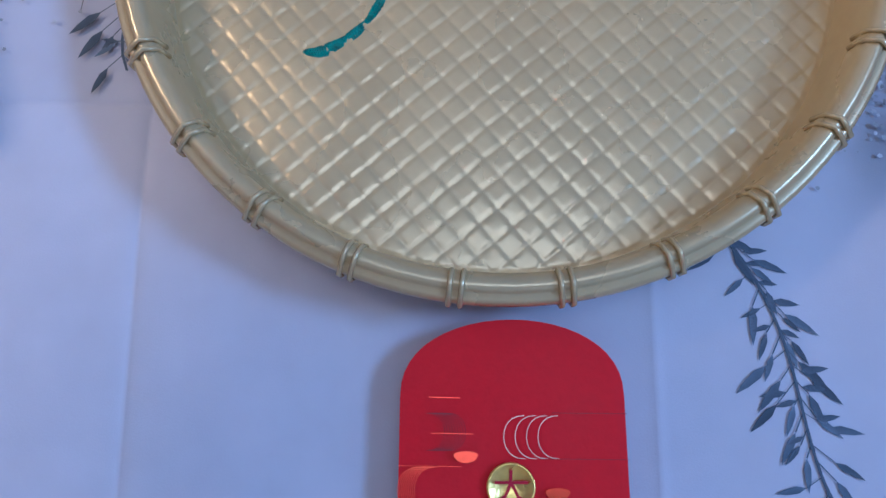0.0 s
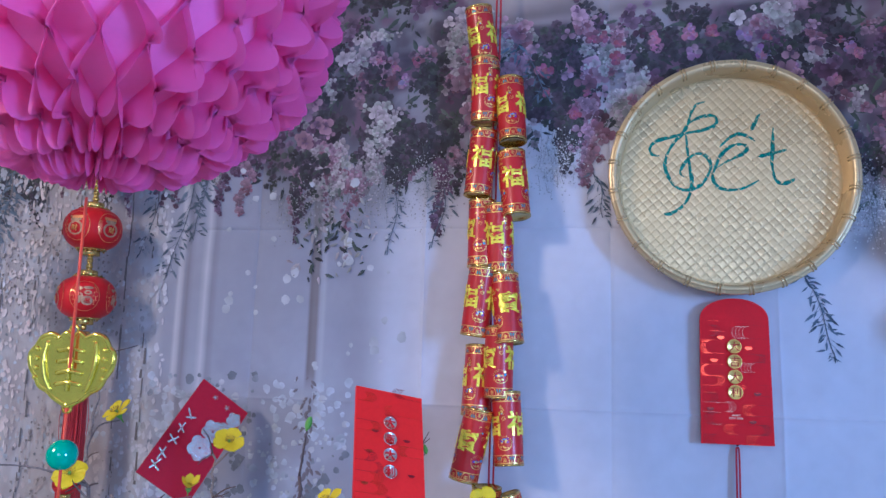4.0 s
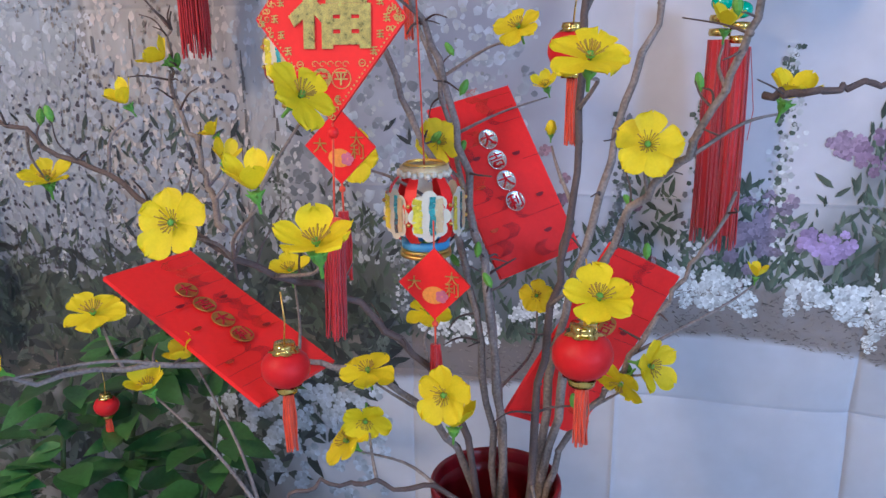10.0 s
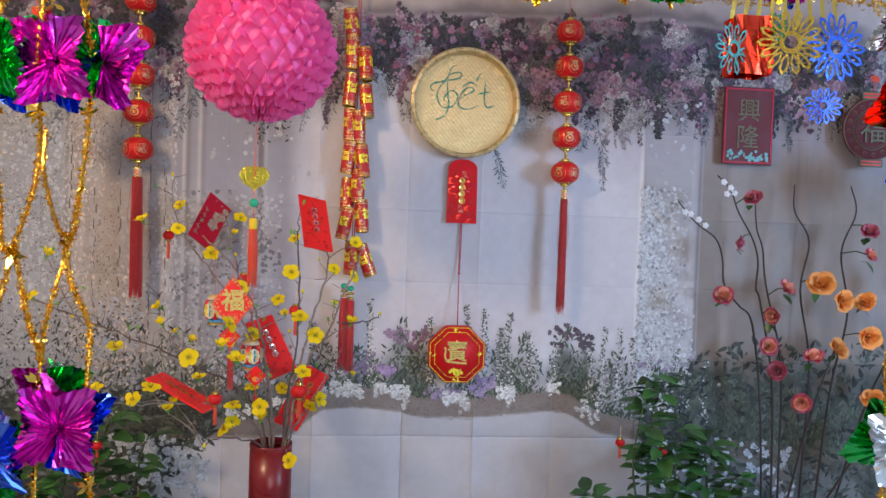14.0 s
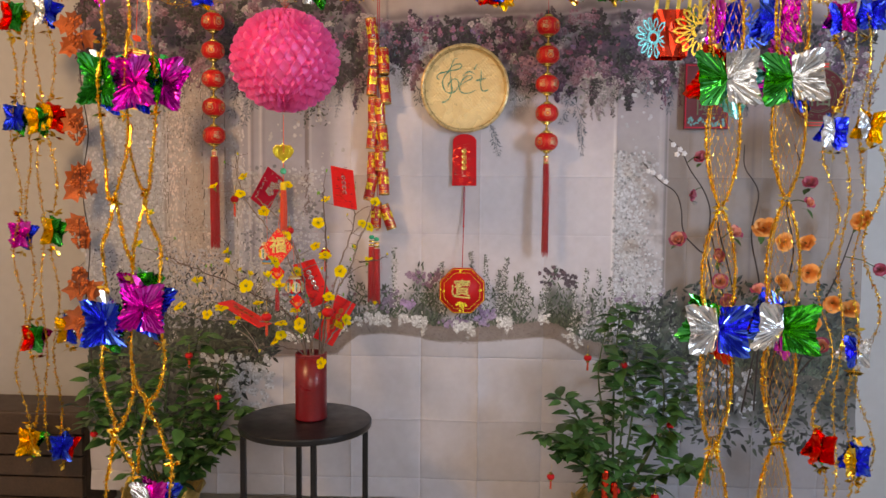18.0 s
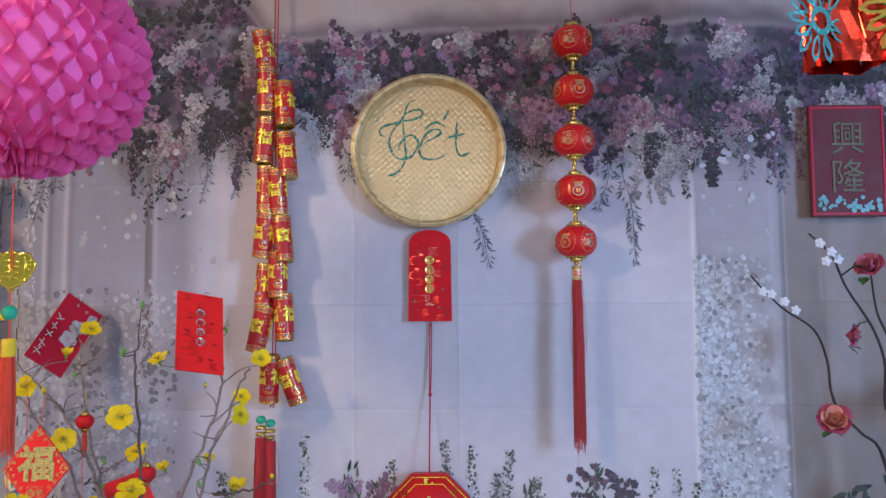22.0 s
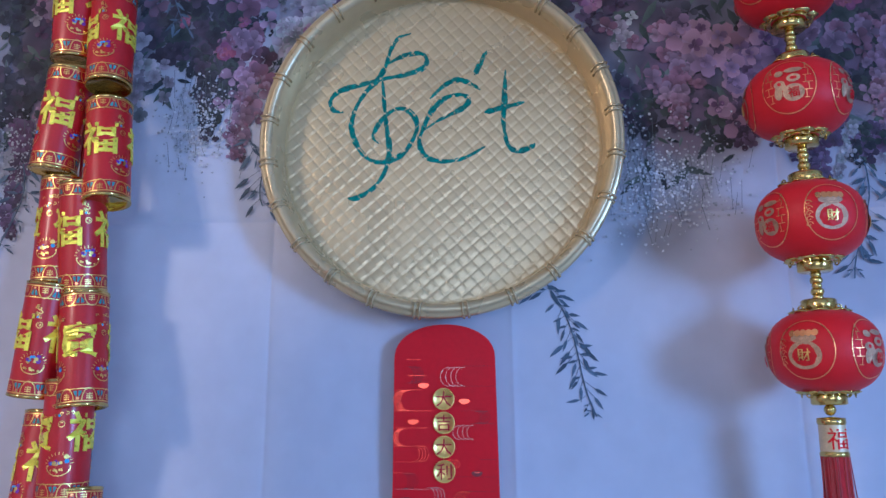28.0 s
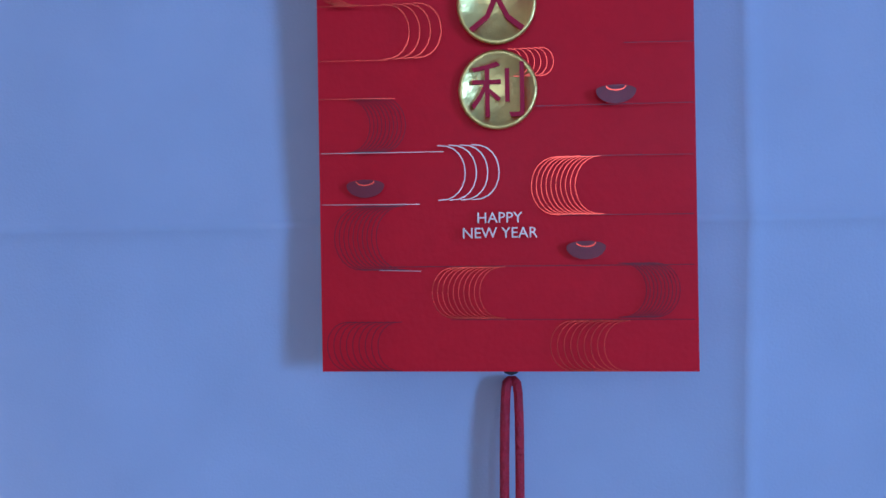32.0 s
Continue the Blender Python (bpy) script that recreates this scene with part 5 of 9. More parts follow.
# ---- strings of red balls ----
def ball_string(at, label, tassel_r=0.0108):
    th = thing("lantern_string", at, label, "lantern string", "strings of red balls")
    rr = random.Random(17)
    GAP, RB, SQ = 0.1025, 0.0410, 0.80

    def ball_r(z):
        return RB * max(0.02, 1 - (abs(z) / (RB * SQ)) ** 2.35) ** (1 / 2.35)
    bm = bmesh.new()
    zs = [RB * SQ * math.sin(math.pi * (k / 20 - 0.5)) for k in range(21)]
    lathe(bm, [(0.0, zs[0])] + [(ball_r(z), z) for z in zs[1:-1]] + [(0.0, zs[-1])], 40)
    proto = part("ball", bm, M_redsilk, th, "red flocked ball printed in gold")
    caps = []
    for sg in (1, -1):
        bm = bmesh.new()
        lathe(bm, [(0.0, sg * 0.0405), (0.0115, sg * 0.0405), (0.0130, sg * 0.0395), (0.0130, sg * 0.0335), (0.0125, sg * 0.0325), (0.0125, sg * 0.0312), (0.0165, sg * 0.0318), (0.0200, sg * 0.0312), (0.0232, sg * 0.0296), (0.0225, sg * 0.0288), (0.0165, sg * 0.0300)], 64)
        for v in bm.verts:
            r_ = math.hypot(v.co.x, v.co.y)
            if r_ > 0.014:
                a = math.atan2(v.co.y, v.co.x)
                f = 1 - 0.16 * (1 - abs(math.cos(4 * a))) * (r_ - 0.014) / 0.008
                v.co.x, v.co.y = v.co.x * f, v.co.y * f
                v.co.z += sg * 0.0012 * abs(math.cos(4 * a))
        for k in range(8):
            a = math.pi / 4 * k
            tube(bm, [(0.0185 * math.cos(a) + 0.0028 * math.cos(q * 0.9) * math.sin(a), 0.0185 * math.sin(a) - 0.0028 * math.cos(q * 0.9) * math.cos(a), sg * (0.0325 + 0.0022 * math.sin(q * 0.9))) for q in range(8)], 0.0007, 4, False)
        caps.append(part("upper_cap" if sg > 0 else "lower_cap", bm, M_brass, th, "gold lobed cap"))
    bm = bmesh.new()
    for z, r in ((-0.0425, 0.0042), (-0.0470, 0.0050), (-0.0513, 0.0040), (-0.0560, 0.0052), (-0.0605, 0.0042)):
        ball(bm, (0, 0, z), r, 12, 0.8)
    links = part("bead_link", bm, M_brass, th, "gold beads")
    # two raised pictures, each a drawn ring with a silver and gold motif
    pictures = []
    for kind in (0, 1):
        ring, foil, face = bmesh.new(), bmesh.new(), bmesh.new()
        line_strip(ring, [(0.0200 * math.cos(2 * math.pi * j / 40), 0.0215 * math.sin(2 * math.pi * j / 40)) for j in range(41)], 0.0007, -0.0005)
        if kind == 0:
            for sx in (-1, 1):
                for q in range(5):
                    z = -0.012 + 0.006 * q
                    e = 0.0178 * math.sqrt(1 - (z / 0.0205) ** 2)
                    strip(ring, (sx * 0.0108, z), (sx * e, z), 0.0005, -0.0005)
                    strip(ring, (sx * (0.0125 + 0.0022 * (q % 2)), z), (sx * (0.0125 + 0.0022 * (q % 2)), z + 0.006), 0.0005, -0.0006)
            disc(foil, 0.0035, -0.0068, 0.0078, -0.0006, 18, 0.0068)
            for dx, dz, rx, rz in ((-0.0062, 0.0105, 0.0034, 0.0026), (-0.0062, 0.001, 0.0042, 0.0032), (-0.0074, -0.006, 0.0030, 0.0052), (0.0042, 0.0118, 0.0066, 0.0022), (0.0042, 0.0048, 0.0050, 0.0034), (-0.004, -0.0015, 0.0026, 0.0030)):
                disc(foil, dx, dz, rx, -0.0008, 14, rz)
            disc(face, 0.0042, 0.0048, 0.0026, -0.0011, 10, 0.0014)
            disc(face, -0.0062, 0.0012, 0.0015, -0.0011, 8)
        else:
            disc(foil, -0.001, -0.004, 0.0120, -0.0006, 22, 0.0105)
            disc(foil, -0.001, 0.0082, 0.0090, -0.0008, 18, 0.0034)
            for q in range(5):
                disc(ring, -0.009 + 0.004 * q, 0.0122, 0.0024, -0.0009, 10, 0.0026)
                line_strip(ring, [(-0.017 + 0.0026 * math.cos(0.8 * j) * (1 - j / 11), -0.010 + 0.0052 * q * 0.8 + 0.0024 * math.sin(0.8 * j) * (1 - j / 11)) for j in range(9)], 0.0006, -0.0007)
            face.faces.new([face.verts.new(p) for p in ((-0.0085, -0.0012, -0.004), (-0.001, -0.0012, -0.0125), (0.0065, -0.0012, -0.004), (-0.001, -0.0012, 0.0045))])
            strip(face, (-0.012, 0.0068), (0.010, 0.0068), 0.0018, -0.0012)
        pictures.append([(nm, bend(b_, ball_r), m_) for nm, b_, m_ in (("picture_outline", ring, M_rosegold), ("picture_foil", foil, M_champagne), ("picture_field", face, M_redsilk))])
    meshes = []
    for pic in pictures:
        row = []
        for nm, b_, m_ in pic:
            me = bpy.data.meshes.new(nm)
            b_.to_mesh(me)
            b_.free()
            me.materials.append(m_)
            row.append((nm, me))
        meshes.append(row)
    glyphs = []
    for ch, size, dx, dz, mat in (("福", 0.0085, 0.0036, -0.0068, M_redsilk), ("財", 0.0095, -0.001, -0.004, M_goldfoil)):
        me = writing(ch, size, 0.0002, 0.006)
        for v in me.vertices:
            x, y, z = v.co.x + dx, v.co.y - 0.0015, v.co.z + dz
            r = ball_r(z) - y
            v.co = Vector((r * math.sin(x / ball_r(z)), -r * math.cos(x / ball_r(z)), z))
        me.materials.append(mat)
        glyphs.append(me)
    for k in range(5):
        z = -GAP * k
        if k:
            twin(proto, th, Matrix.Translation((0, 0, z)))
            for cap in caps:
                twin(cap, th, Matrix.Rotation(0.3 * k, 4, 'Z') @ Matrix.Translation((0, 0, z)))
            if k < 4:
                twin(links, th, Matrix.Translation((0, 0, z)))
        for q in range(5):
            kind = (k + q) % 2
            m = Matrix.Translation((0, 0, z)) @ Matrix.Rotation(radians(-20 + 72 * q + 31 * k), 4, 'Z')
            for nm, me in meshes[kind]:
                o = tagged(new(nm, me), kind="stuff")
                o.parent, o.matrix_local = th, m
            o = new("printed_character", glyphs[kind])
            o.parent, o.matrix_local = th, m
    # hanging string above
    bm = bmesh.new()
    tube(bm, [(0, 0, 0.038), (0, 0.02, 0.12), (0, 0.05, 0.30)], 0.0009, 5)
    part("string", bm, M_cord, th)
    zt = -GAP * 4 - 0.040
    bm = bmesh.new()
    ball(bm, (0, 0, zt - 0.004), 0.0045, 12)
    lathe(bm, [(0.0, zt - 0.009), (0.010, zt - 0.010), (0.0105, zt - 0.013), (0.0098, zt - 0.015)], 20)
    lathe(bm, [(0.0098, zt - 0.0345), (0.0105, zt - 0.036), (0.0105, zt - 0.038), (0.0, zt - 0.039)], 20)
    part("tassel_collar", bm, M_brass, th, "gold collar")
    bm = bmesh.new()
    lathe(bm, [(0.0096, zt - 0.012), (0.0098, zt - 0.036)], 20)
    sleeve = part("tassel_sleeve", bm, M_pale_gold, th, "pale gold sleeve with a red character")
    o = link_data("character", wrapped(writing("福", 0.017, 0.0002), 0.0099), M_redpaper, sleeve, "red character", False)
    o.location = (0, 0, zt - 0.025)
    tassel(th, (0, 0, zt - 0.038), tassel_r, 0.335, M_tassel, 60 if tassel_r < 0.012 else 110)
    return th


def tassel(th, top, r, length, mat, n=50, seed=3, stray=True):
    """A bundle of hanging threads, as one part."""
    rr = random.Random(seed)
    bm = bmesh.new()
    lathe(bm, [(0.0, top[2]), (r * 0.8, top[2]), (r * 0.86, top[2] - length * 0.5), (r * 0.80, top[2] - length * 0.93), (0.0, top[2] - length * 0.94)], 14, Matrix.Translation((top[0], top[1], 0)))
    for k in range(n):
        a = rr.uniform(0, 6.28)
        q = r * rr.uniform(0.80, 1.0)
        sp = rr.uniform(0.95, 1.25)
        x, y = math.cos(a) * q, math.sin(a) * q
        dl = length * rr.uniform(0.93, 1.02)
        w = rr.uniform(-0.0015, 0.0015)
        tube(bm, [(top[0] + x * 0.9, top[1] + y * 0.9, top[2]), (top[0] + x * 1.05 + w, top[1] + y * 1.05, top[2] - dl * 0.45), (top[0] + x * sp, top[1] + y * sp, top[2] - dl)], 0.0007 if r < 0.012 else 0.001, 3, False)
    if stray:
        for k in range(3):
            a = rr.uniform(0, 6.28)
            tube(bm, [(top[0] + r * math.cos(a), top[1], top[2]), (top[0] + 1.7 * r * math.cos(a), top[1], top[2] - length * 0.3), (top[0] + 1.4 * r * math.cos(a), top[1], top[2] - length * 0.45)], 0.0005, 3, False)
    return part("tassel", bm, mat, th, "hanging tassel threads")


ball_string((0.295, -0.066, 1.919), "string of five red and gold balls with a long red tassel")
ball_string((-0.922, -0.070, 1.936), "string of five red and gold balls above the shrub", 0.0150)


# ---- string of paper fire crackers ----
def cracker_string():
    th = thing("cracker_string", (-0.32, -0.05, 1.98), "string of red and gold paper crackers ending in red tassels", "cracker string")
    R, L = 0.0192, 0.094
    rr = random.Random(23)
    bm = bmesh.new()
    lathe(bm, [(R, L / 2), (R * 1.0, L / 4), (R, 0), (R, -L / 2)], 32)
    body = part("tube", bm, M_cracker, th, "red printed card tube")
    extras = []
    flat = lambda z: R
    for s in (1, -1):
        bm = bmesh.new()
        lathe(bm, [(0.0, s * (L / 2 - 0.003)), (R * 0.30, s * (L / 2 - 0.003)), (R * 0.85, s * (L / 2 - 0.002)), (R * 0.95, s * (L / 2 + 0.0012)), (R * 1.04, s * (L / 2 + 0.0005)), (R * 1.035, s * (L / 2 - 0.0016)), (R, s * (L / 2 - 0.002))], 32)
        extras.append(part("upper_cap" if s > 0 else "lower_cap", bm, M_brass, th, "gold end cap"))
        # end band: two gold lines, half-round cartouches and blue wedges between them
        lines, fill, blue = bmesh.new(), bmesh.new(), bmesh.new()
        zc = lambda d: s * (L / 2 - d)
        for d, w in ((0.0030, 0.0009), (0.0126, 0.0007)):
            line_strip(lines, [(-math.pi * R + 2 * math.pi * R * k / 32, zc(d)) for k in range(33)], w, -0.0004)
        n = 7
        for k in range(n):
            x = -math.pi * R + 2 * math.pi * R * (k + 0.5) / n
            line_strip(lines, [(x + 0.0056 * math.cos(math.pi * j / 10), zc(0.0032) - s * 0.0100 * math.sin(math.pi * j / 10)) for j in range(11)], 0.0007, -0.0005)
            for q in range(3):
                strip(lines, (x - 0.0024, zc(0.0050 + 0.0016 * q)), (x + 0.0024, zc(0.0050 + 0.0016 * q)), 0.0006, -0.0005)
            strip(lines, (x, zc(0.0042)), (x, zc(0.0094)), 0.0006, -0.0006)
            xb = x + math.pi * R / n
            for sx in (-1, 1):
                blue.faces.new([blue.verts.new((xb + sx * dx, -0.0005, zc(dz))) for dx, dz in ((0.0006, 0.0112), (0.0032, 0.0108), (0.0022, 0.0080), (0.0006, 0.0060))][::sx])
            disc(fill, xb, zc(0.0050), 0.0013, -0.0006, 8)
        extras.append(tagged(part("band_line", bend(lines, flat), M_goldfoil, th, "gold cartouche lines", False), kind="stuff"))
        extras.append(tagged(part("band_wedge", bend(blue, flat), M_teal, th, "dark blue wedges", False), kind="stuff"))
        extras.append(tagged(part("band_dot", bend(fill, flat), M_rosegold, th, "orange dots", False), kind="stuff"))
    # three baskets of fruit with rays, and three small seals, between the characters
    gold, blue, plum = bmesh.new(), bmesh.new(), bmesh.new()
    for q in range(3):
        x0 = 2 * math.pi * R * (q / 3 - 1 / 3)
        line_strip(gold, [(x0 + 0.0090 * math.cos(a), -0.0205 + 0.0075 * math.sin(a)) for a in [math.pi * (1 + j / 10) for j in range(11)]], 0.0008, -0.0005)
        strip(gold, (x0 - 0.0090, -0.0205), (x0 + 0.0090, -0.0205), 0.0009, -0.0005)
        for j in range(11):
            a = math.pi * (j + 0.5) / 11
            strip(gold, (x0 + 0.0086 * math.cos(a), -0.0195 + 0.0075 * math.sin(a)), (x0 + 0.0108 * math.cos(a), -0.0195 + 0.0100 * math.sin(a)), 0.0005, -0.0006)
        for j in range(10):
            disc((gold, blue, plum)[j % 3], x0 + rr.uniform(-0.0062, 0.0062), -0.0175 + rr.uniform(-0.0015, 0.0045), rr.uniform(0.0011, 0.0020), -0.0006 - 0.00004 * j, 8)
            disc(gold, x0 + rr.uniform(-0.0065, 0.0065), -0.0240 + rr.uniform(-0.0018, 0.0018), rr.uniform(0.0006, 0.0011), -0.0006 - 0.00004 * j, 6)
        line_strip(gold, [(x0 + 0.0024 * math.cos(2 * math.pi * j / 14), 0.0120 + 0.0024 * math.sin(2 * math.pi * j / 14)) for j in range(15)], 0.0005, -0.0005)
        for j in range(4):
            disc(gold, x0 + rr.uniform(-0.0014, 0.0014), 0.0120 + rr.uniform(-0.0014, 0.0014), 0.0005, -0.0006, 6)
        for j in range(9):
            px, pz = x0 + rr.uniform(-0.0075, 0.0075), 0.0215 + rr.uniform(-0.004, 0.006)
            line_strip(gold, [(px + 0.0018 * (1 - i / 7) * math.cos(i + j), pz + 0.0018 * (1 - i / 7) * math.sin(i + j)) for i in range(6)], 0.0006, -0.0005 - 0.00004 * j)
        disc(blue, x0 - 0.002, 0.0185, 0.0012, -0.0006, 8)
    extras.append(tagged(part("basket_print", bend(gold, flat), M_goldfoil, th, "fine gold basket and seal print", False), kind="stuff"))
    extras.append(tagged(part("blue_print", bend(blue, flat), M_sky_blue, th, "small blue printed fruit", False), kind="stuff"))
    extras.append(tagged(part("plum_print", bend(plum, flat), M_purple_print, th, "small purple printed fruit", False), kind="stuff"))
    glyphs = []
    for ch in "福寶福":
        me = wrapped(writing(ch, 0.033 if ch == "福" else 0.029, 0.0004, 0.020), R + 0.0005)
        me.materials.append(M_yellowfoil)
        glyphs.append(me)
    bm = bmesh.new()
    line_strip(bm, [(-0.013, 0.010), (-0.0115, 0.004), (-0.0135, -0.005), (-0.010, -0.0115), (-0.003, -0.0128), (0.013, -0.0135)], 0.0030, -0.0006)
    bend(bm, flat)
    sweep = bpy.data.meshes.new("character_sweep")
    bm.to_mesh(sweep)
    bm.free()
    sweep.materials.append(M_yellowfoil)
    spins = (10, 35, 8, -50, 62, 0, 40, 18, -42, -25, 15, -8, 48, 5, 30)
    turns = (0, 0, 0, 1, 0, 1, 0, 0, 2, 0, 1, 0, 1, 0, 2)
    for k, (x, z, tilt) in enumerate(CRACKERS):
        m = Matrix.Translation((x + 0.32, rr.uniform(-0.008, 0.004) + (0.018 if k in (5, 9) else 0), z - 1.98)) @ Matrix.Rotation(radians(tilt), 4, 'Y') @ Matrix.Rotation(radians(rr.uniform(-8, 8)), 4, 'X')
        m = m @ Matrix.Rotation(radians(spins[k] + 120 * turns[k]), 4, 'Z')
        if k == 0:
            for o in (body, *extras):
                o.matrix_local = m
        else:
            twin(body, th, m)
            for o in extras:
                tagged(twin(o, th, m), kind=o.get("kind", ""))
        for q in range(3):
            g = m @ Matrix.Rotation(radians(120 * q + 60), 4, 'Z') @ Matrix.Translation((0, 0, 0.006))
            o = new("character", glyphs[q])
            o.parent, o.matrix_local = th, g
            o["label"] = "gold glitter character"
            if q == 1:
                o = new("character_sweep", sweep)
                o.parent, o.matrix_local = th, g
    bm = bmesh.new()
    for sx in (-0.003, 0.003):
        tube(bm, smooth_line([(sx, 0.02, 0.26), (sx + 0.001, 0.012, 0.0), (sx - 0.002, 0.014, -0.3), (sx + 0.002, 0.014, -0.6), (sx, 0.004, -0.80)]), 0.0014, 5)
    part("cord", bm, M_cord, th, "doubled red cord")
    for sx, dz in ((-0.020, 0.0), (-0.001, -0.007)):
        bm = bmesh.new()
        ball(bm, (sx, -0.004, -0.823 + dz), 0.0105, 16, 0.8)
        part("bead", bm, M_greenbead, th, "green bead")
        bm = bmesh.new()
        for z in (-0.834, -0.847):
            lathe(bm, [(0.0, z), (0.0100, z - 0.0005), (0.0110, z - 0.004), (0.0100, z - 0.0075), (0.0, z - 0.008)], 16, Matrix.Translation((sx, -0.004, dz)))
        part("tassel_collar", bm, M_brass, th, "gold collar")
        tassel(th, (sx, -0.004, -0.858 + dz), 0.0118, 0.205, M_tassel, 70, 25 + int(sx * 900))


cracker_string()


# ---- pink paper ball with its pendant ----
def paper_ball():
    R = 0.157
    th = thing("paper_ball", (-0.503, -0.657, 1.694), "bright pink honeycomb tissue paper ball hanging on a red thread", "paper ball")
    rr = random.Random(6)
    leaves, glue, sub = 54, 15, 8
    rows = glue * sub + 1
    depth = (0.80, 0.87, 0.93, 0.97, 1.0)
    verts, faces = [], []
    # upright tissue leaves; each is glued to its two neighbours in turn, which opens the cells; the lips are scalloped and curl
    for k in range(leaves):
        base = len(verts)
        for j in range(rows):
            lat = math.pi * (0.02 + 0.96 * j / (rows - 1))
            p = glue * j / (rows - 1)
            tri = 1 - 2 * abs((p % 2) - 1)
            swing = (math.sin(tri * math.pi / 2) * 0.62 + 0.38 * tri) * (1 if k % 2 else -1)
            lobe = abs(math.sin(math.pi * p * 1.0 + 0.35 * math.sin(k * 2.1))) ** 0.7
            curl = 0.055 * math.sin(2.3 * k + 1.9 * int(p * 1.0)) + 0.03 * math.sin(5.1 * k + 3.7 * int(p))
            for q, d in enumerate(depth):
                f = max(0.0, (d - 0.88) / 0.12)
                a = 2 * math.pi * (k + 0.49 * swing * (1 - 0.10 * f)) / leaves + curl * f * lobe * (0.6 + 0.4 * math.sin(lat))
                rad = R * (d if d < 0.95 else d * (0.905 + 0.10 * lobe ** 1.5 + 0.008 * math.sin(7.1 * k + int(p)))) 
                verts.append((rad * math.sin(lat) * math.cos(a), rad * math.sin(lat) * math.sin(a), rad * math.cos(lat) * 0.93))
        n = len(depth)
        for j in range(rows - 1):
            for q in range(n - 1):
                o = base + j * n + q
                faces.append((o, o + n, o + n + 1, o + 1))
    me = bpy.data.meshes.new("tissue_leaves")
    me.from_pydata(verts, [], faces)
    link_data("tissue_leaves", me, M_pink, th, "open pink tissue cells with scalloped lips", True)
    bm = bmesh.new()
    ball(bm, (0, 0, 0), R * 0.84, 48, 0.93)
    part("core", bm, M_pink_core, th)
    bm = bmesh.new()
    for k in range(7):
        a = k * 0.9
        tube(bm, [(0, 0, R * 0.9), (0.012 * math.cos(a), 0.012 * math.sin(a), R + 0.006 + 0.003 * (k % 3))], 0.0006, 4)
    tube(bm, [(0, 0, R * 0.9), (0, 0, 0.87)], 0.0010, 5)
    part("thread", bm, M_cord, th)
    return th


paper_ball()


def gold_pendant():
    th = thing("pendant_tassel", (-0.513, -0.648, 1.432), "yellow-gold lock pendant with a green bead and orange-red tassel", "pendant")
    bm = bmesh.new()
    tube(bm, [(0.002, -0.004, 0.0), (0.002, -0.004, 0.11)], 0.0010, 5)
    tube(bm, [(0, 0, 0.0), (0, 0, -0.10)], 0.0010, 5)
    part("thread", bm, M_tassel_orange, th)
    bm = bmesh.new()
    # lock-shaped plate with a rolled, lobed edge
    half = [(0.0, 0.0185), (0.005, 0.0215), (0.010, 0.0185), (0.0165, 0.0205), (0.0235, 0.0185), (0.0275, 0.013), (0.0315, 0.0085), (0.0305, 0.001), (0.0260, -0.005), (0.0225, -0.0105), (0.0160, -0.0135), (0.0105, -0.0175), (0.004, -0.0205), (0.0, -0.022)]
    half = [(0.93 * x, 1.04 * z) for x, z in half]
    outline = [(x, 0, z) for x, z in half] + [(-x, 0, z) for x, z in half[-2:0:-1]]
    outline = smooth_line(outline + outline[:1], 4)
    tube(bm, outline, 0.0021, 6, False)
    for s_ in (1, -1):
        tube(bm, [(0.003 * math.cos(q * 0.785), 0, s_ * 0.0245 + 0.003 * math.sin(q * 0.785)) for q in range(9)], 0.001, 5, False)
        tube(bm, smooth_line([(s_ * 0.017, -0.001, 0.017), (s_ * 0.0185, -0.002, 0.006), (s_ * 0.016, -0.002, -0.006), (s_ * 0.012, -0.001, -0.014)]), 0.0016, 5)
        for k in range(4):
            ball(bm, (s_ * 0.024, -0.0012, 0.012 - 0.006 * k), 0.0022, 7, 0.8)
    for k in range(4):
        tube(bm, smooth_line([(-0.009, -0.0016, 0.011 - 0.007 * k), (0.0, -0.0026, 0.0125 - 0.007 * k), (0.009, -0.0016, 0.011 - 0.007 * k)]), 0.0014, 5)
    tube(bm, [(0, -0.002, 0.013), (0, -0.002, -0.014)], 0.0013, 5)
    part("lock_relief", bm, M_lock, th, "raised yellow-gold relief and edge")
    bm = bmesh.new()
    for y in (-0.0014, 0.0014):
        bm.faces.new([bm.verts.new((p[0] * 0.97, y, p[2] * 0.97)) for p in outline[:-1]])
    bmesh.ops.bridge_loops(bm, edges=list(bm.edges))
    part("lock_plate", bm, M_lock, th, "clear yellow plate", False)
    bm = bmesh.new()
    ball(bm, (0.0, 0, -0.053), 0.0095, 20)
    part("bead", bm, M_greenbead, th, "green round bead")
    bm = bmesh.new()
    lathe(bm, [(0.0, -0.085), (0.0078, -0.0855), (0.0085, -0.087), (0.0085, -0.107), (0.0078, -0.108)], 18)
    part("tassel_cap", bm, M_bound, th, "yellow bound tassel cap")
    tassel(th, (0, 0, -0.104), 0.0088, 0.125, M_tassel_orange, 55, 9)
    bm = bmesh.new()
    tube(bm, [(0.002, 0, -0.22), (0.004, 0, -0.28)], 0.0006, 4)
    part("loose_thread", bm, M_tassel_orange, th)


gold_pendant()


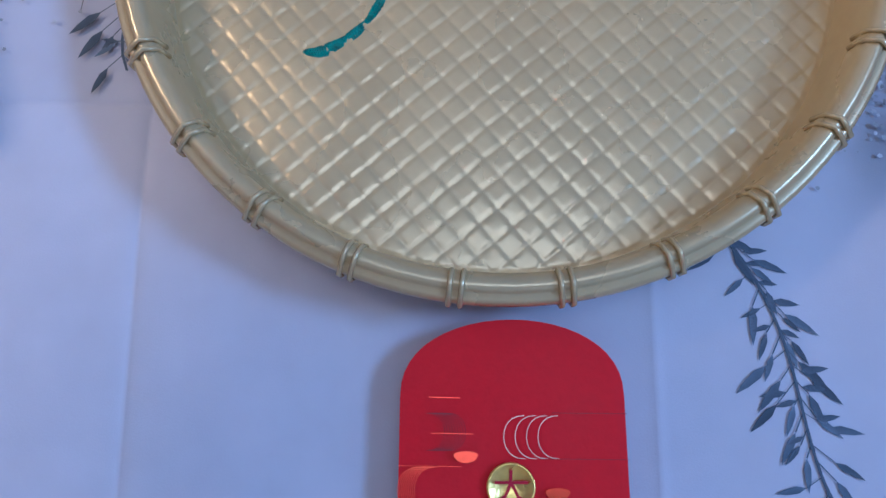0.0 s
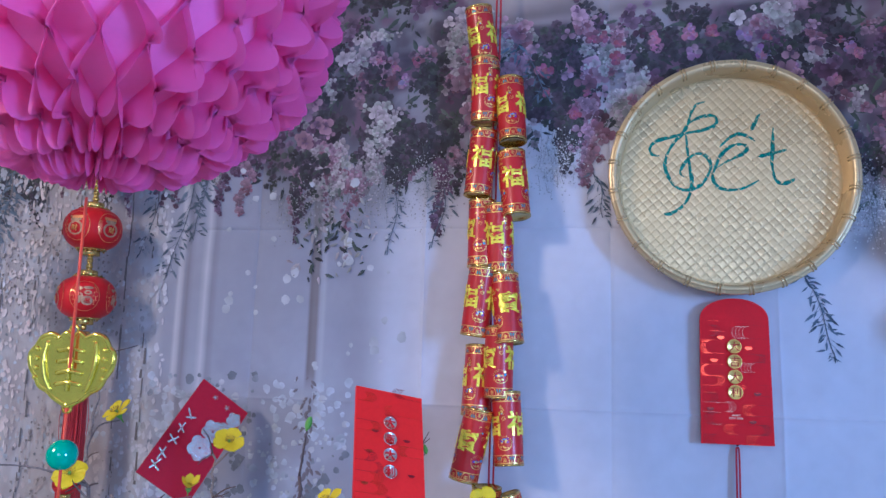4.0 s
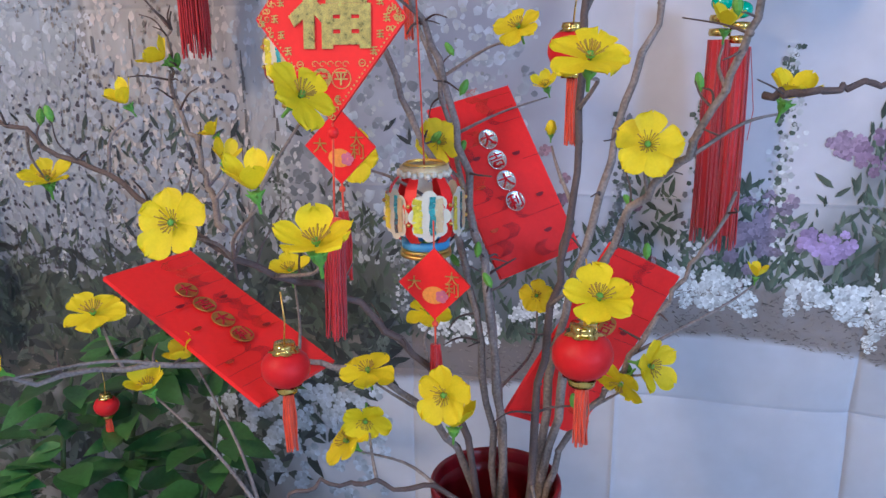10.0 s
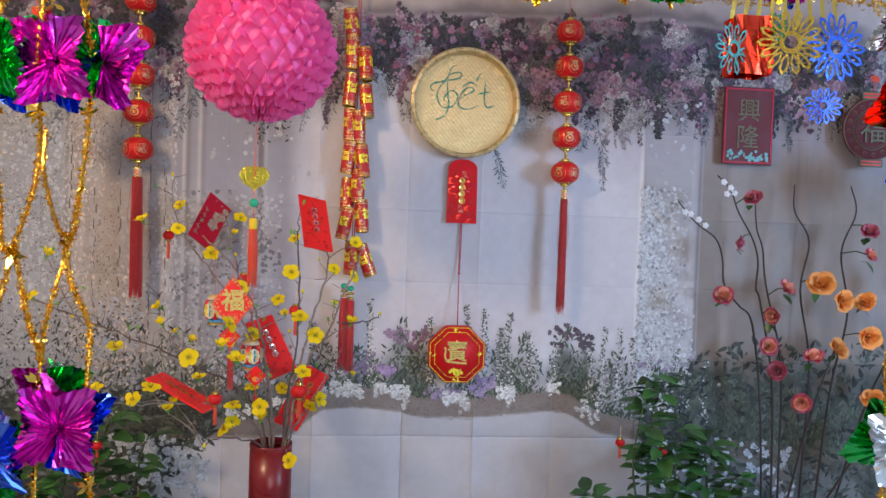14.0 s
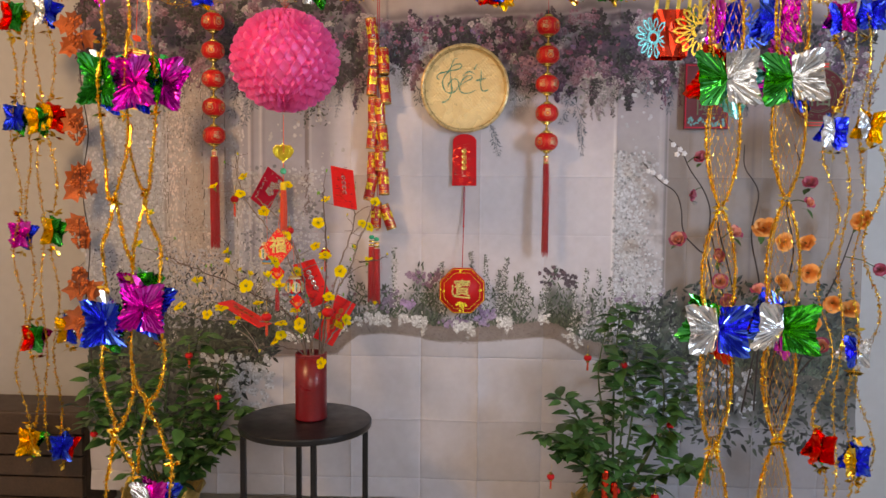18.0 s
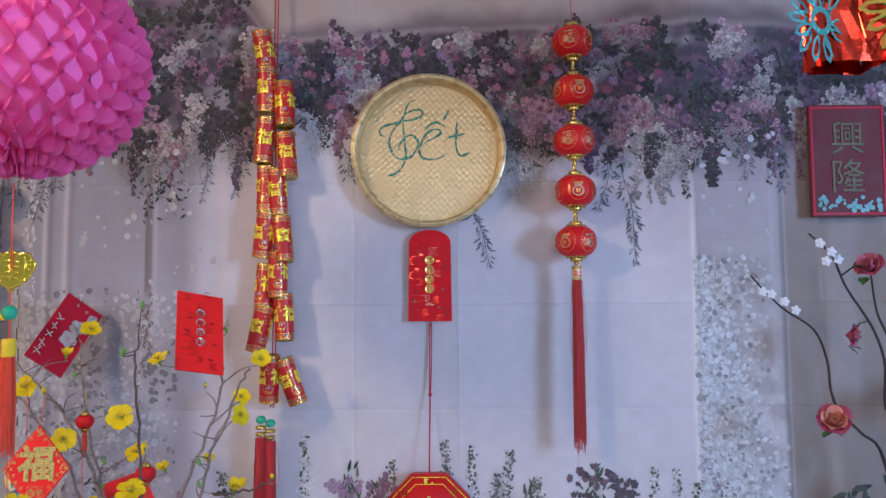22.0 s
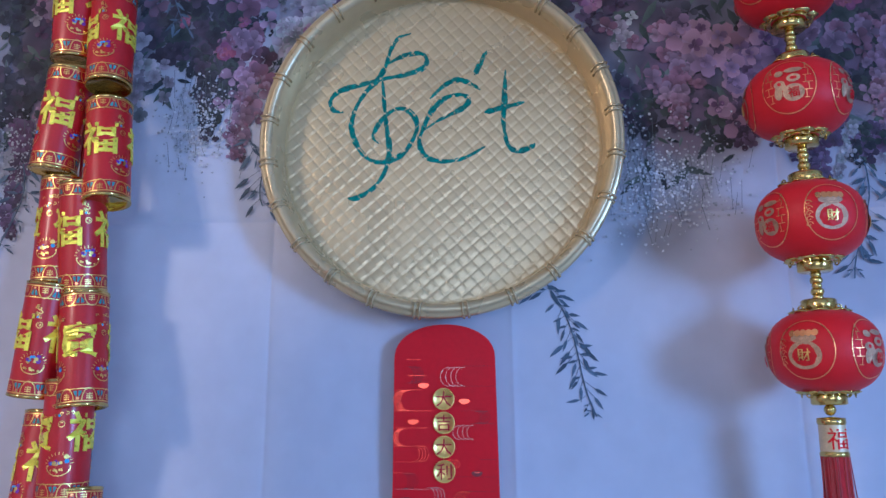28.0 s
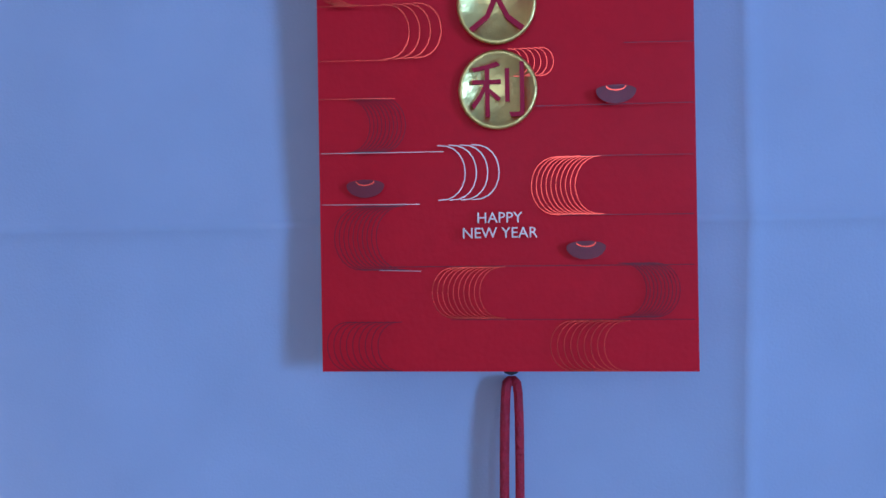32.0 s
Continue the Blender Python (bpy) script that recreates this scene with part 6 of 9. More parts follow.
# ---- side table and vase ----
def side_table():
    th = thing("side_table", (-0.515, -0.37, 0), "round black metal side table with four thin legs", "table")
    bm = bmesh.new()
    lathe(bm, [(0, 0.560), (0.216, 0.560), (0.2185, 0.5595), (0.220, 0.557), (0.220, 0.541), (0.2185, 0.539), (0.214, 0.538), (0, 0.538)], 96)
    part("tabletop", bm, M_table, th)
    for k in range(4):
        a = radians(20 + 90 * k)
        bm = bmesh.new()
        x, y = 0.203 * math.cos(a), 0.203 * math.sin(a)
        box(bm, x - 0.009, x + 0.009, y - 0.009, y + 0.009, 0.0, 0.54, 0.002)
        part("leg", bm, M_table, th)


side_table()
vase = thing("vase", (-0.500, -0.352, 0.5605), "tall dark red lacquered cylinder vase on the black table", "vase")
bm = bmesh.new()
lathe(bm, [(0.0, 0.0), (0.050, 0.0), (0.0535, 0.003), (0.0540, 0.006), (0.0530, 0.012), (0.0525, 0.10), (0.0520, 0.212), (0.0485, 0.212), (0.0480, 0.20), (0.0475, 0.02), (0, 0.015)], 56)
part("body", bm, M_vase, vase)
bm = bmesh.new()
lathe(bm, [(0.0520, 0.2122), (0.0530, 0.220), (0.0525, 0.2235), (0.0505, 0.2245), (0.0485, 0.222), (0.0482, 0.2122)], 56)
part("rim", bm, M_vase, vase, "rounded lacquered lip")


# ---- blossom branches in the vase ----
ROOT = Vector((-0.500, -0.352, 0.5605))
MAIN_BOUGHS = [
    [(-0.502, -0.352, 0.60), (-0.53, -0.36, 0.80), (-0.60, -0.385, 0.885), (-0.70, -0.43, 0.905), (-0.79, -0.53, 0.925), (-0.88, -0.61, 0.955)],
    [(-0.505, -0.350, 0.60), (-0.53, -0.365, 0.83), (-0.59, -0.40, 0.94), (-0.68, -0.45, 1.00), (-0.80, -0.42, 1.045), (-0.92, -0.40, 1.085), (-1.06, -0.42, 1.145)],
    [(-0.498, -0.345, 0.60), (-0.52, -0.335, 0.85), (-0.56, -0.32, 1.02), (-0.63, -0.30, 1.15), (-0.70, -0.30, 1.24), (-0.755, -0.29, 1.31), (-0.795, -0.22, 1.385), (-0.80, -0.20, 1.45)],
    [(-0.500, -0.350, 0.60), (-0.51, -0.335, 0.86), (-0.545, -0.32, 1.05), (-0.58, -0.33, 1.17), (-0.64, -0.34, 1.255), (-0.69, -0.33, 1.30)],
    [(-0.495, -0.355, 0.60), (-0.475, -0.37, 0.86), (-0.45, -0.40, 1.03), (-0.442, -0.43, 1.18), (-0.447, -0.44, 1.30), (-0.45, -0.42, 1.345)],
    [(-0.492, -0.350, 0.60), (-0.465, -0.335, 0.84), (-0.425, -0.34, 0.99), (-0.375, -0.37, 1.07), (-0.345, -0.40, 1.155), (-0.315, -0.40, 1.23), (-0.29, -0.38, 1.29)],
    [(-0.495, -0.345, 0.60), (-0.47, -0.325, 0.87), (-0.43, -0.28, 1.06), (-0.39, -0.21, 1.21), (-0.40, -0.15, 1.30), (-0.42, -0.12, 1.33)],
    [(-0.505, -0.356, 0.60), (-0.525, -0.385, 0.78), (-0.57, -0.42, 0.815), (-0.615, -0.45, 0.83), (-0.65, -0.47, 0.815)],
    [(-0.490, -0.350, 0.60), (-0.465, -0.34, 0.80), (-0.42, -0.33, 0.875), (-0.375, -0.315, 0.96), (-0.34, -0.30, 1.02)],
    [(-0.500, -0.345, 0.60), (-0.515, -0.31, 0.85), (-0.555, -0.27, 1.02), (-0.60, -0.24, 1.14), (-0.64, -0.20, 1.26), (-0.66, -0.17, 1.33)],
    [(-0.340, -0.395, 1.100), (-0.31, -0.41, 1.105), (-0.275, -0.405, 1.108), (-0.246, -0.403, 1.125)],
    [(-0.690, -0.425, 1.005), (-0.76, -0.34, 1.04), (-0.80, -0.31, 1.10), (-0.805, -0.30, 1.14)],
    [(-0.90, -0.40, 1.08), (-0.965, -0.385, 1.09), (-1.01, -0.375, 1.16), (-1.05, -0.367, 1.24)],
]
FLOWERS = [  # place, size, kind (0 open, 1 half open, 2 bud), facing
    (-1.065, -0.42, 1.15, 1.0, 0), (-1.049, -0.367, 1.244, 0.8, 1), (-0.886, -0.372, 1.023, 1.0, 0), (-0.854, -0.6, 0.972, 1.0, 0), (-0.788, -0.545, 0.94, 0.9, 0),
    (-0.723, -0.434, 0.909, 0.7, 1), (-0.615, -0.399, 0.834, 1.0, 0), (-0.246, -0.403, 1.125, 0.42, 2), (-0.696, -0.321, 0.942, 0.9, 0), (-0.452, -0.45, 0.775, 0.95, 0),
    (-0.985, -0.377, 1.097, 0.5, 2), (-0.65, -0.47, 0.812, 0.5, 2), (-0.885, -0.615, 0.975, 0.5, 2), (-0.53, -0.4, 0.86, 0.9, 1), (-0.8, -0.2, 1.455, 0.45, 2),
    (-0.51, -0.27, 1.14, 0.9, 0), (-0.47, -0.36, 1.07, 0.5, 2), (-0.7, -0.4, 1.05, 0.6, 1), (-0.56, -0.36, 0.93, 0.85, 0), (-0.684, -0.489, 1.026, 1.12, 0, (0.1, -1, 0.3)),
    (-0.569, -0.528, 1.029, 1.1, 0, (0, -0.25, 1)), (-0.597, -0.481, 1.103, 1.05, 0, (0.7, -0.2, 0.6)), (-0.62, -0.353, 1.05, 1.0, 0, (0.2, -1, 0.1)), (-0.774, -0.467, 0.949, 1.05, 0, (0.1, -0.3, 1)), (-0.599, -0.391, 0.891, 1.0, 0, (0, -0.35, 1)),
    (-0.602, -0.531, 1.059, 0.8, 1, (-0.1, -0.2, 1)), (-0.754, -0.326, 1.059, 0.6, 1, (-0.5, -0.3, 0.8)), (-0.766, -0.415, 1.092, 0.65, 1, (-0.3, -0.4, 0.9)), (-0.797, -0.322, 1.12, 0.9, 1, (-0.7, -0.3, 0.6)), (-0.434, -0.479, 1.123, 1.05, 0, (0.1, -0.55, 1)),
    (-0.405, -0.378, 1.066, 1.05, 0, (0, -1, 0.35)), (-0.425, -0.465, 0.989, 1.05, 0, (0.1, -0.45, 1)), (-0.396, -0.345, 0.899, 1.0, 0, (0.9, -0.6, 0.15)), (-0.362, -0.35, 1.138, 0.6, 1, (0.1, -0.2, 1)), (-0.321, -0.346, 1.094, 0.95, 1, (0.3, -0.2, 1)),
    (-0.313, -0.218, 0.935, 0.5, 1, (0.1, -0.1, 1)), (-0.572, -0.287, 1.051, 0.95, 0, (0.4, -0.8, 0.3)), (-0.528, -0.427, 0.899, 1.05, 0, (-0.3, -1, 0.1)), (-0.505, -0.152, 1.087, 0.7, 1, (-0.2, -0.5, 0.8)), (-0.505, -0.185, 0.89, 0.8, 0, (0.2, -0.8, 0.4)),
    (-0.599, -0.401, 0.857, 0.9, 0, (0.3, -0.9, -0.3)), (-0.414, -0.345, 0.883, 0.9, 0, (-0.5, -0.7, -0.4)), (-0.733, -0.47, 0.899, 0.8, 1, (-0.1, -0.3, 1)), (-0.472, -0.281, 1.299, 0.85, 0, (-0.2, -0.5, 0.9)), (-0.319, -0.188, 1.291, 0.9, 0, (0.3, -0.8, 0.4)),
    (-0.379, -0.094, 1.212, 0.9, 0, (0.3, -0.7, 0.5)), (-0.46, -0.457, 1.226, 1.0, 0, (0.1, -0.9, 0.45)), (-0.672, -0.335, 1.258, 1.0, 0, (0.2, -0.7, 0.7)), (-0.758, -0.309, 1.317, 0.9, 0, (0.2, -0.7, 0.6)), (-0.785, -0.19, 1.376, 0.9, 0, (-0.2, -0.6, 0.8)),
    (-0.835, -0.343, 1.337, 0.9, 0, (-0.3, -0.4, 0.9)), (-0.317, -0.335, 1.211, 0.85, 0, (0.6, -0.5, 0.3)), (-0.624, -0.205, 1.348, 0.9, 0, (0.3, -0.6, 0.6)), (-0.623, -0.296, 1.308, 0.55, 1, (0.3, -0.3, 0.9)), (-0.59, -0.364, 1.179, 0.95, 0, (0.4, -0.8, 0.2)),
    (-0.412, -0.212, 1.245, 0.4, 2, (0.1, -0.1, 1)), (-0.434, -0.432, 1.177, 0.45, 2, (0, -0.2, 1)), (-0.596, -0.418, 1.259, 0.45, 2, (0, -0.2, 1)),
]


def petal_mesh(r, cup, petals=5, seed=0):
    """A five-petalled cloth flower that faces +z: round petals on narrow claws, with soft creases and ruffled lips."""
    rr = random.Random(seed)
    bm = bmesh.new()
    for k in range(petals):
        a0 = 2 * math.pi * k / petals + rr.uniform(-0.10, 0.10)
        lift = cup + rr.uniform(-0.16, 0.16)
        size = r * rr.uniform(0.90, 1.06)
        twist = rr.uniform(-0.22, 0.22)
        ph = rr.uniform(0, 6.28)
        wide = rr.uniform(0.44, 0.51)
        c, s_ = math.cos(a0), math.sin(a0)
        rows = []
        for i in range(10):
            t = (i / 9) ** 0.85
            disc_ = math.sqrt(max(0.0, 1 - ((t - 0.60) / 0.402) ** 2)) if t > 0.2 else 0.0
            half = size * (wide * disc_ if t > 0.45 else max(wide * disc_, 0.075 + 0.55 * t))
            half = min(half, size * (0.075 + 0.62 * t)) + 0.00025
            row = []
            for j in range(9):
                q = (j - 4) / 4
                u = size * (0.05 + 0.95 * t) + size * 0.035 * t ** 3 * math.sin(5 * q + ph)
                v = half * q
                z = size * (lift * t ** 1.4 - 0.20 * t ** 3 + 0.15 * q * q * t * (1.2 - t) + 0.055 * t ** 2.5 * math.sin(7 * q + ph) - 0.018 * t * math.cos(9 * q) + twist * q * t * 0.35 + (0.022 if k % 2 else 0.0) * t)
                row.append(bm.verts.new((u * c - v * s_, u * s_ + v * c, z)))
            rows.append(row)
        for a, b in zip(rows, rows[1:]):
            for j in range(8):
                bm.faces.new((a[j], a[j + 1], b[j + 1], b[j]))
    me = bpy.data.meshes.new("petals")
    bm.to_mesh(me)
    bm.free()
    return me


OPEN = [petal_mesh(0.0255, c, 5, s) for s, c in enumerate((0.22, 0.40, 0.62, 0.32, 0.5, 0.28))]
HALF = [petal_mesh(0.021, c, 5, s + 9) for s, c in enumerate((1.05, 1.4))]
bm = bmesh.new()
for k in range(22):
    a, q = 2.4 * k, 0.55 + 0.45 * ((k * 7) % 5) / 4
    tube(bm, [(0, 0, 0.002), (0.0055 * q * math.cos(a), 0.0055 * q * math.sin(a), 0.006), (0.0095 * q * math.cos(a), 0.0095 * q * math.sin(a), 0.0095)], [0.0003, 0.00028, 0.00055], 4)
STAMEN = bpy.data.meshes.new("stamens")
bm.to_mesh(STAMEN)
bm.free()
bm = bmesh.new()
lathe(bm, [(0.0012, -0.016), (0.0014, -0.008), (0.0042, -0.004), (0.0058, 0.001), (0.0050, 0.0025), (0.0, 0.002)], 8)
for k in range(5):
    a = 1.257 * k
    tube(bm, [(0.004 * math.cos(a), 0.004 * math.sin(a), 0), (0.0085 * math.cos(a), 0.0085 * math.sin(a), 0.0035)], [0.002, 0.0005], 4)
ball(bm, (0, 0, 0.0088), 0.0030, 8, 0.8)
CALYX = bpy.data.meshes.new("calyx")
bm.to_mesh(CALYX)
bm.free()
bm = bmesh.new()
lathe(bm, [(0.0, -0.004), (0.006, 0.0), (0.0085, 0.008), (0.0075, 0.016), (0.003, 0.022), (0.0, 0.0225)], 10)
for k in range(4):
    a = 1.57 * k
    tube(bm, [(0.0082 * math.cos(a), 0.0082 * math.sin(a), 0.006), (0.006 * math.cos(a + 0.5), 0.006 * math.sin(a + 0.5), 0.018), (0.001, 0, 0.023)], [0.002, 0.002, 0.001], 4)
BUD = bpy.data.meshes.new("bud")
bm.to_mesh(BUD)
bm.free()
for me, m in [(x, M_petal) for x in OPEN + HALF + [BUD]] + [(STAMEN, M_stamen), (CALYX, M_bud)]:
    me.materials.append(m)
    me.polygons.foreach_set("use_smooth", [True] * len(me.polygons))


def blossom_branches():
    rr = random.Random(12)
    th = thing("blossom_branches", ROOT + Vector((0.009, 0, -0.005)), "bare grey branches with yellow cloth blossoms standing in the red vase", "branches")
    lines = []
    for k, limb in enumerate(MAIN_BOUGHS):
        line = smooth_line(limb, 8)
        n = len(line)
        line = [p + Vector((rr.uniform(-1, 1), rr.uniform(-1, 1), rr.uniform(-1, 1))) * 0.0030 for p in line]
        lines.append(line)
        bm = bmesh.new()
        big = 0.0033 if k in (3, 5, 6) else 0.0027 if k < 10 and k != 7 else 0.0020
        tube(bm, [p - ROOT for p in line], [big * (1 - 0.72 * i / n) * rr.uniform(0.88, 1.14) + 0.0006 for i in range(n)], 7)
        for i in range(3, n - 2, 3):
            ball(bm, line[i] - ROOT + Vector((rr.uniform(-1, 1), rr.uniform(-1, 1), 0)) * big * 0.3, (big * (1 - 0.72 * i / n) + 0.0006) * rr.uniform(0.95, 1.16), 7, 0.9)
        part("limb", bm, M_twig if k % 3 == 1 else M_branch, th, "knobbly dark brown limb" if k % 3 == 1 else "knobbly grey-brown limb")
    flat = [(p, k, i, len(line)) for k, line in enumerate(lines) for i, p in enumerate(line) if p.z > 0.80]

    def twig(to, r0=0.0016, below=0.02):
        best = min(flat, key=lambda q: (q[0] - to).length + (0.10 if q[0].z > to.z - below else 0))
        a = best[0]
        d = to - a
        midp = a + d * 0.5 + Vector((rr.uniform(-0.12, 0.12), rr.uniform(-0.12, 0.12), rr.uniform(-0.05, 0.15))) * d.length
        pts = smooth_line([a, midp, to], 4)
        bm = bmesh.new()
        tube(bm, [p - ROOT for p in pts], [r0 * (1 - 0.55 * i / len(pts)) for i in range(len(pts))], 5)
        part("twig", bm, M_branch if r0 > 0.0014 else M_twig, th)
        return (to - midp).normalized()

    for k, (x, y, z, s, kind, *turned) in enumerate(FLOWERS):
        p = Vector((x, y, z))
        grow = twig(p - Vector((0, -0.006, 0.010)))
        face = (Vector((0, -0.75, 0.55)) * rr.uniform(0.5, 1.2) + grow * 0.5 + Vector((rr.uniform(-0.8, 0.8), rr.uniform(-0.3, 0.3), rr.uniform(-0.35, 0.75)))).normalized()
        if kind:
            face = (Vector((0, -0.25, 1)) + Vector((rr.uniform(-0.6, 0.6), rr.uniform(-0.4, 0.2), 0))).normalized()
        if turned:
            face = Vector(turned[0]).normalized()
        m = Matrix.Translation(p - ROOT) @ face.to_track_quat('Z', 'Y').to_matrix().to_4x4() @ Matrix.Rotation(rr.uniform(0, 6), 4, 'Z') @ Matrix.Scale(s * 0.84, 4)
        fl = new("blossom", (OPEN[k % 6] if kind == 0 else HALF[k % 2] if kind == 1 else BUD))
        fl.parent, fl.matrix_local = th, m
        ca = new("calyx", CALYX)
        ca.parent, ca.matrix_local = fl, Matrix.Translation((0, 0, -0.0055 if kind < 2 else -0.001))
        if kind < 2:
            st = new("stamen_tuft", STAMEN)
            st.parent, st.matrix_local = fl, Matrix.Identity(4)
    for _ in range(180):
        q = flat[int(rr.random() * len(flat))][0]
        if q.z > 0.86:
            to = q + Vector((rr.uniform(-0.035, 0.035), rr.uniform(-0.035, 0.03), rr.uniform(0.004, 0.045)))
            if to.x > -0.34:
                continue
            twig(to, rr.uniform(0.0008, 0.0013), -0.1)
            if rr.random() < 0.22:
                lf = new("green_bud", BUD_SMALL)
                lf.parent = th
                lf.matrix_local = Matrix.Translation(to - ROOT) @ Matrix.Rotation(rr.uniform(-0.8, 0.8), 4, 'Y') @ Matrix.Scale(0.75, 4)
    return th


bm = bmesh.new()
lathe(bm, [(0.0, -0.004), (0.0035, 0.001), (0.0042, 0.006), (0.0025, 0.012), (0.0, 0.014)], 8)
BUD_SMALL = bpy.data.meshes.new("green_bud")
bm.to_mesh(BUD_SMALL)
bm.free()
BUD_SMALL.materials.append(M_bud)
blossom_branches()


# ---- cards hung in the branches ----
def card_frame(tl, tr, bl):
    """The pose of a card whose front faces the room: bottom middle, x along the top edge."""
    tl, tr, bl = Vector(tl), Vector(tr), Vector(bl)
    x = (tr - tl).normalized()
    z = (tl - bl)
    z = (z - x * z.dot(x)).normalized()
    y = z.cross(x)
    o = bl + (tr - tl) * 0.5
    return Matrix.Translation(o) @ Matrix(((x.x, y.x, z.x), (x.y, y.y, z.y), (x.z, y.z, z.z))).to_4x4()


E2 = envelope(card_frame((-0.467, -0.185, 1.414), (-0.396, -0.138, 1.399), (-0.438, -0.271, 1.276)), 0.086, 0.165, 0, M_redpaper_bright, "red envelope with a row of coins, held in the branch tips", seed=11)
coins(E2, "大吉大利", 0.0, 0.122, 0.0205, 0.0084, M_silver)
E3 = envelope(card_frame((-0.592, -0.224, 1.066), (-0.531, -0.166, 1.084), (-0.516, -0.259, 0.923)), 0.086, 0.165, 0, M_redpaper_bright, "red envelope with silver coins, tucked between the branches", seed=12)
coins(E3, "大吉大利", 0.0, 0.122, 0.0205, 0.0095, M_silver)
E4 = envelope(card_frame((-0.790, -0.426, 0.956), (-0.771, -0.342, 0.955), (-0.645, -0.458, 0.884)), 0.086, 0.165, 0, M_redpaper_bright, "red envelope with gold coins, lying across the low branches", seed=13)
coins(E4, "大吉大利", 0.0, 0.122, 0.0205, 0.0092, M_bronze)
E5 = envelope(card_frame((-0.422, -0.297, 0.973), (-0.368, -0.243, 0.933), (-0.499, -0.324, 0.830)), 0.086, 0.165, 0, M_redpaper_bright, "red envelope slanting among the low branches", seed=14)
coins(E5, "大吉大利", 0.0, 0.122, 0.0205, 0.0092, M_bronze)
E1 = envelope(card_frame((-0.719, -0.081, 1.413), (-0.670, -0.039, 1.366), (-0.758, -0.166, 1.296)), 0.080, 0.150, 0, M_darkred_paper, "dark red envelope printed with silver plum blossoms", ribbons=False, seed=15)
for bx, bz, br in ((0.012, 0.098, 0.0150), (0.027, 0.108, 0.0125), (0.010, 0.070, 0.0165), (0.028, 0.128, 0.0105)):
    bm = bmesh.new()
    for k in range(5):
        a = 1.257 * k
        disc(bm, bx + br * 0.58 * math.cos(a), bz + br * 0.58 * math.sin(a), br * 0.50, -0.0036 - 0.00004 * k, 12)
    part("silver_blossom", bm, M_silver, E1, "silver foil blossom", False)
for bx, bz in ((-0.012, 0.138), (0.010, 0.136)):
    bm = bmesh.new()
    for q in range(5):
        strip(bm, (bx, bz), (bx + 0.004 * math.cos(1.257 * q), bz + 0.004 * math.sin(1.257 * q)), 0.0010, -0.0036 - 0.00005 * q)
    part("small_star", bm, M_silver, E1, "small silver star", False)
STROKES = [((-0.034, 0.104), (-0.022, 0.094)), ((-0.030, 0.092), (-0.018, 0.099)), ((-0.032, 0.080), (-0.020, 0.074)), ((-0.026, 0.086), (-0.027, 0.070)), ((-0.034, 0.062), (-0.019, 0.056)), ((-0.030, 0.052), (-0.022, 0.066)), ((-0.035, 0.040), (-0.020, 0.034)), ((-0.028, 0.046), (-0.029, 0.026)), ((-0.034, 0.022), (-0.018, 0.016)), ((-0.024, 0.030), (-0.030, 0.012))]
for a, b in STROKES:
    bm = bmesh.new()
    strip(bm, a, b, 0.0022, -0.0037)
    part("brush_mark", bm, M_silver, E1, "silver brush mark", False)


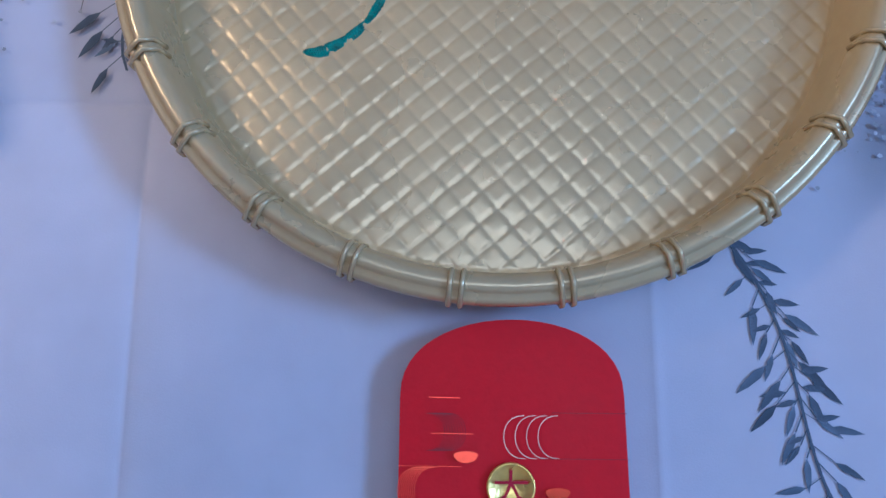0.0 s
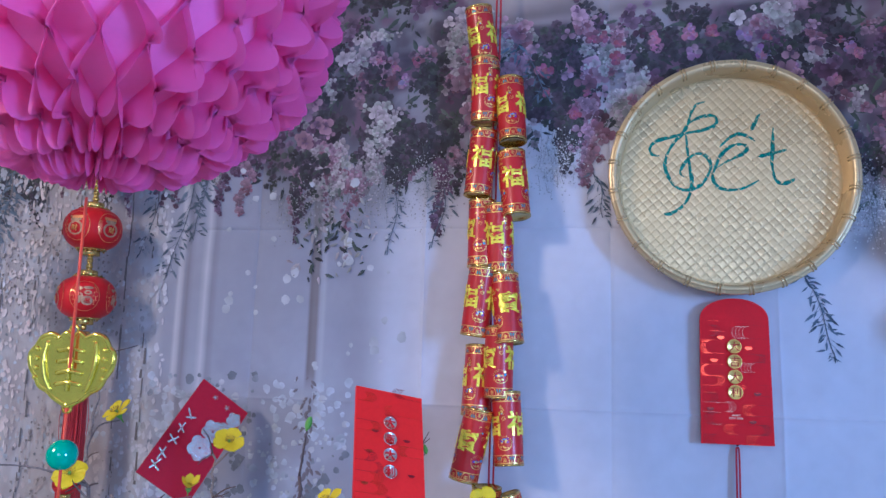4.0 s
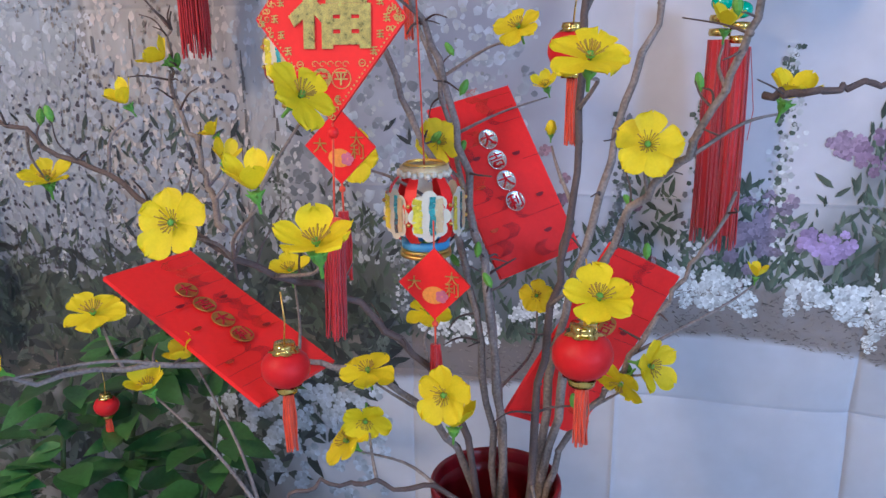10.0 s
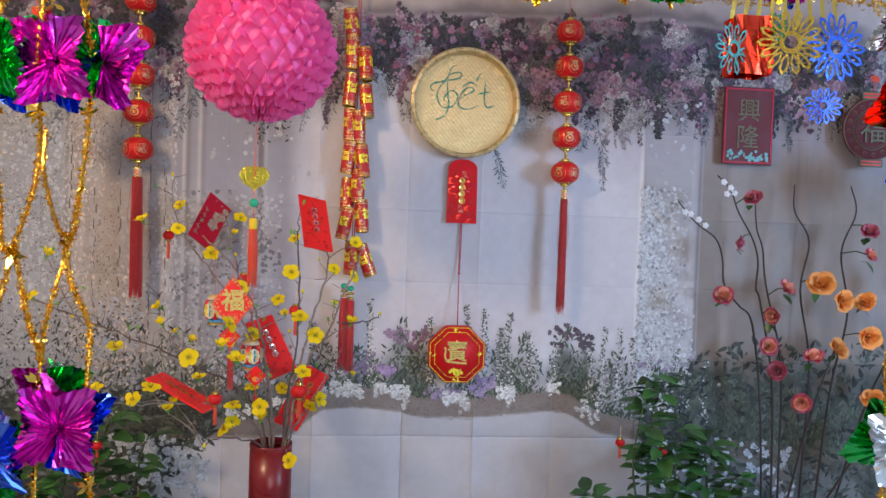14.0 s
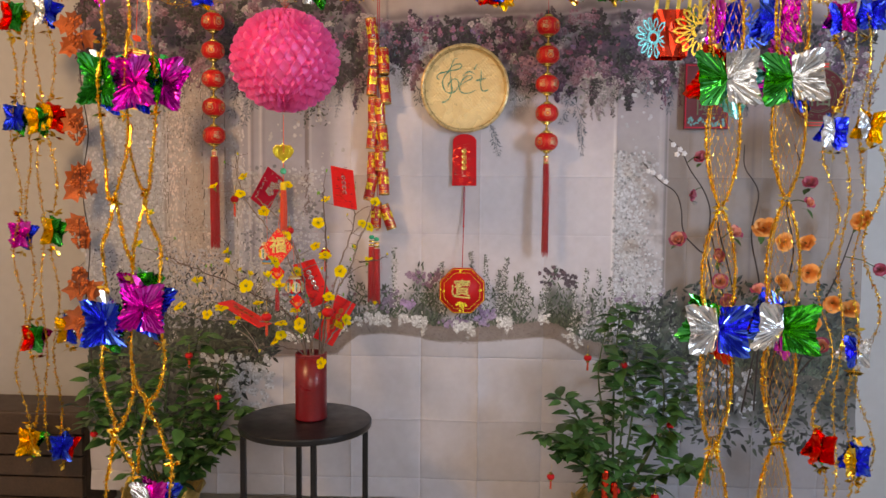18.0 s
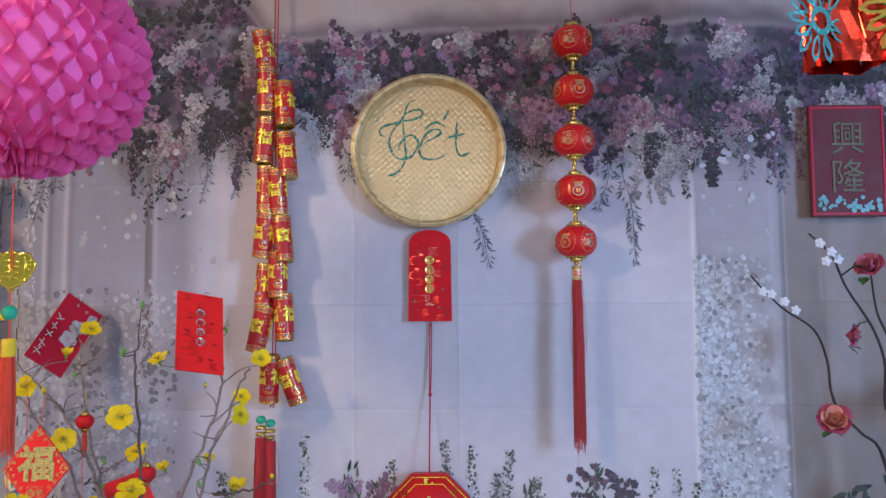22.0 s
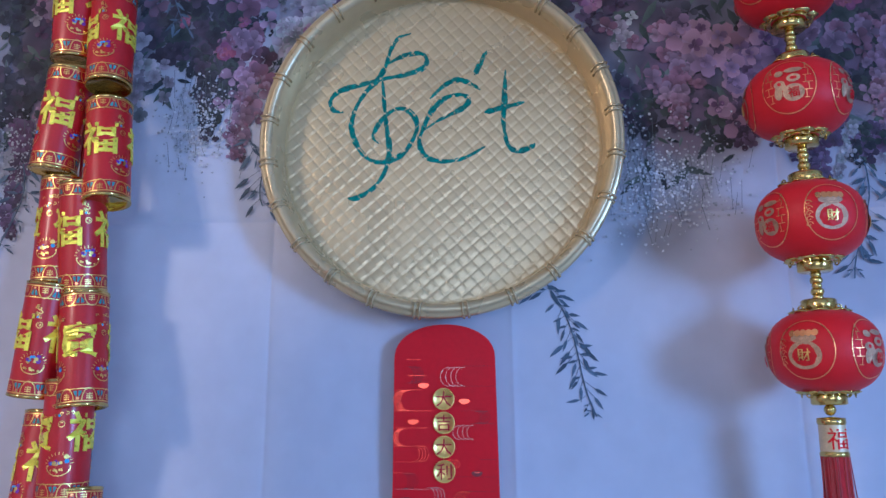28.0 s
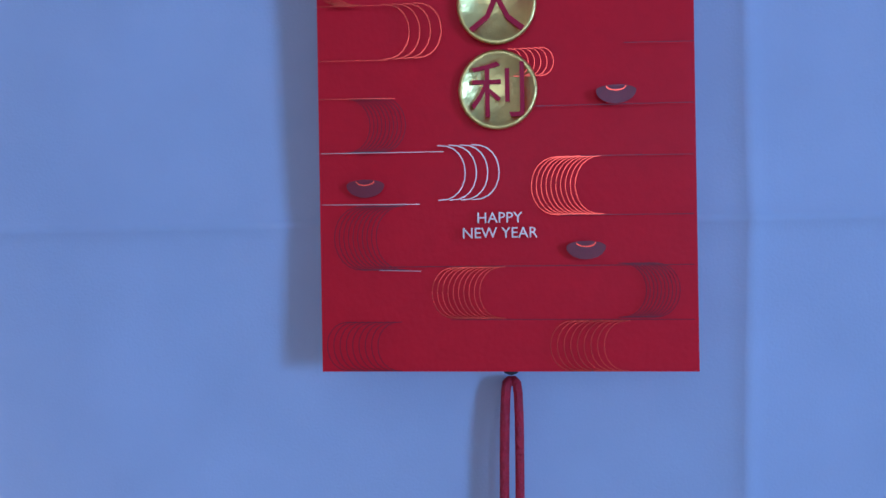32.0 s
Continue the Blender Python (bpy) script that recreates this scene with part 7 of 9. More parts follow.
def fortune_diamond():
    th = thing("fortune_diamond", card_frame((-0.640, -0.432, 1.143), (-0.538, -0.422, 1.143), (-0.640, -0.442, 1.053)), "red diamond card with a gold glitter character and tassel", "hanging ornament")
    rr = random.Random(77)
    hw, hh = 0.0490, 0.0640
    c = 0.089

    def diamond(bm, f, y):
        bm.faces.new([bm.verts.new(p) for p in ((-hw * f, y, c), (0, y, c - hh * f), (hw * f, y, c), (0, y, c + hh * f))])
    bm = bmesh.new()
    diamond(bm, 1, -0.002)
    diamond(bm, 1, 0.002)
    bmesh.ops.bridge_loops(bm, edges=list(bm.edges))
    part("card", bm, M_redpaper_bright, th, smooth=False)
    bm = bmesh.new()
    for s1 in (1, -1):
        for s2 in (1, -1):
            for k in range(26):
                t = (k + 0.5) / 26
                disc(bm, s1 * hw * 0.94 * t, c + s2 * hh * 0.94 * (1 - t), 0.00065, -0.0024, 6)
    part("gold_dots", bm, M_glitter, th, "gold dotted border", False)
    # a filigree triangle in each corner
    for s1, s2 in ((1, 0), (-1, 0), (0, 1), (0, -1)):
        bm = bmesh.new()
        for k in range(11):
            q = 0.76 + 0.018 * k
            sp = (1 - q) * rr.uniform(-0.75, 0.75)
            bx, bz = s1 * hw * q - s2 * hw * sp, c + s2 * hh * q - s1 * hh * sp
            line_strip(bm, [(bx + 0.0022 * (1 - i / 9) * math.cos(i * 0.9 + k), bz + 0.0022 * (1 - i / 9) * math.sin(i * 0.9 + k)) for i in range(8)], 0.0006, -0.0024 - 0.00003 * k)
        tagged(part("corner_scroll", bm, M_glitter, th, "gold corner scroll", False), kind="stuff")
    # five small bar characters along each side of the middle, as gold strokes
    for k in range(10):
        sx = -1 if k % 2 else 1
        j = k // 2 - 2
        bm = bmesh.new()
        cx, cz = sx * (hw * 0.74 - 0.0042 * abs(j)), c + j * 0.0098
        for q in range(3):
            strip(bm, (cx - 0.0022, cz + 0.0018 * (q - 1)), (cx + 0.0022, cz + 0.0018 * (q - 1) + 0.0004), 0.0007, -0.0024)
        strip(bm, (cx, cz + 0.0026), (cx - 0.0004, cz - 0.0026), 0.0007, -0.0025)
        strip(bm, (cx + 0.0006, cz), (cx + 0.0022, cz - 0.0026), 0.0006, -0.0026)
        part("small_motif", bm, M_glitter, th, "small gold motif", False)
    for x, z in ((0.0, 0.050), (-0.010, 0.044), (0.010, 0.043), (-0.0175, 0.034), (0.018, 0.033), (-0.020, -0.028), (0.0205, -0.027)):
        bm = bmesh.new()
        line_strip(bm, [(x + 0.0021 * math.cos(2 * math.pi * j / 12), c + z + 0.0021 * math.sin(2 * math.pi * j / 12)) for j in range(13)], 0.0006, -0.0024)
        strip(bm, (x - 0.001, c + z), (x + 0.001, c + z), 0.0007, -0.0025)
        part("small_motif", bm, M_glitter, th, "small gold motif", False)
    o = link_data("character", writing("福", 0.054, 0.0007, 0.030), M_glitter, th, "gold glitter character", False)
    o.location = (0.0, -0.003, c + 0.008)
    bm = bmesh.new()
    disc(bm, -0.0060, c - 0.0365, 0.0064, -0.0024, 24)
    part("gold_coin", bm, M_glitter, th, "gold glitter coin", False)
    bm = bmesh.new()
    line_strip(bm, [(0.0068 + 0.0062 * math.cos(2 * math.pi * j / 24), c - 0.0365 + 0.0062 * math.sin(2 * math.pi * j / 24)) for j in range(25)], 0.0006, -0.0024)
    for k in range(5):
        line_strip(bm, [(-0.010 + 0.005 * k + 0.0020 * math.cos(i * 0.8), c - 0.0275 + 0.0016 * math.sin(i * 0.8)) for i in range(7)], 0.0005, -0.0024 - 0.00003 * k)
    part("coin_ring", bm, M_glitter, th, "gold coin ring", False)
    for sx, ch, m_ in ((-0.0060, "安", M_redpaper_bright), (0.0068, "平", M_glitter)):
        o = link_data("small_character", writing(ch, 0.0095, 0.0003, 0.01), m_, th, "small character in the coin", False)
        o.location = (sx, -0.0028, c - 0.0365)
    bm = bmesh.new()
    ball(bm, (0, 0, c - hh - 0.006), 0.004, 10)
    part("bead", bm, M_redpaper_bright, th)
    bm = bmesh.new()
    lathe(bm, [(0.0, c - hh - 0.06), (0.0052, c - hh - 0.061), (0.0055, c - hh - 0.067), (0.0, c - hh - 0.068)], 12)
    tube(bm, [(0, 0, c - hh), (0, 0, c - hh - 0.06)], 0.0007, 4)
    part("tassel_knot", bm, M_tassel_orange, th)
    tassel(th, (0, 0, c - hh - 0.066), 0.006, 0.075, M_tassel, 36, 21, False)
    bm = bmesh.new()
    tube(bm, [(0, 0, c + hh), (0.004, 0.004, c + hh + 0.05)], 0.0006, 4)
    part("loop", bm, M_tassel_orange, th)


fortune_diamond()


def small_diamond(at, s, label):
    th = thing("small_diamond", at, label, "hanging ornament", "small diamond cards")
    bm = bmesh.new()
    for y in (-0.0012, 0.0012):
        bm.faces.new([bm.verts.new(p) for p in ((-s, y, 0), (0, y, -s), (s, y, 0), (0, y, s))])
    bmesh.ops.bridge_loops(bm, edges=list(bm.edges))
    part("card", bm, M_redpaper_bright, th, smooth=False)
    for sx, ch in ((-0.55, "大"), (0.5, "利"), (0.5, "大")):
        o = link_data("character", writing(ch, s * 0.42, 0.0002), M_goldfoil, th, "gold character", False)
        o.location = (sx * s, -0.0018, (0.02 if sx < 0 else 0.2 if ch == "大" else -0.12) * s)
    bm = bmesh.new()
    disc(bm, 0, -0.3 * s, s * 0.33, -0.0018, 18, s * 0.25)
    part("orange_print", bm, M_fruit_orange, th, "printed orange fruit", False)
    bm = bmesh.new()
    for k in range(5):
        disc(bm, s * (0.22 + 0.10 * math.cos(1.257 * k)), s * (-0.32 + 0.10 * math.sin(1.257 * k)), s * 0.09, -0.0021 - 0.00004 * k, 9)
    part("blossom_print", bm, M_rose, th, "printed pink blossom", False)
    bm = bmesh.new()
    ball(bm, (0, 0, -s - 0.004), 0.0026, 8)
    tube(bm, [(0, 0, -s), (0, 0, -s - 0.022)], 0.0008, 4)
    part("bead", bm, M_tassel_orange, th)
    bm = bmesh.new()
    tube(bm, [(0, 0, s), (0, 0, s + 0.02)], 0.0006, 4)
    part("thread", bm, M_tassel_orange, th)
    tassel(th, (0, 0, -s - 0.02), 0.004, 0.05, M_tassel, 26, 31, False)


small_diamond((-0.537, -0.390, 0.960), 0.0265, "small red diamond card with a printed orange, below the lantern")
small_diamond((-0.600, -0.400, 1.058), 0.026, "small red diamond card half hidden by yellow blossoms")


def paper_lantern(at, yaw, label):
    th = thing("paper_lantern", Matrix.Translation(at) @ Matrix.Rotation(radians(yaw), 4, 'Z'), label, "paper lantern", "small printed lanterns")
    R = 0.0265
    prof = [(0.0170, 0.026), (0.0225, 0.019), (R, 0.007), (R, -0.006), (0.0225, -0.017), (0.0170, -0.0225)]

    def rib(bm, a, half, out):
        rows = []
        for r, z in prof:
            rows.append([bm.verts.new(((r + o) * math.cos(a + d), (r + o) * math.sin(a + d), z)) for o in (out, out - 0.0008) for d in (-half, half)])
        for p, q in zip(rows, rows[1:]):
            bm.faces.new((p[0], p[1], q[1], q[0]))
            bm.faces.new((p[3], p[2], q[2], q[3]))
            bm.faces.new((p[1], p[3], q[3], q[1]))
            bm.faces.new((p[2], p[0], q[0], q[2]))
    for k in range(6):
        bm = bmesh.new()
        rib(bm, 2 * math.pi * (k + 0.5) / 6 + math.pi / 2, 0.18, 0.003)
        r_ = part("paper_rib", bm, M_redpaper_bright, th, "bowed red paper rib", False)
        bm = bmesh.new()
        a = 2 * math.pi * (k + 0.5) / 6 + math.pi / 2
        for z in (0.008, -0.006):
            ball(bm, ((R + 0.0045) * math.cos(a), (R + 0.0045) * math.sin(a), z), 0.0016, 6)
        part("gold_dot", bm, M_goldfoil, r_, "gold printed dot")
    # rounded panels with a foil scene, cream cloud edges behind
    for k in range(6):
        a0 = 2 * math.pi * k / 6 - math.pi / 2
        bm = bmesh.new()
        for q in range(8):
            c = math.pi / 4 * q
            dx, dz = 0.0098 * math.cos(c), 0.0130 * math.sin(c)
            disc(bm, dx, dz, 0.0062, -R - 0.0004 - 0.00008 * q, 12)
        disc(bm, 0, 0, 0.0125, -R - 0.0012, 16)
        p_ = part("cloud_panel", bm, M_cream, th, "cream scalloped panel", False)
        p_.matrix_local = Matrix.Rotation(a0 + math.pi / 2, 4, 'Z')
        for q, (m_, w) in enumerate(((M_yellowfoil, 0.0068), (M_cream, 0.0052), (FOILS["cyan"], 0.0044), (M_pale_gold, 0.0056))):
            bm = bmesh.new()
            x = (-0.0088, -0.0028, 0.0020, 0.0072)[q]
            top, low = 0.0155 - 0.0016 * abs(q - 1.5), -0.0145 + 0.0016 * abs(q - 1.5)
            line_strip(bm, [(x + 0.0008 * math.sin(2.2 * j + q), low + (top - low) * j / 6) for j in range(7)], w, -R - 0.0016 - 0.0001 * q)
            part("foil_stripe", bm, m_, p_, "shimmering foil stripe", False)
    bm = bmesh.new()
    for q in range(24):
        a = 2 * math.pi * q / 24
        ball(bm, (0.0185 * math.cos(a), 0.0185 * math.sin(a), 0.0275 + 0.0012 * (q % 2)), 0.0026, 6)
    part("scalloped_top", bm, M_cream, th, "cream and blue scalloped top")
    for z, nm in ((0.0305, "upper_collar"), (-0.0265, "lower_collar")):
        bm = bmesh.new()
        lathe(bm, [(0.0140, z - 0.0030), (0.0182, z - 0.0026), (0.0186, z + 0.0026), (0.0140, z + 0.0030)], 24)
        part(nm, bm, M_pale_gold if z > 0 else M_sky_blue, th, "printed pale gold collar" if z > 0 else "printed blue collar")
    for prof_ in ([(0.0160, -0.0300), (0.0190, -0.0302), (0.0190, -0.0316), (0.0160, -0.0318)], [(0.0160, -0.0328), (0.0196, -0.0330), (0.0196, -0.0356), (0.0160, -0.036)], [(0.0140, 0.0340), (0.0165, 0.0345), (0.0140, 0.036)]):
        bm = bmesh.new()
        lathe(bm, prof_, 24)
        part("gold_hoop", bm, M_goldfoil, th, "gold hoop")
    bm = bmesh.new()
    tube(bm, [(0, 0, 0.03), (-0.002, 0, 0.10), (-0.003, 0.004, 0.155)], 0.0007, 4)
    part("thread", bm, M_tassel_orange, th)


paper_lantern((-0.557, -0.345, 1.004), 24, "small printed paper lantern with shimmering panels, on a red thread")
paper_lantern((-0.644, -0.355, 1.116), 40, "small white and red printed lantern behind the diamond card")


# ---- little red lanterns ----
def tiny_lantern(at, r, label, group, tassel_len=0.045):
    th = thing("mini_lantern", at, label, "mini lantern", group)
    bm = bmesh.new()
    ball(bm, (0, 0, 0), r, 18, 0.86)
    part("ball", bm, M_redsilk, th)
    for s in (1, -1):
        bm = bmesh.new()
        lathe(bm, [(0.0, s * r * 1.08), (r * 0.42, s * r * 1.06), (r * 0.46, s * r * 0.9), (r * 0.42, s * r * 0.82), (r * 0.66, s * r * 0.72)], 42)
        for v in bm.verts:
            if math.hypot(v.co.x, v.co.y) > r * 0.55:
                f = 1 - 0.22 * (1 - abs(math.cos(3.5 * math.atan2(v.co.y, v.co.x))))
                v.co.x, v.co.y = v.co.x * f, v.co.y * f
        part("upper_cap" if s > 0 else "lower_cap", bm, M_brass, th, "gold cap")
    bm = bmesh.new()
    tube(bm, [(0, 0, r), (r * 0.1, 0, r * 2.0), (0, 0, r * 3.2)], 0.0006, 4)
    part("loop", bm, M_goldfoil, th, "gold thread")
    tassel(th, (0, 0, -r * 1.02), r * 0.22, tassel_len, M_tassel_orange, 14, 41, False)


TREE_LANTERNS = ((-0.618, -0.466, 0.920, 0.0165), (-0.428, -0.424, 0.932, 0.020), (-0.447, -0.369, 1.120, 0.0165), (-0.592, -0.27, 1.188, 0.0155), (-0.783, -0.268, 1.294, 0.0145))
for x, y, z, r in TREE_LANTERNS:
    tiny_lantern((x, y, z), r, "little red ball lantern with gold caps among the branches", "little lanterns in the branches")


# ---- potted shrubs ----
def leaf_data(length, width, droop):
    bm = bmesh.new()
    rows = []
    for i in range(6):
        t = i / 5
        w = width * math.sin(math.pi * (0.06 + 0.94 * t) ** 0.8) * 0.5 if i < 5 else 0.0005
        z = -droop * t * t * length
        rows.append([bm.verts.new((t * length, -w, z + 0.10 * w)), bm.verts.new((t * length, 0, z - 0.12 * w)), bm.verts.new((t * length, w, z + 0.10 * w))])
    for a, b in zip(rows, rows[1:]):
        bm.faces.new((a[0], a[1], b[1], b[0]))
        bm.faces.new((a[1], a[2], b[2], b[1]))
    me = bpy.data.meshes.new("leaf")
    bm.to_mesh(me)
    bm.free()
    me.materials.append(M_leaf)
    me.polygons.foreach_set("use_smooth", [True] * len(me.polygons))
    return me


LEAVES = [leaf_data(0.056, 0.035, 0.25), leaf_data(0.068, 0.041, 0.4), leaf_data(0.045, 0.029, 0.15)]


def shrub(base, stems, n_leaves, label, seed, pot=None):
    rr = random.Random(seed)
    base = Vector(base)
    th = thing("potted_shrub", base, label, "shrub", "potted shrubs")
    pts_all = []
    for st in stems:
        line = smooth_line([Vector(p) - base for p in st], 6)
        bm = bmesh.new()
        tube(bm, line, [0.0055 * (1 - 0.7 * i / len(line)) for i in range(len(line))], 6)
        part("stem", bm, M_stem, th)
        pts_all += [(p, (line[min(i + 1, len(line) - 1)] - line[max(0, i - 1)]).normalized(), i / len(line)) for i, p in enumerate(line) if i > 2]
    for k in range(n_leaves):
        p, d, t = pts_all[int(len(pts_all) * rr.random() ** 0.75) % len(pts_all)]
        a = rr.uniform(0, 6.28)
        out = Vector((math.cos(a), math.sin(a) - 0.3, rr.uniform(-0.15, 0.55))).normalized()
        o = new("leaf", LEAVES[int(rr.random() * 3)])
        o.parent = th
        off = out * rr.uniform(0.0, 0.045)
        q = out.to_track_quat('X', 'Z').to_matrix().to_4x4()
        o.matrix_local = Matrix.Translation(p + off) @ q @ Matrix.Rotation(rr.uniform(-0.6, 0.6), 4, 'X') @ Matrix.Scale(rr.uniform(0.65, 1.15), 4)
    if pot:
        bm = bmesh.new()
        r = pot
        prof = [(0.0, 0.0), (r * 0.8, 0.0), (r * 0.86, 0.02), (r, 0.22), (r * 1.18, 0.27), (r * 1.1, 0.262), (r * 0.92, 0.235), (0.0, 0.225)]
        lathe(bm, prof, 40)
        for v in bm.verts:
            if v.co.z > 0.03:
                a = math.atan2(v.co.y, v.co.x)
                f = 1 + 0.06 * math.sin(13 * a) + 0.04 * math.sin(29 * a)
                v.co.x, v.co.y = v.co.x * f, v.co.y * f
                v.co.z += 0.018 * math.sin(9 * a) * (v.co.z > 0.25)
        o = part("wrapped_pot", bm, M_pot, th, "pot wrapped in crumpled gold paper")
    return th


shrub((0.53, -0.26, 0.0), [
    [(0.53, -0.26, 0.2), (0.50, -0.27, 0.5), (0.47, -0.26, 0.70), (0.49, -0.26, 0.86)], [(0.53, -0.26, 0.2), (0.58, -0.26, 0.5), (0.60, -0.24, 0.68), (0.60, -0.24, 0.82)],
    [(0.53, -0.26, 0.2), (0.42, -0.28, 0.40), (0.34, -0.29, 0.50), (0.28, -0.29, 0.50)], [(0.53, -0.26, 0.2), (0.44, -0.28, 0.48), (0.38, -0.28, 0.60), (0.34, -0.28, 0.63)],
    [(0.53, -0.26, 0.2), (0.63, -0.27, 0.42), (0.72, -0.26, 0.56), (0.77, -0.24, 0.66)], [(0.53, -0.26, 0.2), (0.66, -0.30, 0.36), (0.75, -0.33, 0.42), (0.80, -0.34, 0.42)],
    [(0.53, -0.26, 0.2), (0.54, -0.30, 0.45), (0.55, -0.31, 0.62), (0.54, -0.28, 0.76)], [(0.53, -0.26, 0.2), (0.47, -0.31, 0.36), (0.44, -0.33, 0.46), (0.42, -0.31, 0.56)],
    [(0.53, -0.26, 0.2), (0.68, -0.24, 0.5), (0.70, -0.22, 0.66), (0.68, -0.22, 0.76)], [(0.53, -0.26, 0.2), (0.53, -0.22, 0.6), (0.54, -0.20, 0.80), (0.55, -0.20, 0.94)], [(0.53, -0.26, 0.2), (0.46, -0.30, 0.40), (0.39, -0.31, 0.46), (0.31, -0.31, 0.44)]], 680, "leafy dark green shrub in a gold-wrapped pot before the cloth", 3, 0.12)
shrub((-1.06, -0.24, 0.0), [
    [(-1.06, -0.24, 0.2), (-1.05, -0.25, 0.5), (-1.03, -0.25, 0.68), (-1.01, -0.24, 0.77)], [(-1.06, -0.24, 0.2), (-1.12, -0.25, 0.45), (-1.18, -0.26, 0.62), (-1.21, -0.26, 0.74)],
    [(-1.06, -0.24, 0.2), (-0.98, -0.25, 0.42), (-0.91, -0.26, 0.54), (-0.86, -0.27, 0.60)], [(-1.06, -0.24, 0.2), (-1.18, -0.28, 0.38), (-1.26, -0.29, 0.50), (-1.31, -0.29, 0.58)],
    [(-1.06, -0.24, 0.2), (-1.10, -0.30, 0.40), (-1.12, -0.32, 0.56), (-1.10, -0.30, 0.66)], [(-1.06, -0.24, 0.2), (-0.96, -0.28, 0.34), (-0.88, -0.29, 0.42), (-0.82, -0.29, 0.45)],
    [(-1.06, -0.24, 0.2), (-1.22, -0.24, 0.5), (-1.29, -0.24, 0.64), (-1.32, -0.22, 0.72)], [(-1.06, -0.24, 0.2), (-0.99, -0.31, 0.34), (-0.98, -0.33, 0.46), (-0.95, -0.31, 0.55)],
    [(-1.06, -0.24, 0.2), (-0.94, -0.22, 0.45), (-0.88, -0.20, 0.62), (-0.85, -0.20, 0.74)], [(-1.06, -0.24, 0.2), (-0.92, -0.25, 0.36), (-0.84, -0.26, 0.50), (-0.79, -0.25, 0.56)], [(-1.06, -0.24, 0.2), (-1.0, -0.21, 0.5), (-0.97, -0.20, 0.70), (-0.94, -0.20, 0.80)]], 640, "leafy dark green shrub hung with little red lanterns", 8, 0.12)
for x, y, z in ((-0.954, -0.258, 0.745), (-0.837, -0.301, 0.611), (0.434, -0.25, 0.762), (0.556, -0.25, 0.740), (0.312, -0.29, 0.358), (0.656, -0.33, 0.313), (0.715, -0.27, 0.540), (0.525, -0.34, 0.334), (-1.28, -0.30, 0.47)):
    tiny_lantern((x, y, z), 0.0135, "little shiny red lantern hung on the shrub", "little lanterns on the shrubs", 0.03)
# red candles-like paper tubes beside the right shrub
for x, z0, z1 in ((0.485, 0.25, 0.415), (0.515, 0.25, 0.37)):
    th = thing("red_tube", (x, -0.36, 0.0), "shiny red and gold tube standing beside the shrub", "decoration", "red tubes")
    bm = bmesh.new()
    lathe(bm, [(0, 0.0), (0.012, 0.0), (0.012, z1 - 0.01), (0.009, z1), (0, z1 + 0.004)], 16)
    part("tube", bm, FOILS["red"], th)


# ---- foil garlands ----
def shards(bm, line, n, size, rr, spread=0.004):
    """Small curled foil slips round a line."""
    L = len(line) - 1
    for _ in range(n):
        t = rr.random() * L
        i = min(int(t), L - 1)
        p = line[i].lerp(line[i + 1], t - i)
        d = Vector((rr.gauss(0, 1), rr.gauss(0, 1), rr.gauss(0, 1))).normalized()
        e = d.orthogonal().normalized()
        e = (Matrix.Rotation(rr.uniform(0, 6.28), 3, d) @ e)
        o = p + Vector((rr.gauss(0, 1), rr.gauss(0, 1), rr.gauss(0, 1))) * spread * 0.55
        s = size * rr.uniform(0.6, 1.5)
        bm.faces.new([bm.verts.new(q) for q in (o - d * s - e * s * 0.3, o + d * s - e * s * 0.25, o + d * s * 0.9 + e * s * 0.35, o - d * s * 0.8 + e * s * 0.3)])


def strand(th, pts, n, size=0.0035, core=0.0011, seed=1, spread=0.004, mat=None):
    rr = random.Random(seed)
    line = smooth_line([Vector(p) for p in pts], 6)
    bm = bmesh.new()
    shards(bm, line, n, size, rr, spread)
    tube(bm, line, core, 5)
    return part("tinsel_strand", bm, mat or M_tinsel, th, "glittering gold tinsel strand", False)


def foil_fan(colour_key, w, h, parent, m, seed, arc=180):
    """Half of a pleated foil square: fine pleats fan out from the middle to a straight toothed edge with drawn-out corners."""
    rr = random.Random(seed)
    bm = bmesh.new()
    n = 34
    c0 = bm.verts.new((0, 0.004, 0))
    prev = None
    for k in range(n + 1):
        a = radians(-arc / 2 + arc * k / n)
        ca, sa = math.cos(a), math.sin(a)
        q = abs(math.sin(2 * a))
        f = min(1 / max(abs(ca), 1e-3), 1 / max(abs(sa), 1e-3)) * (0.88 + 0.16 * q ** 2.5) * (1.02 if k % 2 else 0.97) * rr.uniform(0.985, 1.02)
        dy = (0.0036 if k % 2 else -0.0036) * rr.uniform(0.5, 1.4)
        wave = 0.007 * math.sin(2.3 * a + seed) + 0.004 * math.sin(5.1 * a + 2 * seed)
        row = [bm.verts.new((w * ca * f * t, dy * t ** 0.7 + (0.012 * q - 0.010 + wave) * t * t - 0.002 * rr.uniform(-1, 1) * t, h * sa * f * t)) for t in (0.22, 0.5, 0.78, 1.0)]
        if prev:
            bm.faces.new((c0, prev[0], row[0]))
            for i in range(3):
                bm.faces.new((prev[i], prev[i + 1], row[i + 1], row[i]))
        prev = row
    o = part("foil_fan", bm, FOILS[colour_key], parent, colour_key + " pleated foil", False)
    o.matrix_local = m
    return o


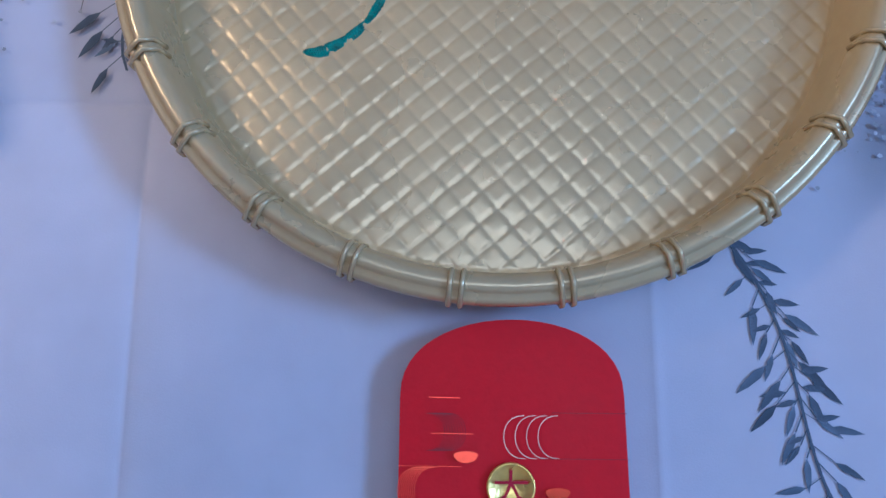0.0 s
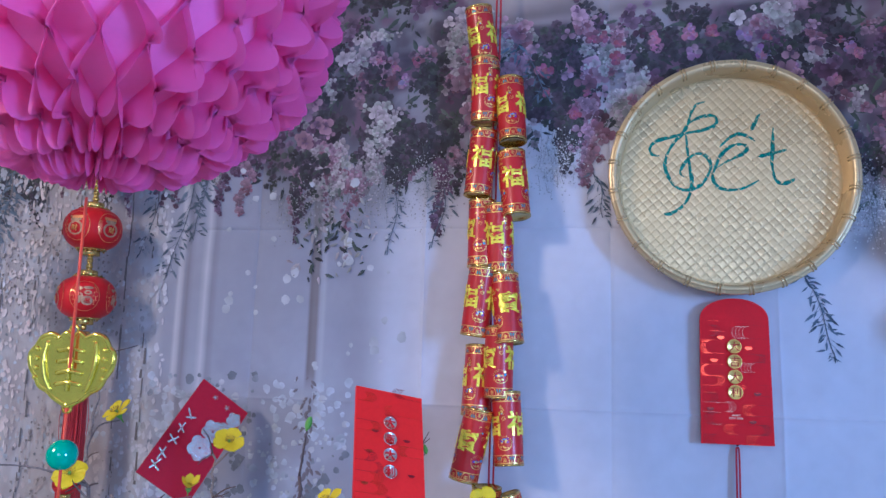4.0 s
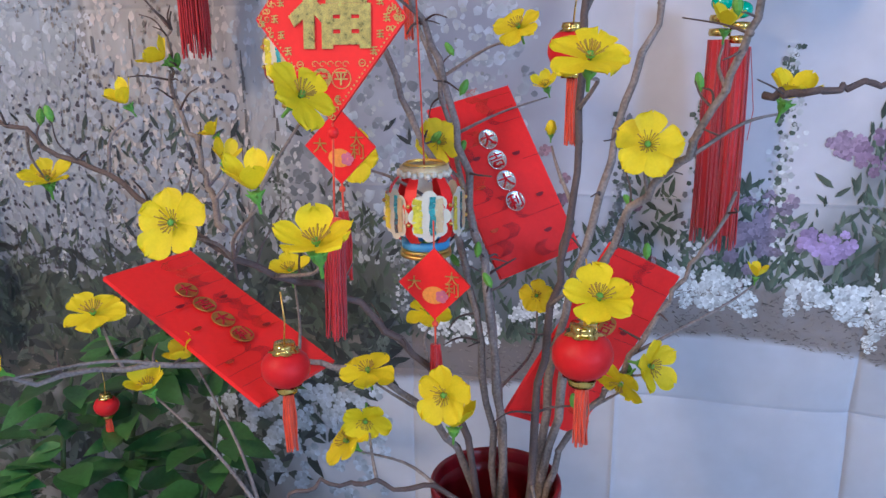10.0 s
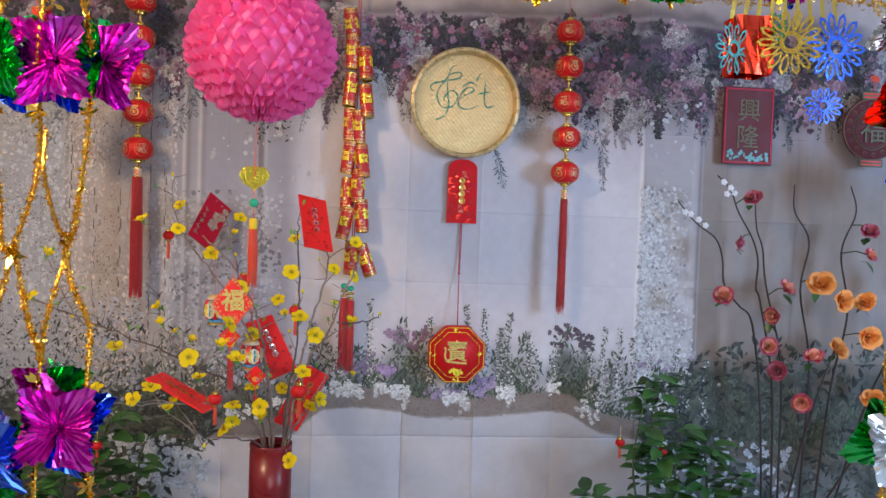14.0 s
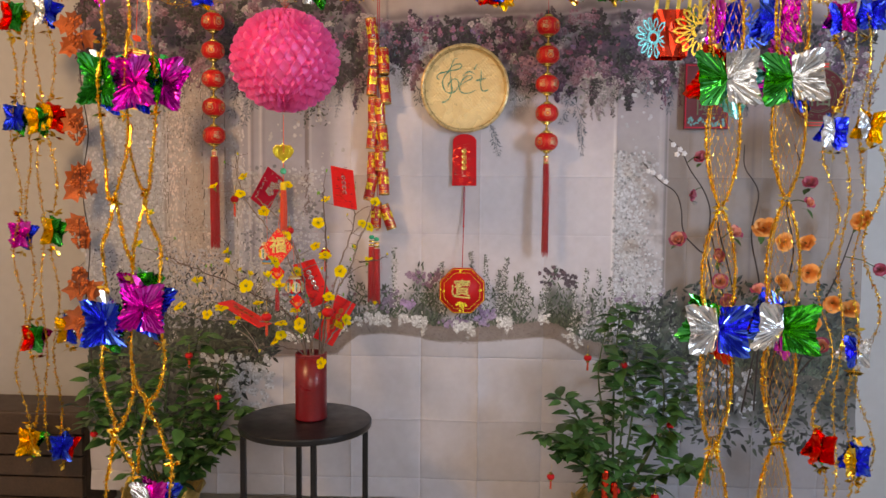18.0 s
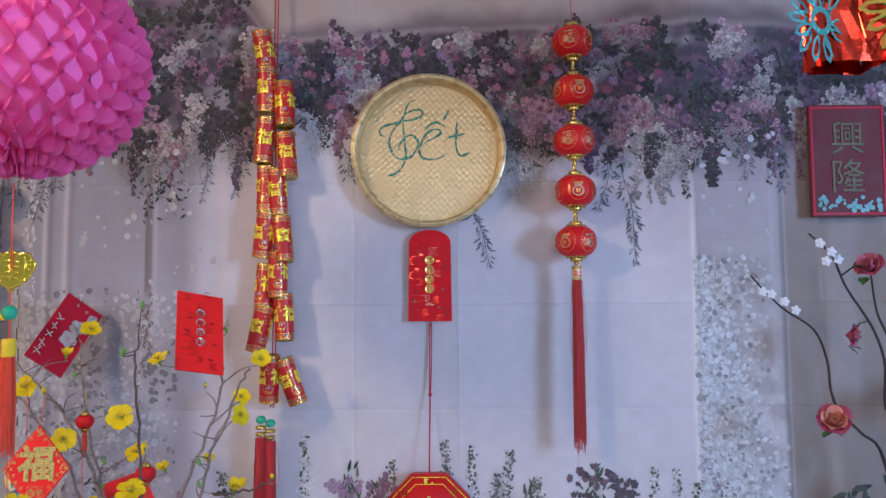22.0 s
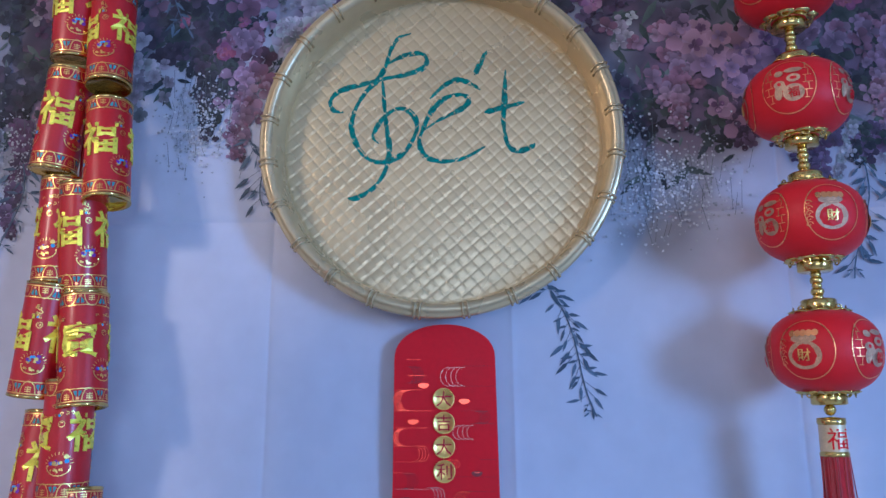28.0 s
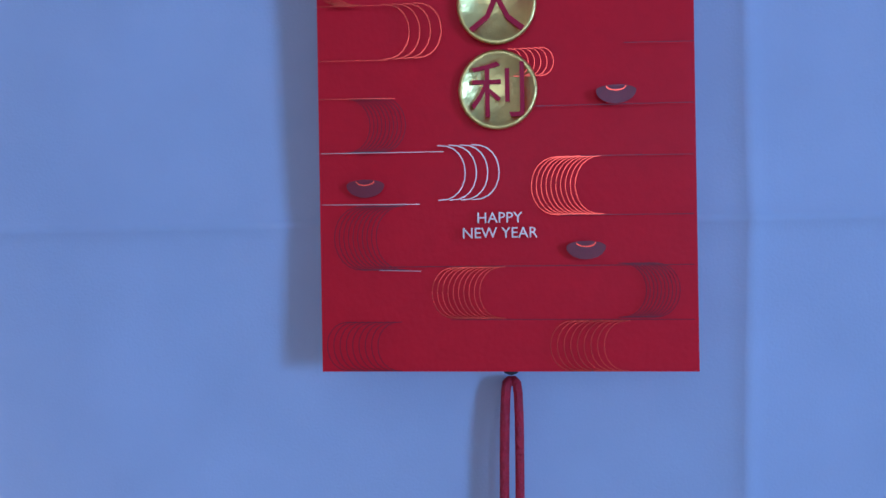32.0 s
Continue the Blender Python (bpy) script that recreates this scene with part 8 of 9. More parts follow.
def foil_bow(th, at, cols, w=0.052, h=0.046, seed=1):
    """Two halves in front (right, left) and two more peeping out behind them."""
    rr = random.Random(seed)
    order = (0, 1, 2, 3) if len(cols) > 3 else (0, 1, 2, 0)
    for k, (turn, back, roll) in enumerate(((-14, 0.0, 0), (194, 0.0, 0), (16, 0.014, 24), (164, 0.014, -24))):
        lean = Matrix.Rotation(radians(rr.uniform(-9, 9)), 4, 'X') @ Matrix.Rotation(radians(roll + rr.uniform(-7, 7)), 4, 'Y')
        foil_fan(cols[order[k] % len(cols)], w * 0.80 * rr.uniform(0.94, 1.08), h * 1.02 * rr.uniform(0.94, 1.06), th, Matrix.Translation(Vector(at) + Vector((0, back, 0))) @ Matrix.Rotation(radians(turn + rr.uniform(-7, 7)), 4, 'Z') @ lean, seed * 10 + k)


def star_leaf(th, at, seed, s=0.016):
    rr = random.Random(seed)
    bm = bmesh.new()
    for k in range(6):
        d = Vector((rr.uniform(-1, 1), rr.uniform(-1, 1), rr.uniform(-0.6, 0.5))).normalized()
        e = d.orthogonal().normalized() * s * 0.25
        o = Vector(at)
        bm.faces.new([bm.verts.new(q) for q in (o, o + d * s * 0.5 + e, o + d * s * rr.uniform(0.9, 1.3), o + d * s * 0.5 - e)])
    part("gold_tuft", bm, FOILS["gold"], th, "gold foil tuft", False)


# the near garland at the left: three strands drawn together and apart, with foil bows between
GL = thing("foil_garland", (-0.71, -1.2, 2.5), "gold tinsel garland with purple, green and blue foil bows", "garland", "foil garlands")
oz = 2.5
ox = -0.71
near_left = [
    [(-0.770, 2.5), (-0.768, 2.1), (-0.772, 1.85), (-0.767, 1.69), (-0.768, 1.645), (-0.775, 1.56), (-0.775, 1.463), (-0.772, 1.38), (-0.758, 1.305), (-0.752, 1.290), (-0.766, 1.24), (-0.772, 1.195), (-0.776, 1.144), (-0.772, 1.04), (-0.780, 0.94), (-0.779, 0.86), (-0.762, 0.785), (-0.756, 0.765), (-0.770, 0.70), (-0.787, 0.631), (-0.79, 0.4)],
    [(-0.710, 2.5), (-0.706, 2.1), (-0.708, 1.85), (-0.711, 1.69), (-0.712, 1.645), (-0.715, 1.56), (-0.719, 1.463), (-0.722, 1.38), (-0.742, 1.305), (-0.750, 1.290), (-0.735, 1.24), (-0.721, 1.195), (-0.715, 1.144), (-0.714, 1.04), (-0.712, 0.94), (-0.718, 0.86), (-0.742, 0.785), (-0.755, 0.765), (-0.73, 0.70), (-0.717, 0.66), (-0.715, 0.4)],
    [(-0.712, 1.463), (-0.705, 1.40), (-0.690, 1.33), (-0.681, 1.306), (-0.690, 1.24), (-0.705, 1.19), (-0.713, 1.14)],
    [(-0.655, 2.5), (-0.660, 2.1), (-0.668, 1.85), (-0.663, 1.69), (-0.658, 1.645), (-0.653, 1.56), (-0.653, 1.463), (-0.658, 1.38), (-0.674, 1.32), (-0.680, 1.306), (-0.666, 1.25), (-0.650, 1.196), (-0.647, 1.146), (-0.648, 1.04), (-0.644, 0.943), (-0.655, 0.87), (-0.676, 0.832), (-0.662, 0.78), (-0.640, 0.73), (-0.623, 0.70), (-0.64, 0.60), (-0.65, 0.4)],
    [(-0.712, 0.94), (-0.705, 0.88), (-0.690, 0.845), (-0.68, 0.830), (-0.70, 0.75), (-0.712, 0.67)]]
for k, st in enumerate(near_left):
    strand(GL, [(x - ox, 0.012 * math.sin(2.1 * i + k), z - oz) for i, (x, z) in enumerate(st)], int(1900 * (st[0][1] - st[-1][1])) + 160, 0.0028, 0.0024, 50 + k, 0.0040)
foil_bow(GL, (-0.770 - ox, 0, 1.556 - oz), ["green", "green", "blue", "silver"], 0.060, 0.056, 3)
foil_bow(GL, (-0.695 - ox, -0.01, 1.552 - oz), ["magenta", "magenta", "blue", "magenta"], 0.058, 0.056, 4)
foil_bow(GL, (-0.640 - ox, 0.01, 1.556 - oz), ["magenta", "green", "magenta", "green"], 0.052, 0.052, 5)
foil_bow(GL, (-0.765 - ox, -0.02, 1.022 - oz), ["blue", "blue", "green", "silver"], 0.060, 0.052, 6)
foil_bow(GL, (-0.678 - ox, -0.02, 1.055 - oz), ["magenta", "magenta", "blue", "magenta"], 0.064, 0.056, 7)
foil_bow(GL, (-0.712 - ox, 0.03, 1.085 - oz), ["green", "magenta", "green", "silver"], 0.045, 0.050, 8)
foil_bow(GL, (-0.672 - ox, -0.01, 0.610 - oz), ["magenta", "silver", "blue", "magenta"], 0.055, 0.050, 9)
for k, (x, z) in enumerate(((-0.775, 1.485), (-0.719, 1.485), (-0.652, 1.485), (-0.77, 1.64), (-0.70, 1.63), (-0.75, 1.29), (-0.68, 1.306), (-0.775, 1.10), (-0.715, 1.115), (-0.65, 1.10), (-0.758, 0.767), (-0.678, 0.83), (-0.624, 0.70), (-0.72, 0.665), (-0.78, 0.965), (-0.645, 0.97))):
    star_leaf(GL, (x - ox, 0, z - oz), 70 + k, 0.018)


# the two near garlands at the right: open cut-foil sleeves pinched at knots
def sleeve_garland(x, y, tops, label, seed):
    th = thing("foil_garland", (x, y, 2.5), label, "garland", "foil garlands")
    rr = random.Random(seed)
    R, flat = 0.036, 0.5
    for k, (za, zb) in enumerate(tops):
        h = za - zb

        # wide where it meets a bow, drawn in at the knot
        def radius(t):
            u = t if k % 2 else 1 - t
            return R * (0.14 + 0.86 * math.sin(min(1.0, u / 0.60) * math.pi / 2) ** 0.85) * (1 - 0.14 * max(0.0, u - 0.75) / 0.25)

        def at(t, a):
            return Vector((radius(t) * math.cos(a), radius(t) * math.sin(a) * flat, za - h * t - 2.5))
        # the folded edges of the flattened sleeve, as thick as cords
        for side in (0.0, math.pi):
            line = [at(i / 12, side + 0.10 * math.sin(4 * i / 12 + side)) for i in range(13)]
            strand(th, line, int(2300 * h), 0.0030, 0.0019, seed * 7 + 11 * k + int(side), 0.0030)
            line = [at(i / 12, side + 0.42 * (1 if side else -1) + 0.10 * math.sin(3 * i / 12)) for i in range(13)]
            strand(th, line, int(900 * h), 0.0022, 0.0008, seed * 7 + 11 * k + int(side) + 5, 0.0016)
        # thin slit links that wind round between them
        bm = bmesh.new()
        for j in range(15):
            for i in range(20):
                t0, t1 = (i + 0.12) / 20, (i + 0.80) / 20
                a0 = 2 * math.pi * j / 15
                p, q = at(t0, a0 + 2.3 * t0), at(t1, a0 + 2.3 * t1)
                d = Vector((rr.gauss(0, 1), rr.gauss(0, 1), rr.gauss(0, 0.3))).normalized() * 0.0010
                bm.faces.new([bm.verts.new(v) for v in (p - d * 0.5, q - d, q + d, p + d * 0.5)])
            tube(bm, [at(i / 20, 2 * math.pi * j / 15 + 2.3 * i / 20) for i in range(21)], 0.00035, 3)
        part("cut_foil_net", bm, M_tinsel, th, "slanting gold foil links", False)
        star_leaf(th, (0, 0, za - 2.5), seed + 3 + k, 0.020)
        star_leaf(th, (0, 0, zb - 2.5), seed + 4 + k, 0.020)
    return th


segs = [(2.5, 2.28), (2.27, 2.06), (2.05, 1.84), (1.83, 1.60), (1.53, 1.296), (1.284, 1.055), (0.99, 0.755), (0.745, 0.50), (0.44, 0.2)]
GA = sleeve_garland(0.592, -1.15, segs, "gold cut-foil sleeve garland with silver, green and blue bows", 31)
GB = sleeve_garland(0.735, -1.14, [(a + (0.02 if a < 2.4 else 0), b + 0.02) for a, b in segs], "gold cut-foil sleeve garland with silver, green and purple bows", 37)
foil_bow(GA, (0.0, -0.01, 1.568 - 2.5), ["silver", "green", "cyan", "red"], 0.088, 0.056, 41)
foil_bow(GB, (0.0, -0.01, 1.572 - 2.5), ["silver", "green", "blue", "magenta"], 0.088, 0.056, 42)
foil_bow(GA, (0.0, -0.01, 1.022 - 2.5), ["blue", "silver", "red", "green"], 0.088, 0.056, 43)
foil_bow(GB, (0.0, -0.01, 1.025 - 2.5), ["green", "silver", "magenta", "blue"], 0.088, 0.056, 44)
foil_bow(GA, (0.01, 0.05, 1.70 - 2.5), ["blue", "magenta", "blue", "silver"], 0.055, 0.05, 45)
foil_bow(GB, (-0.01, 0.05, 1.71 - 2.5), ["magenta", "blue", "silver", "blue"], 0.055, 0.05, 46)


# thin garlands further back, at both sides
def thin_garland(x, y, bows, label, seed, z0=0.25):
    th = thing("foil_garland", (x, y, 2.5), label, "garland", "foil garlands")
    rr = random.Random(seed)
    for k in range(4):
        dx = -0.07 + 0.047 * k
        pts = []
        z = 2.5
        i = 0
        while z > z0:
            pts.append((dx * (1 + 0.35 * math.sin(i * 1.05 + k * 1.57)), 0.02 * math.sin(i + k), z - 2.5))
            z -= 0.075
            i += 1
        strand(th, pts, 1300, 0.0046, 0.0012, seed * 5 + k, 0.006)
    for k, (bx, bz, cols) in enumerate(bows):
        foil_bow(th, (bx - x, -0.01, bz - 2.5), cols, 0.052, 0.048, seed * 3 + k)
        star_leaf(th, (bx - x, 0, bz - 2.5 - 0.07), seed + k, 0.03)
        star_leaf(th, (bx - x, 0, bz - 2.5 + 0.07), seed + k + 50, 0.03)


thin_garland(-1.62, -0.05, [(-1.68, 1.59, ["blue", "blue", "green"]), (-1.59, 1.58, ["green", "gold", "green"]), (-1.535, 1.59, ["red", "gold", "red"]), (-1.673, 1.153, ["magenta", "magenta", "blue"]), (-1.545, 1.165, ["green", "gold", "green"]),
                            (-1.63, 0.758, ["green", "red", "magenta"]), (-1.50, 0.79, ["blue", "gold", "silver"]), (-1.66, 0.352, ["gold", "gold", "green"]), (-1.53, 0.335, ["blue", "blue", "red"]), (-1.555, 1.98, ["blue", "silver", "blue"]), (-1.68, 1.96, ["green", "red", "gold"])],
             "thin gold tinsel garland with small bows beside the cloth", 61)
thin_garland(1.27, -0.30, [(1.207, 1.89, ["magenta", "blue", "silver"]), (1.30, 1.90, ["blue", "blue", "silver"]), (1.31, 1.545, ["gold", "silver", "gold"]), (1.20, 1.53, ["blue", "silver", "blue"]), (1.30, 0.812, ["silver", "blue", "silver"]), (1.20, 0.485, ["red", "red", "green"]), (1.315, 0.446, ["blue", "gold", "blue"])],
             "thin gold tinsel garland with silver and blue bows before the roses", 62)

# swagged garland under the ceiling
TG = thing("ceiling_garland", (0.0, -0.37, 2.1), "gold tinsel swag with small foil bows under the ceiling", "garland")
for k in range(6):
    pts = []
    for i in range(40):
        x = -1.35 + 2.7 * i / 39
        sag = 1.99 - 0.035 * abs(math.sin(math.pi * (x - 0.36) / 0.52)) + 0.016 * math.sin(5 * i + 2 * k) + 0.007 * k - 0.012
        pts.append((x, 0.02 * math.cos(3 * i + k), sag - 2.1))
    strand(TG, pts, 760, 0.0052, 0.0008, 90 + k, 0.010)
for k, (x, z, cols) in enumerate(((-0.876, 1.985, ["gold", "gold", "silver"]), (-0.845, 1.965, ["blue", "blue", "gold"]), (-0.475, 1.965, ["green", "silver", "green"]), (0.085, 1.962, ["blue", "red", "gold"]), (0.34, 1.972, ["silver", "blue", "gold"]), (0.461, 1.968, ["green", "green", "gold"]),
                                  (0.12, 1.958, ["gold", "red", "gold"]), (-1.2, 1.98, ["green", "gold", "magenta"]), (0.78, 1.985, ["magenta", "gold", "blue"]))):
    foil_bow(TG, (x, -0.01, z - 2.1), cols, 0.048, 0.042, 120 + k)
bm = bmesh.new()
for x in (-1.3, -0.65, 0.36, 1.3):
    tube(bm, [(x, 0, -0.11), (x, 0, 0.45)], 0.0008, 4)
part("hanging_thread", bm, M_cord, TG)


# ---- foil cube with cut-out flowers, hanging at the right ----
def flower_lantern():
    th = thing("foil_flower_lantern", (0.66, -0.50, 1.80), "red, gold, blue and teal foil lantern with cut-out flower sides", "foil lantern")
    for k, (dx, dy, dz, col, yaw, r) in enumerate(((0.035, -0.06, 0.0, "gold", -10, 0.078), (-0.098, -0.05, -0.02, "cyan", 25, 0.062), (0.10, 0.03, -0.03, "gold", 50, 0.065), (0.172, -0.02, 0.005, "blue", 8, 0.085), (0.180, 0.03, 0.01, "silver", -30, 0.07), (0.135, -0.04, -0.140, "blue", -15, 0.045), (0.140, -0.03, -0.138, "magenta", 50, 0.042), (0.0, -0.03, 0.03, "green", -60, 0.045))):
        bm = bmesh.new()
        for q in range(14):
            a = 2 * math.pi * q / 14
            lf = [(0.30, 0.0), (0.55, 0.13), (0.85, 0.12), (1.0, 0.0), (0.85, -0.12), (0.55, -0.13)]
            hole = [(0.42, 0.0), (0.58, 0.065), (0.80, 0.06), (0.88, 0.0), (0.80, -0.06), (0.58, -0.065)]
            co = [[bm.verts.new((r * (u * math.cos(a) - v * math.sin(a)), 0.004 * math.sin(q * 2.2), r * (u * math.sin(a) + v * math.cos(a)))) for u, v in row] for row in (lf, hole)]
            for i in range(6):
                bm.faces.new((co[0][i], co[0][(i + 1) % 6], co[1][(i + 1) % 6], co[1][i]))
        ring = [[bm.verts.new((r * f * math.cos(2 * math.pi * q / 20), -0.002, r * f * math.sin(2 * math.pi * q / 20))) for q in range(20)] for f in (0.34, 0.20)]
        for i in range(20):
            bm.faces.new((ring[0][i], ring[0][(i + 1) % 20], ring[1][(i + 1) % 20], ring[1][i]))
        o = part("cut_flower", bm, FOILS[col], th, col + " cut-out foil flower", False)
        o.matrix_local = Matrix.Translation((dx, dy, dz)) @ Matrix.Rotation(radians(yaw), 4, 'Z')
    bm = bmesh.new()
    for q in range(4):
        a = radians(45 + 90 * q)
        b = radians(135 + 90 * q)
        n = 7
        rows = [[bm.verts.new((0.062 * ((1 - t) * math.cos(a) + t * math.cos(b)) + 0.006 * random.uniform(-1, 1) - 0.04, 0.05 * ((1 - t) * math.sin(a) + t * math.sin(b)) + 0.004 * random.uniform(-1, 1), z)) for t in [i / n for i in range(n + 1)]] for z in (0.065, 0.03, 0.0, -0.04, -0.072)]
        for p, s in zip(rows, rows[1:]):
            for i in range(n):
                bm.faces.new((p[i], p[i + 1], s[i + 1], s[i]))
    part("foil_box", bm, FOILS["red"], th, "crumpled red foil box", False)
    bm = bmesh.new()
    for q in range(9):
        a = Vector((0.05 + 0.135 * (q - 4) / 4, 0.0, 0.045))
        b = Vector((0.05 + 0.03 * (q - 4) / 4, 0.0, 0.745))
        bm.faces.new([bm.verts.new(p) for p in (a + Vector((-0.006, 0, 0)), a + Vector((0.006, 0.003, 0)), b + Vector((0.004, 0.003, 0)), b + Vector((-0.004, 0, 0)))])
    part("foil_ribbon", bm, FOILS["gold"], th, "gold foil ribbons", False)


flower_lantern()


# ---- wall signs ----
def red_poster():
    th = thing("red_poster", (0.87, -0.022, 1.56), "shiny dark red poster with two large green and gold characters", "poster")
    bm = bmesh.new()
    box(bm, -0.079, 0.079, -0.004, 0.004, 0, 0.235, 0.001)
    part("sheet", bm, M_poster, th, smooth=False)
    for ch, z in (("興", 0.165), ("隆", 0.085)):
        o = link_data("character", writing(ch, 0.075, 0.0008), M_mossgold, th, "dull green and gold character", False)
        o.location = (0, -0.005, z)
    bm = bmesh.new()
    for x in (-0.074, 0.074):
        box(bm, x - 0.002, x + 0.002, -0.0055, -0.004, 0.003, 0.232)
    for z in (0.006, 0.228):
        box(bm, -0.071, 0.071, -0.0055, -0.004, z - 0.002, z + 0.002)
    part("border", bm, M_darkred_paper, th, "thin red border", False)
    bm = bmesh.new()
    for k in range(40):
        disc(bm, random.uniform(-0.065, 0.065), random.uniform(0.012, 0.04), random.uniform(0.002, 0.006), -0.0046 - 0.00003 * k, 9)
    part("cloud_print", bm, M_teal, th, "dark green cloud print", False)


red_poster()


def round_sign(at, r, label, board=None, gold=None, turn_y=0, turn_z=0, hang=0.0):
    th = thing("round_sign", Matrix.Translation(at) @ Matrix.Rotation(radians(turn_y), 4, 'Y') @ Matrix.Rotation(radians(turn_z), 4, 'Z'), label, "sign", "round fortune signs")
    turn = Matrix.Rotation(radians(90), 4, 'X')
    bm = bmesh.new()
    lathe(bm, [(0, 0), (r, 0), (r * 1.01, 0.003), (r, 0.006), (r * 0.94, 0.0065), (r * 0.93, 0.005), (0, 0.005)], 56, turn)
    part("board", bm, board or M_redpaper_bright, th)
    for a, b in ((1.0, 0.955), (0.66, 0.63), (0.585, 0.57)):
        bm = bmesh.new()
        lathe(bm, [(r * b, 0.0052), (r * (a + b) / 2, 0.0085), (r * a, 0.0052)], 56, turn)
        part("gold_ring", bm, gold or M_goldfoil, th, "gold ring")
    o = link_data("character", writing("福", r * 0.92, 0.0015), gold or M_goldfoil, th, "gold character", False)
    o.location = (0, -0.0072, 0)
    for k in range(16):
        a = 2 * math.pi * k / 16 + 0.1
        bm = bmesh.new()
        for q in range(5):
            strip(bm, (r * 0.80 * math.cos(a) + r * 0.07 * math.cos(q * 1.3), r * 0.80 * math.sin(a) + r * 0.07 * math.sin(q * 1.3)), (r * 0.80 * math.cos(a) - r * 0.06 * math.sin(q), r * 0.80 * math.sin(a) + r * 0.06 * math.cos(q)), r * 0.022, -0.0062 - 0.0001 * q)
        part("gold_motif", bm, gold or M_goldfoil, th, "gold printed motif", False)
    for s in (1, -1):
        bm = bmesh.new()
        box(bm, -r * 0.40, r * 0.40, -0.0062, -0.001, s * r * 1.08 - r * 0.12, s * r * 1.08 + r * 0.12, 0.001)
        pl = part("end_plate", bm, gold or M_goldfoil, th, "gold striped end plate", False)
        bm = bmesh.new()
        for z in (-0.05, 0.05):
            box(bm, -r * 0.34, r * 0.34, -0.0072, -0.0062, s * r * 1.08 + z * r - r * 0.022, s * r * 1.08 + z * r + r * 0.022)
        part("red_stripe", bm, M_redpaper_bright, pl, smooth=False)
    bm = bmesh.new()
    top = hang or r * 1.9
    tube(bm, [(0, -0.003, r * 1.2), (-top * math.sin(radians(turn_y)) * 0.5, 0.0, top)], 0.0012, 5)
    for k in range(7):
        tube(bm, [(0.013 * math.cos(q * 0.785 + k), -0.006, r * 1.62 + 0.009 * math.sin(q * 0.785 + 0.6 * k)) for q in range(9)], 0.0016, 4, False)
    part("knotted_cord", bm, M_tassel_orange, th, "orange knotted cord")


round_sign((-1.096, -0.35, 1.689), 0.082, "round red and gold fortune sign on an orange knotted cord", None, None, 8, 19, 0.815)
# the dull poster and moss tones stand in for haze over this sign
round_sign((1.251, -0.05, 1.680), 0.095, "round red and gold fortune sign beside the roses, dulled for haze", M_poster, M_mossgold)


# ---- autumn leaf garland ----
def leaf_lobed():
    bm = bmesh.new()
    pts = [(0, 0), (0.012, -0.010), (0.020, -0.022), (0.028, -0.012), (0.040, -0.018), (0.044, -0.007), (0.060, 0), (0.044, 0.007), (0.040, 0.018), (0.028, 0.012), (0.020, 0.022), (0.012, 0.010)]
    c = bm.verts.new((0.03, 0, 0.004))
    vs = [bm.verts.new((x, y * 1.35, -0.25 * abs(y) + 0.05 * x)) for x, y in pts]
    for a, b in zip(vs, vs[1:] + vs[:1]):
        bm.faces.new((c, a, b))
    me = bpy.data.meshes.new("autumn_leaf")
    bm.to_mesh(me)
    bm.free()
    me.materials.append(M_autumn)
    return me


AUTUMN = leaf_lobed()
bm = bmesh.new()
ball(bm, (0, 0, 0), 0.0064, 8)
BERRY = bpy.data.meshes.new("berry")
bm.to_mesh(BERRY)
bm.free()
BERRY.materials.append(M_berry)
BERRY.polygons.foreach_set("use_smooth", [True] * len(BERRY.polygons))


def autumn_garland(at, zs, label, seed):
    rr = random.Random(seed)
    th = thing("autumn_garland", at, label, "garland", "autumn leaf garlands")
    at = Vector(at)
    line = smooth_line([(0.015 * math.sin(1.9 * i), 0.01 * math.cos(2 * i), 0.55 - 0.13 * i) for i in range(13)], 4)
    bm = bmesh.new()
    tube(bm, line, 0.0022, 5)
    part("stem", bm, M_dark_stem, th)
    for z in zs:
        # a tapering bunch of copper berries on a short stalk
        head = Vector((rr.uniform(-0.012, 0.02), -0.065, z - at.z + 0.04))
        bm = bmesh.new()
        tube(bm, [head + Vector((0, 0.05, 0.02)), head, head - Vector((0, 0, 0.10))], 0.0012, 4)
        stalk = part("berry_stalk", bm, M_dark_stem, th, "stalk with copper berries")
        for k in range(46):
            t, a = rr.random(), rr.uniform(0, 6.28)
            r = 0.034 * math.sin(math.pi * (0.12 + 0.85 * t)) * rr.uniform(0.75, 1)
            b = new("berry", BERRY)
            b.parent = stalk
            b.matrix_local = Matrix.Translation(head + Vector((r * math.cos(a), r * math.sin(a), -0.106 * t))) @ Matrix.Scale(rr.uniform(0.85, 1.1), 4)
        for k in range(5):
            o = new("autumn_leaf", AUTUMN)
            o.parent = th
            d = Vector((rr.uniform(-1, 1), rr.uniform(-0.8, 0.1), rr.uniform(-0.9, 0.5))).normalized()
            o.matrix_local = Matrix.Translation((rr.uniform(-0.01, 0.01), -0.01, z - at.z + rr.uniform(-0.06, 0.05))) @ d.to_track_quat('X', 'Y').to_matrix().to_4x4() @ Matrix.Scale(rr.uniform(1.15, 1.75), 4)


autumn_garland((-1.40, -0.09, 1.5), (1.90, 1.55, 1.365, 1.175, 1.00, 0.82), "hanging garland of rust-brown leaves and copper berries", 5)


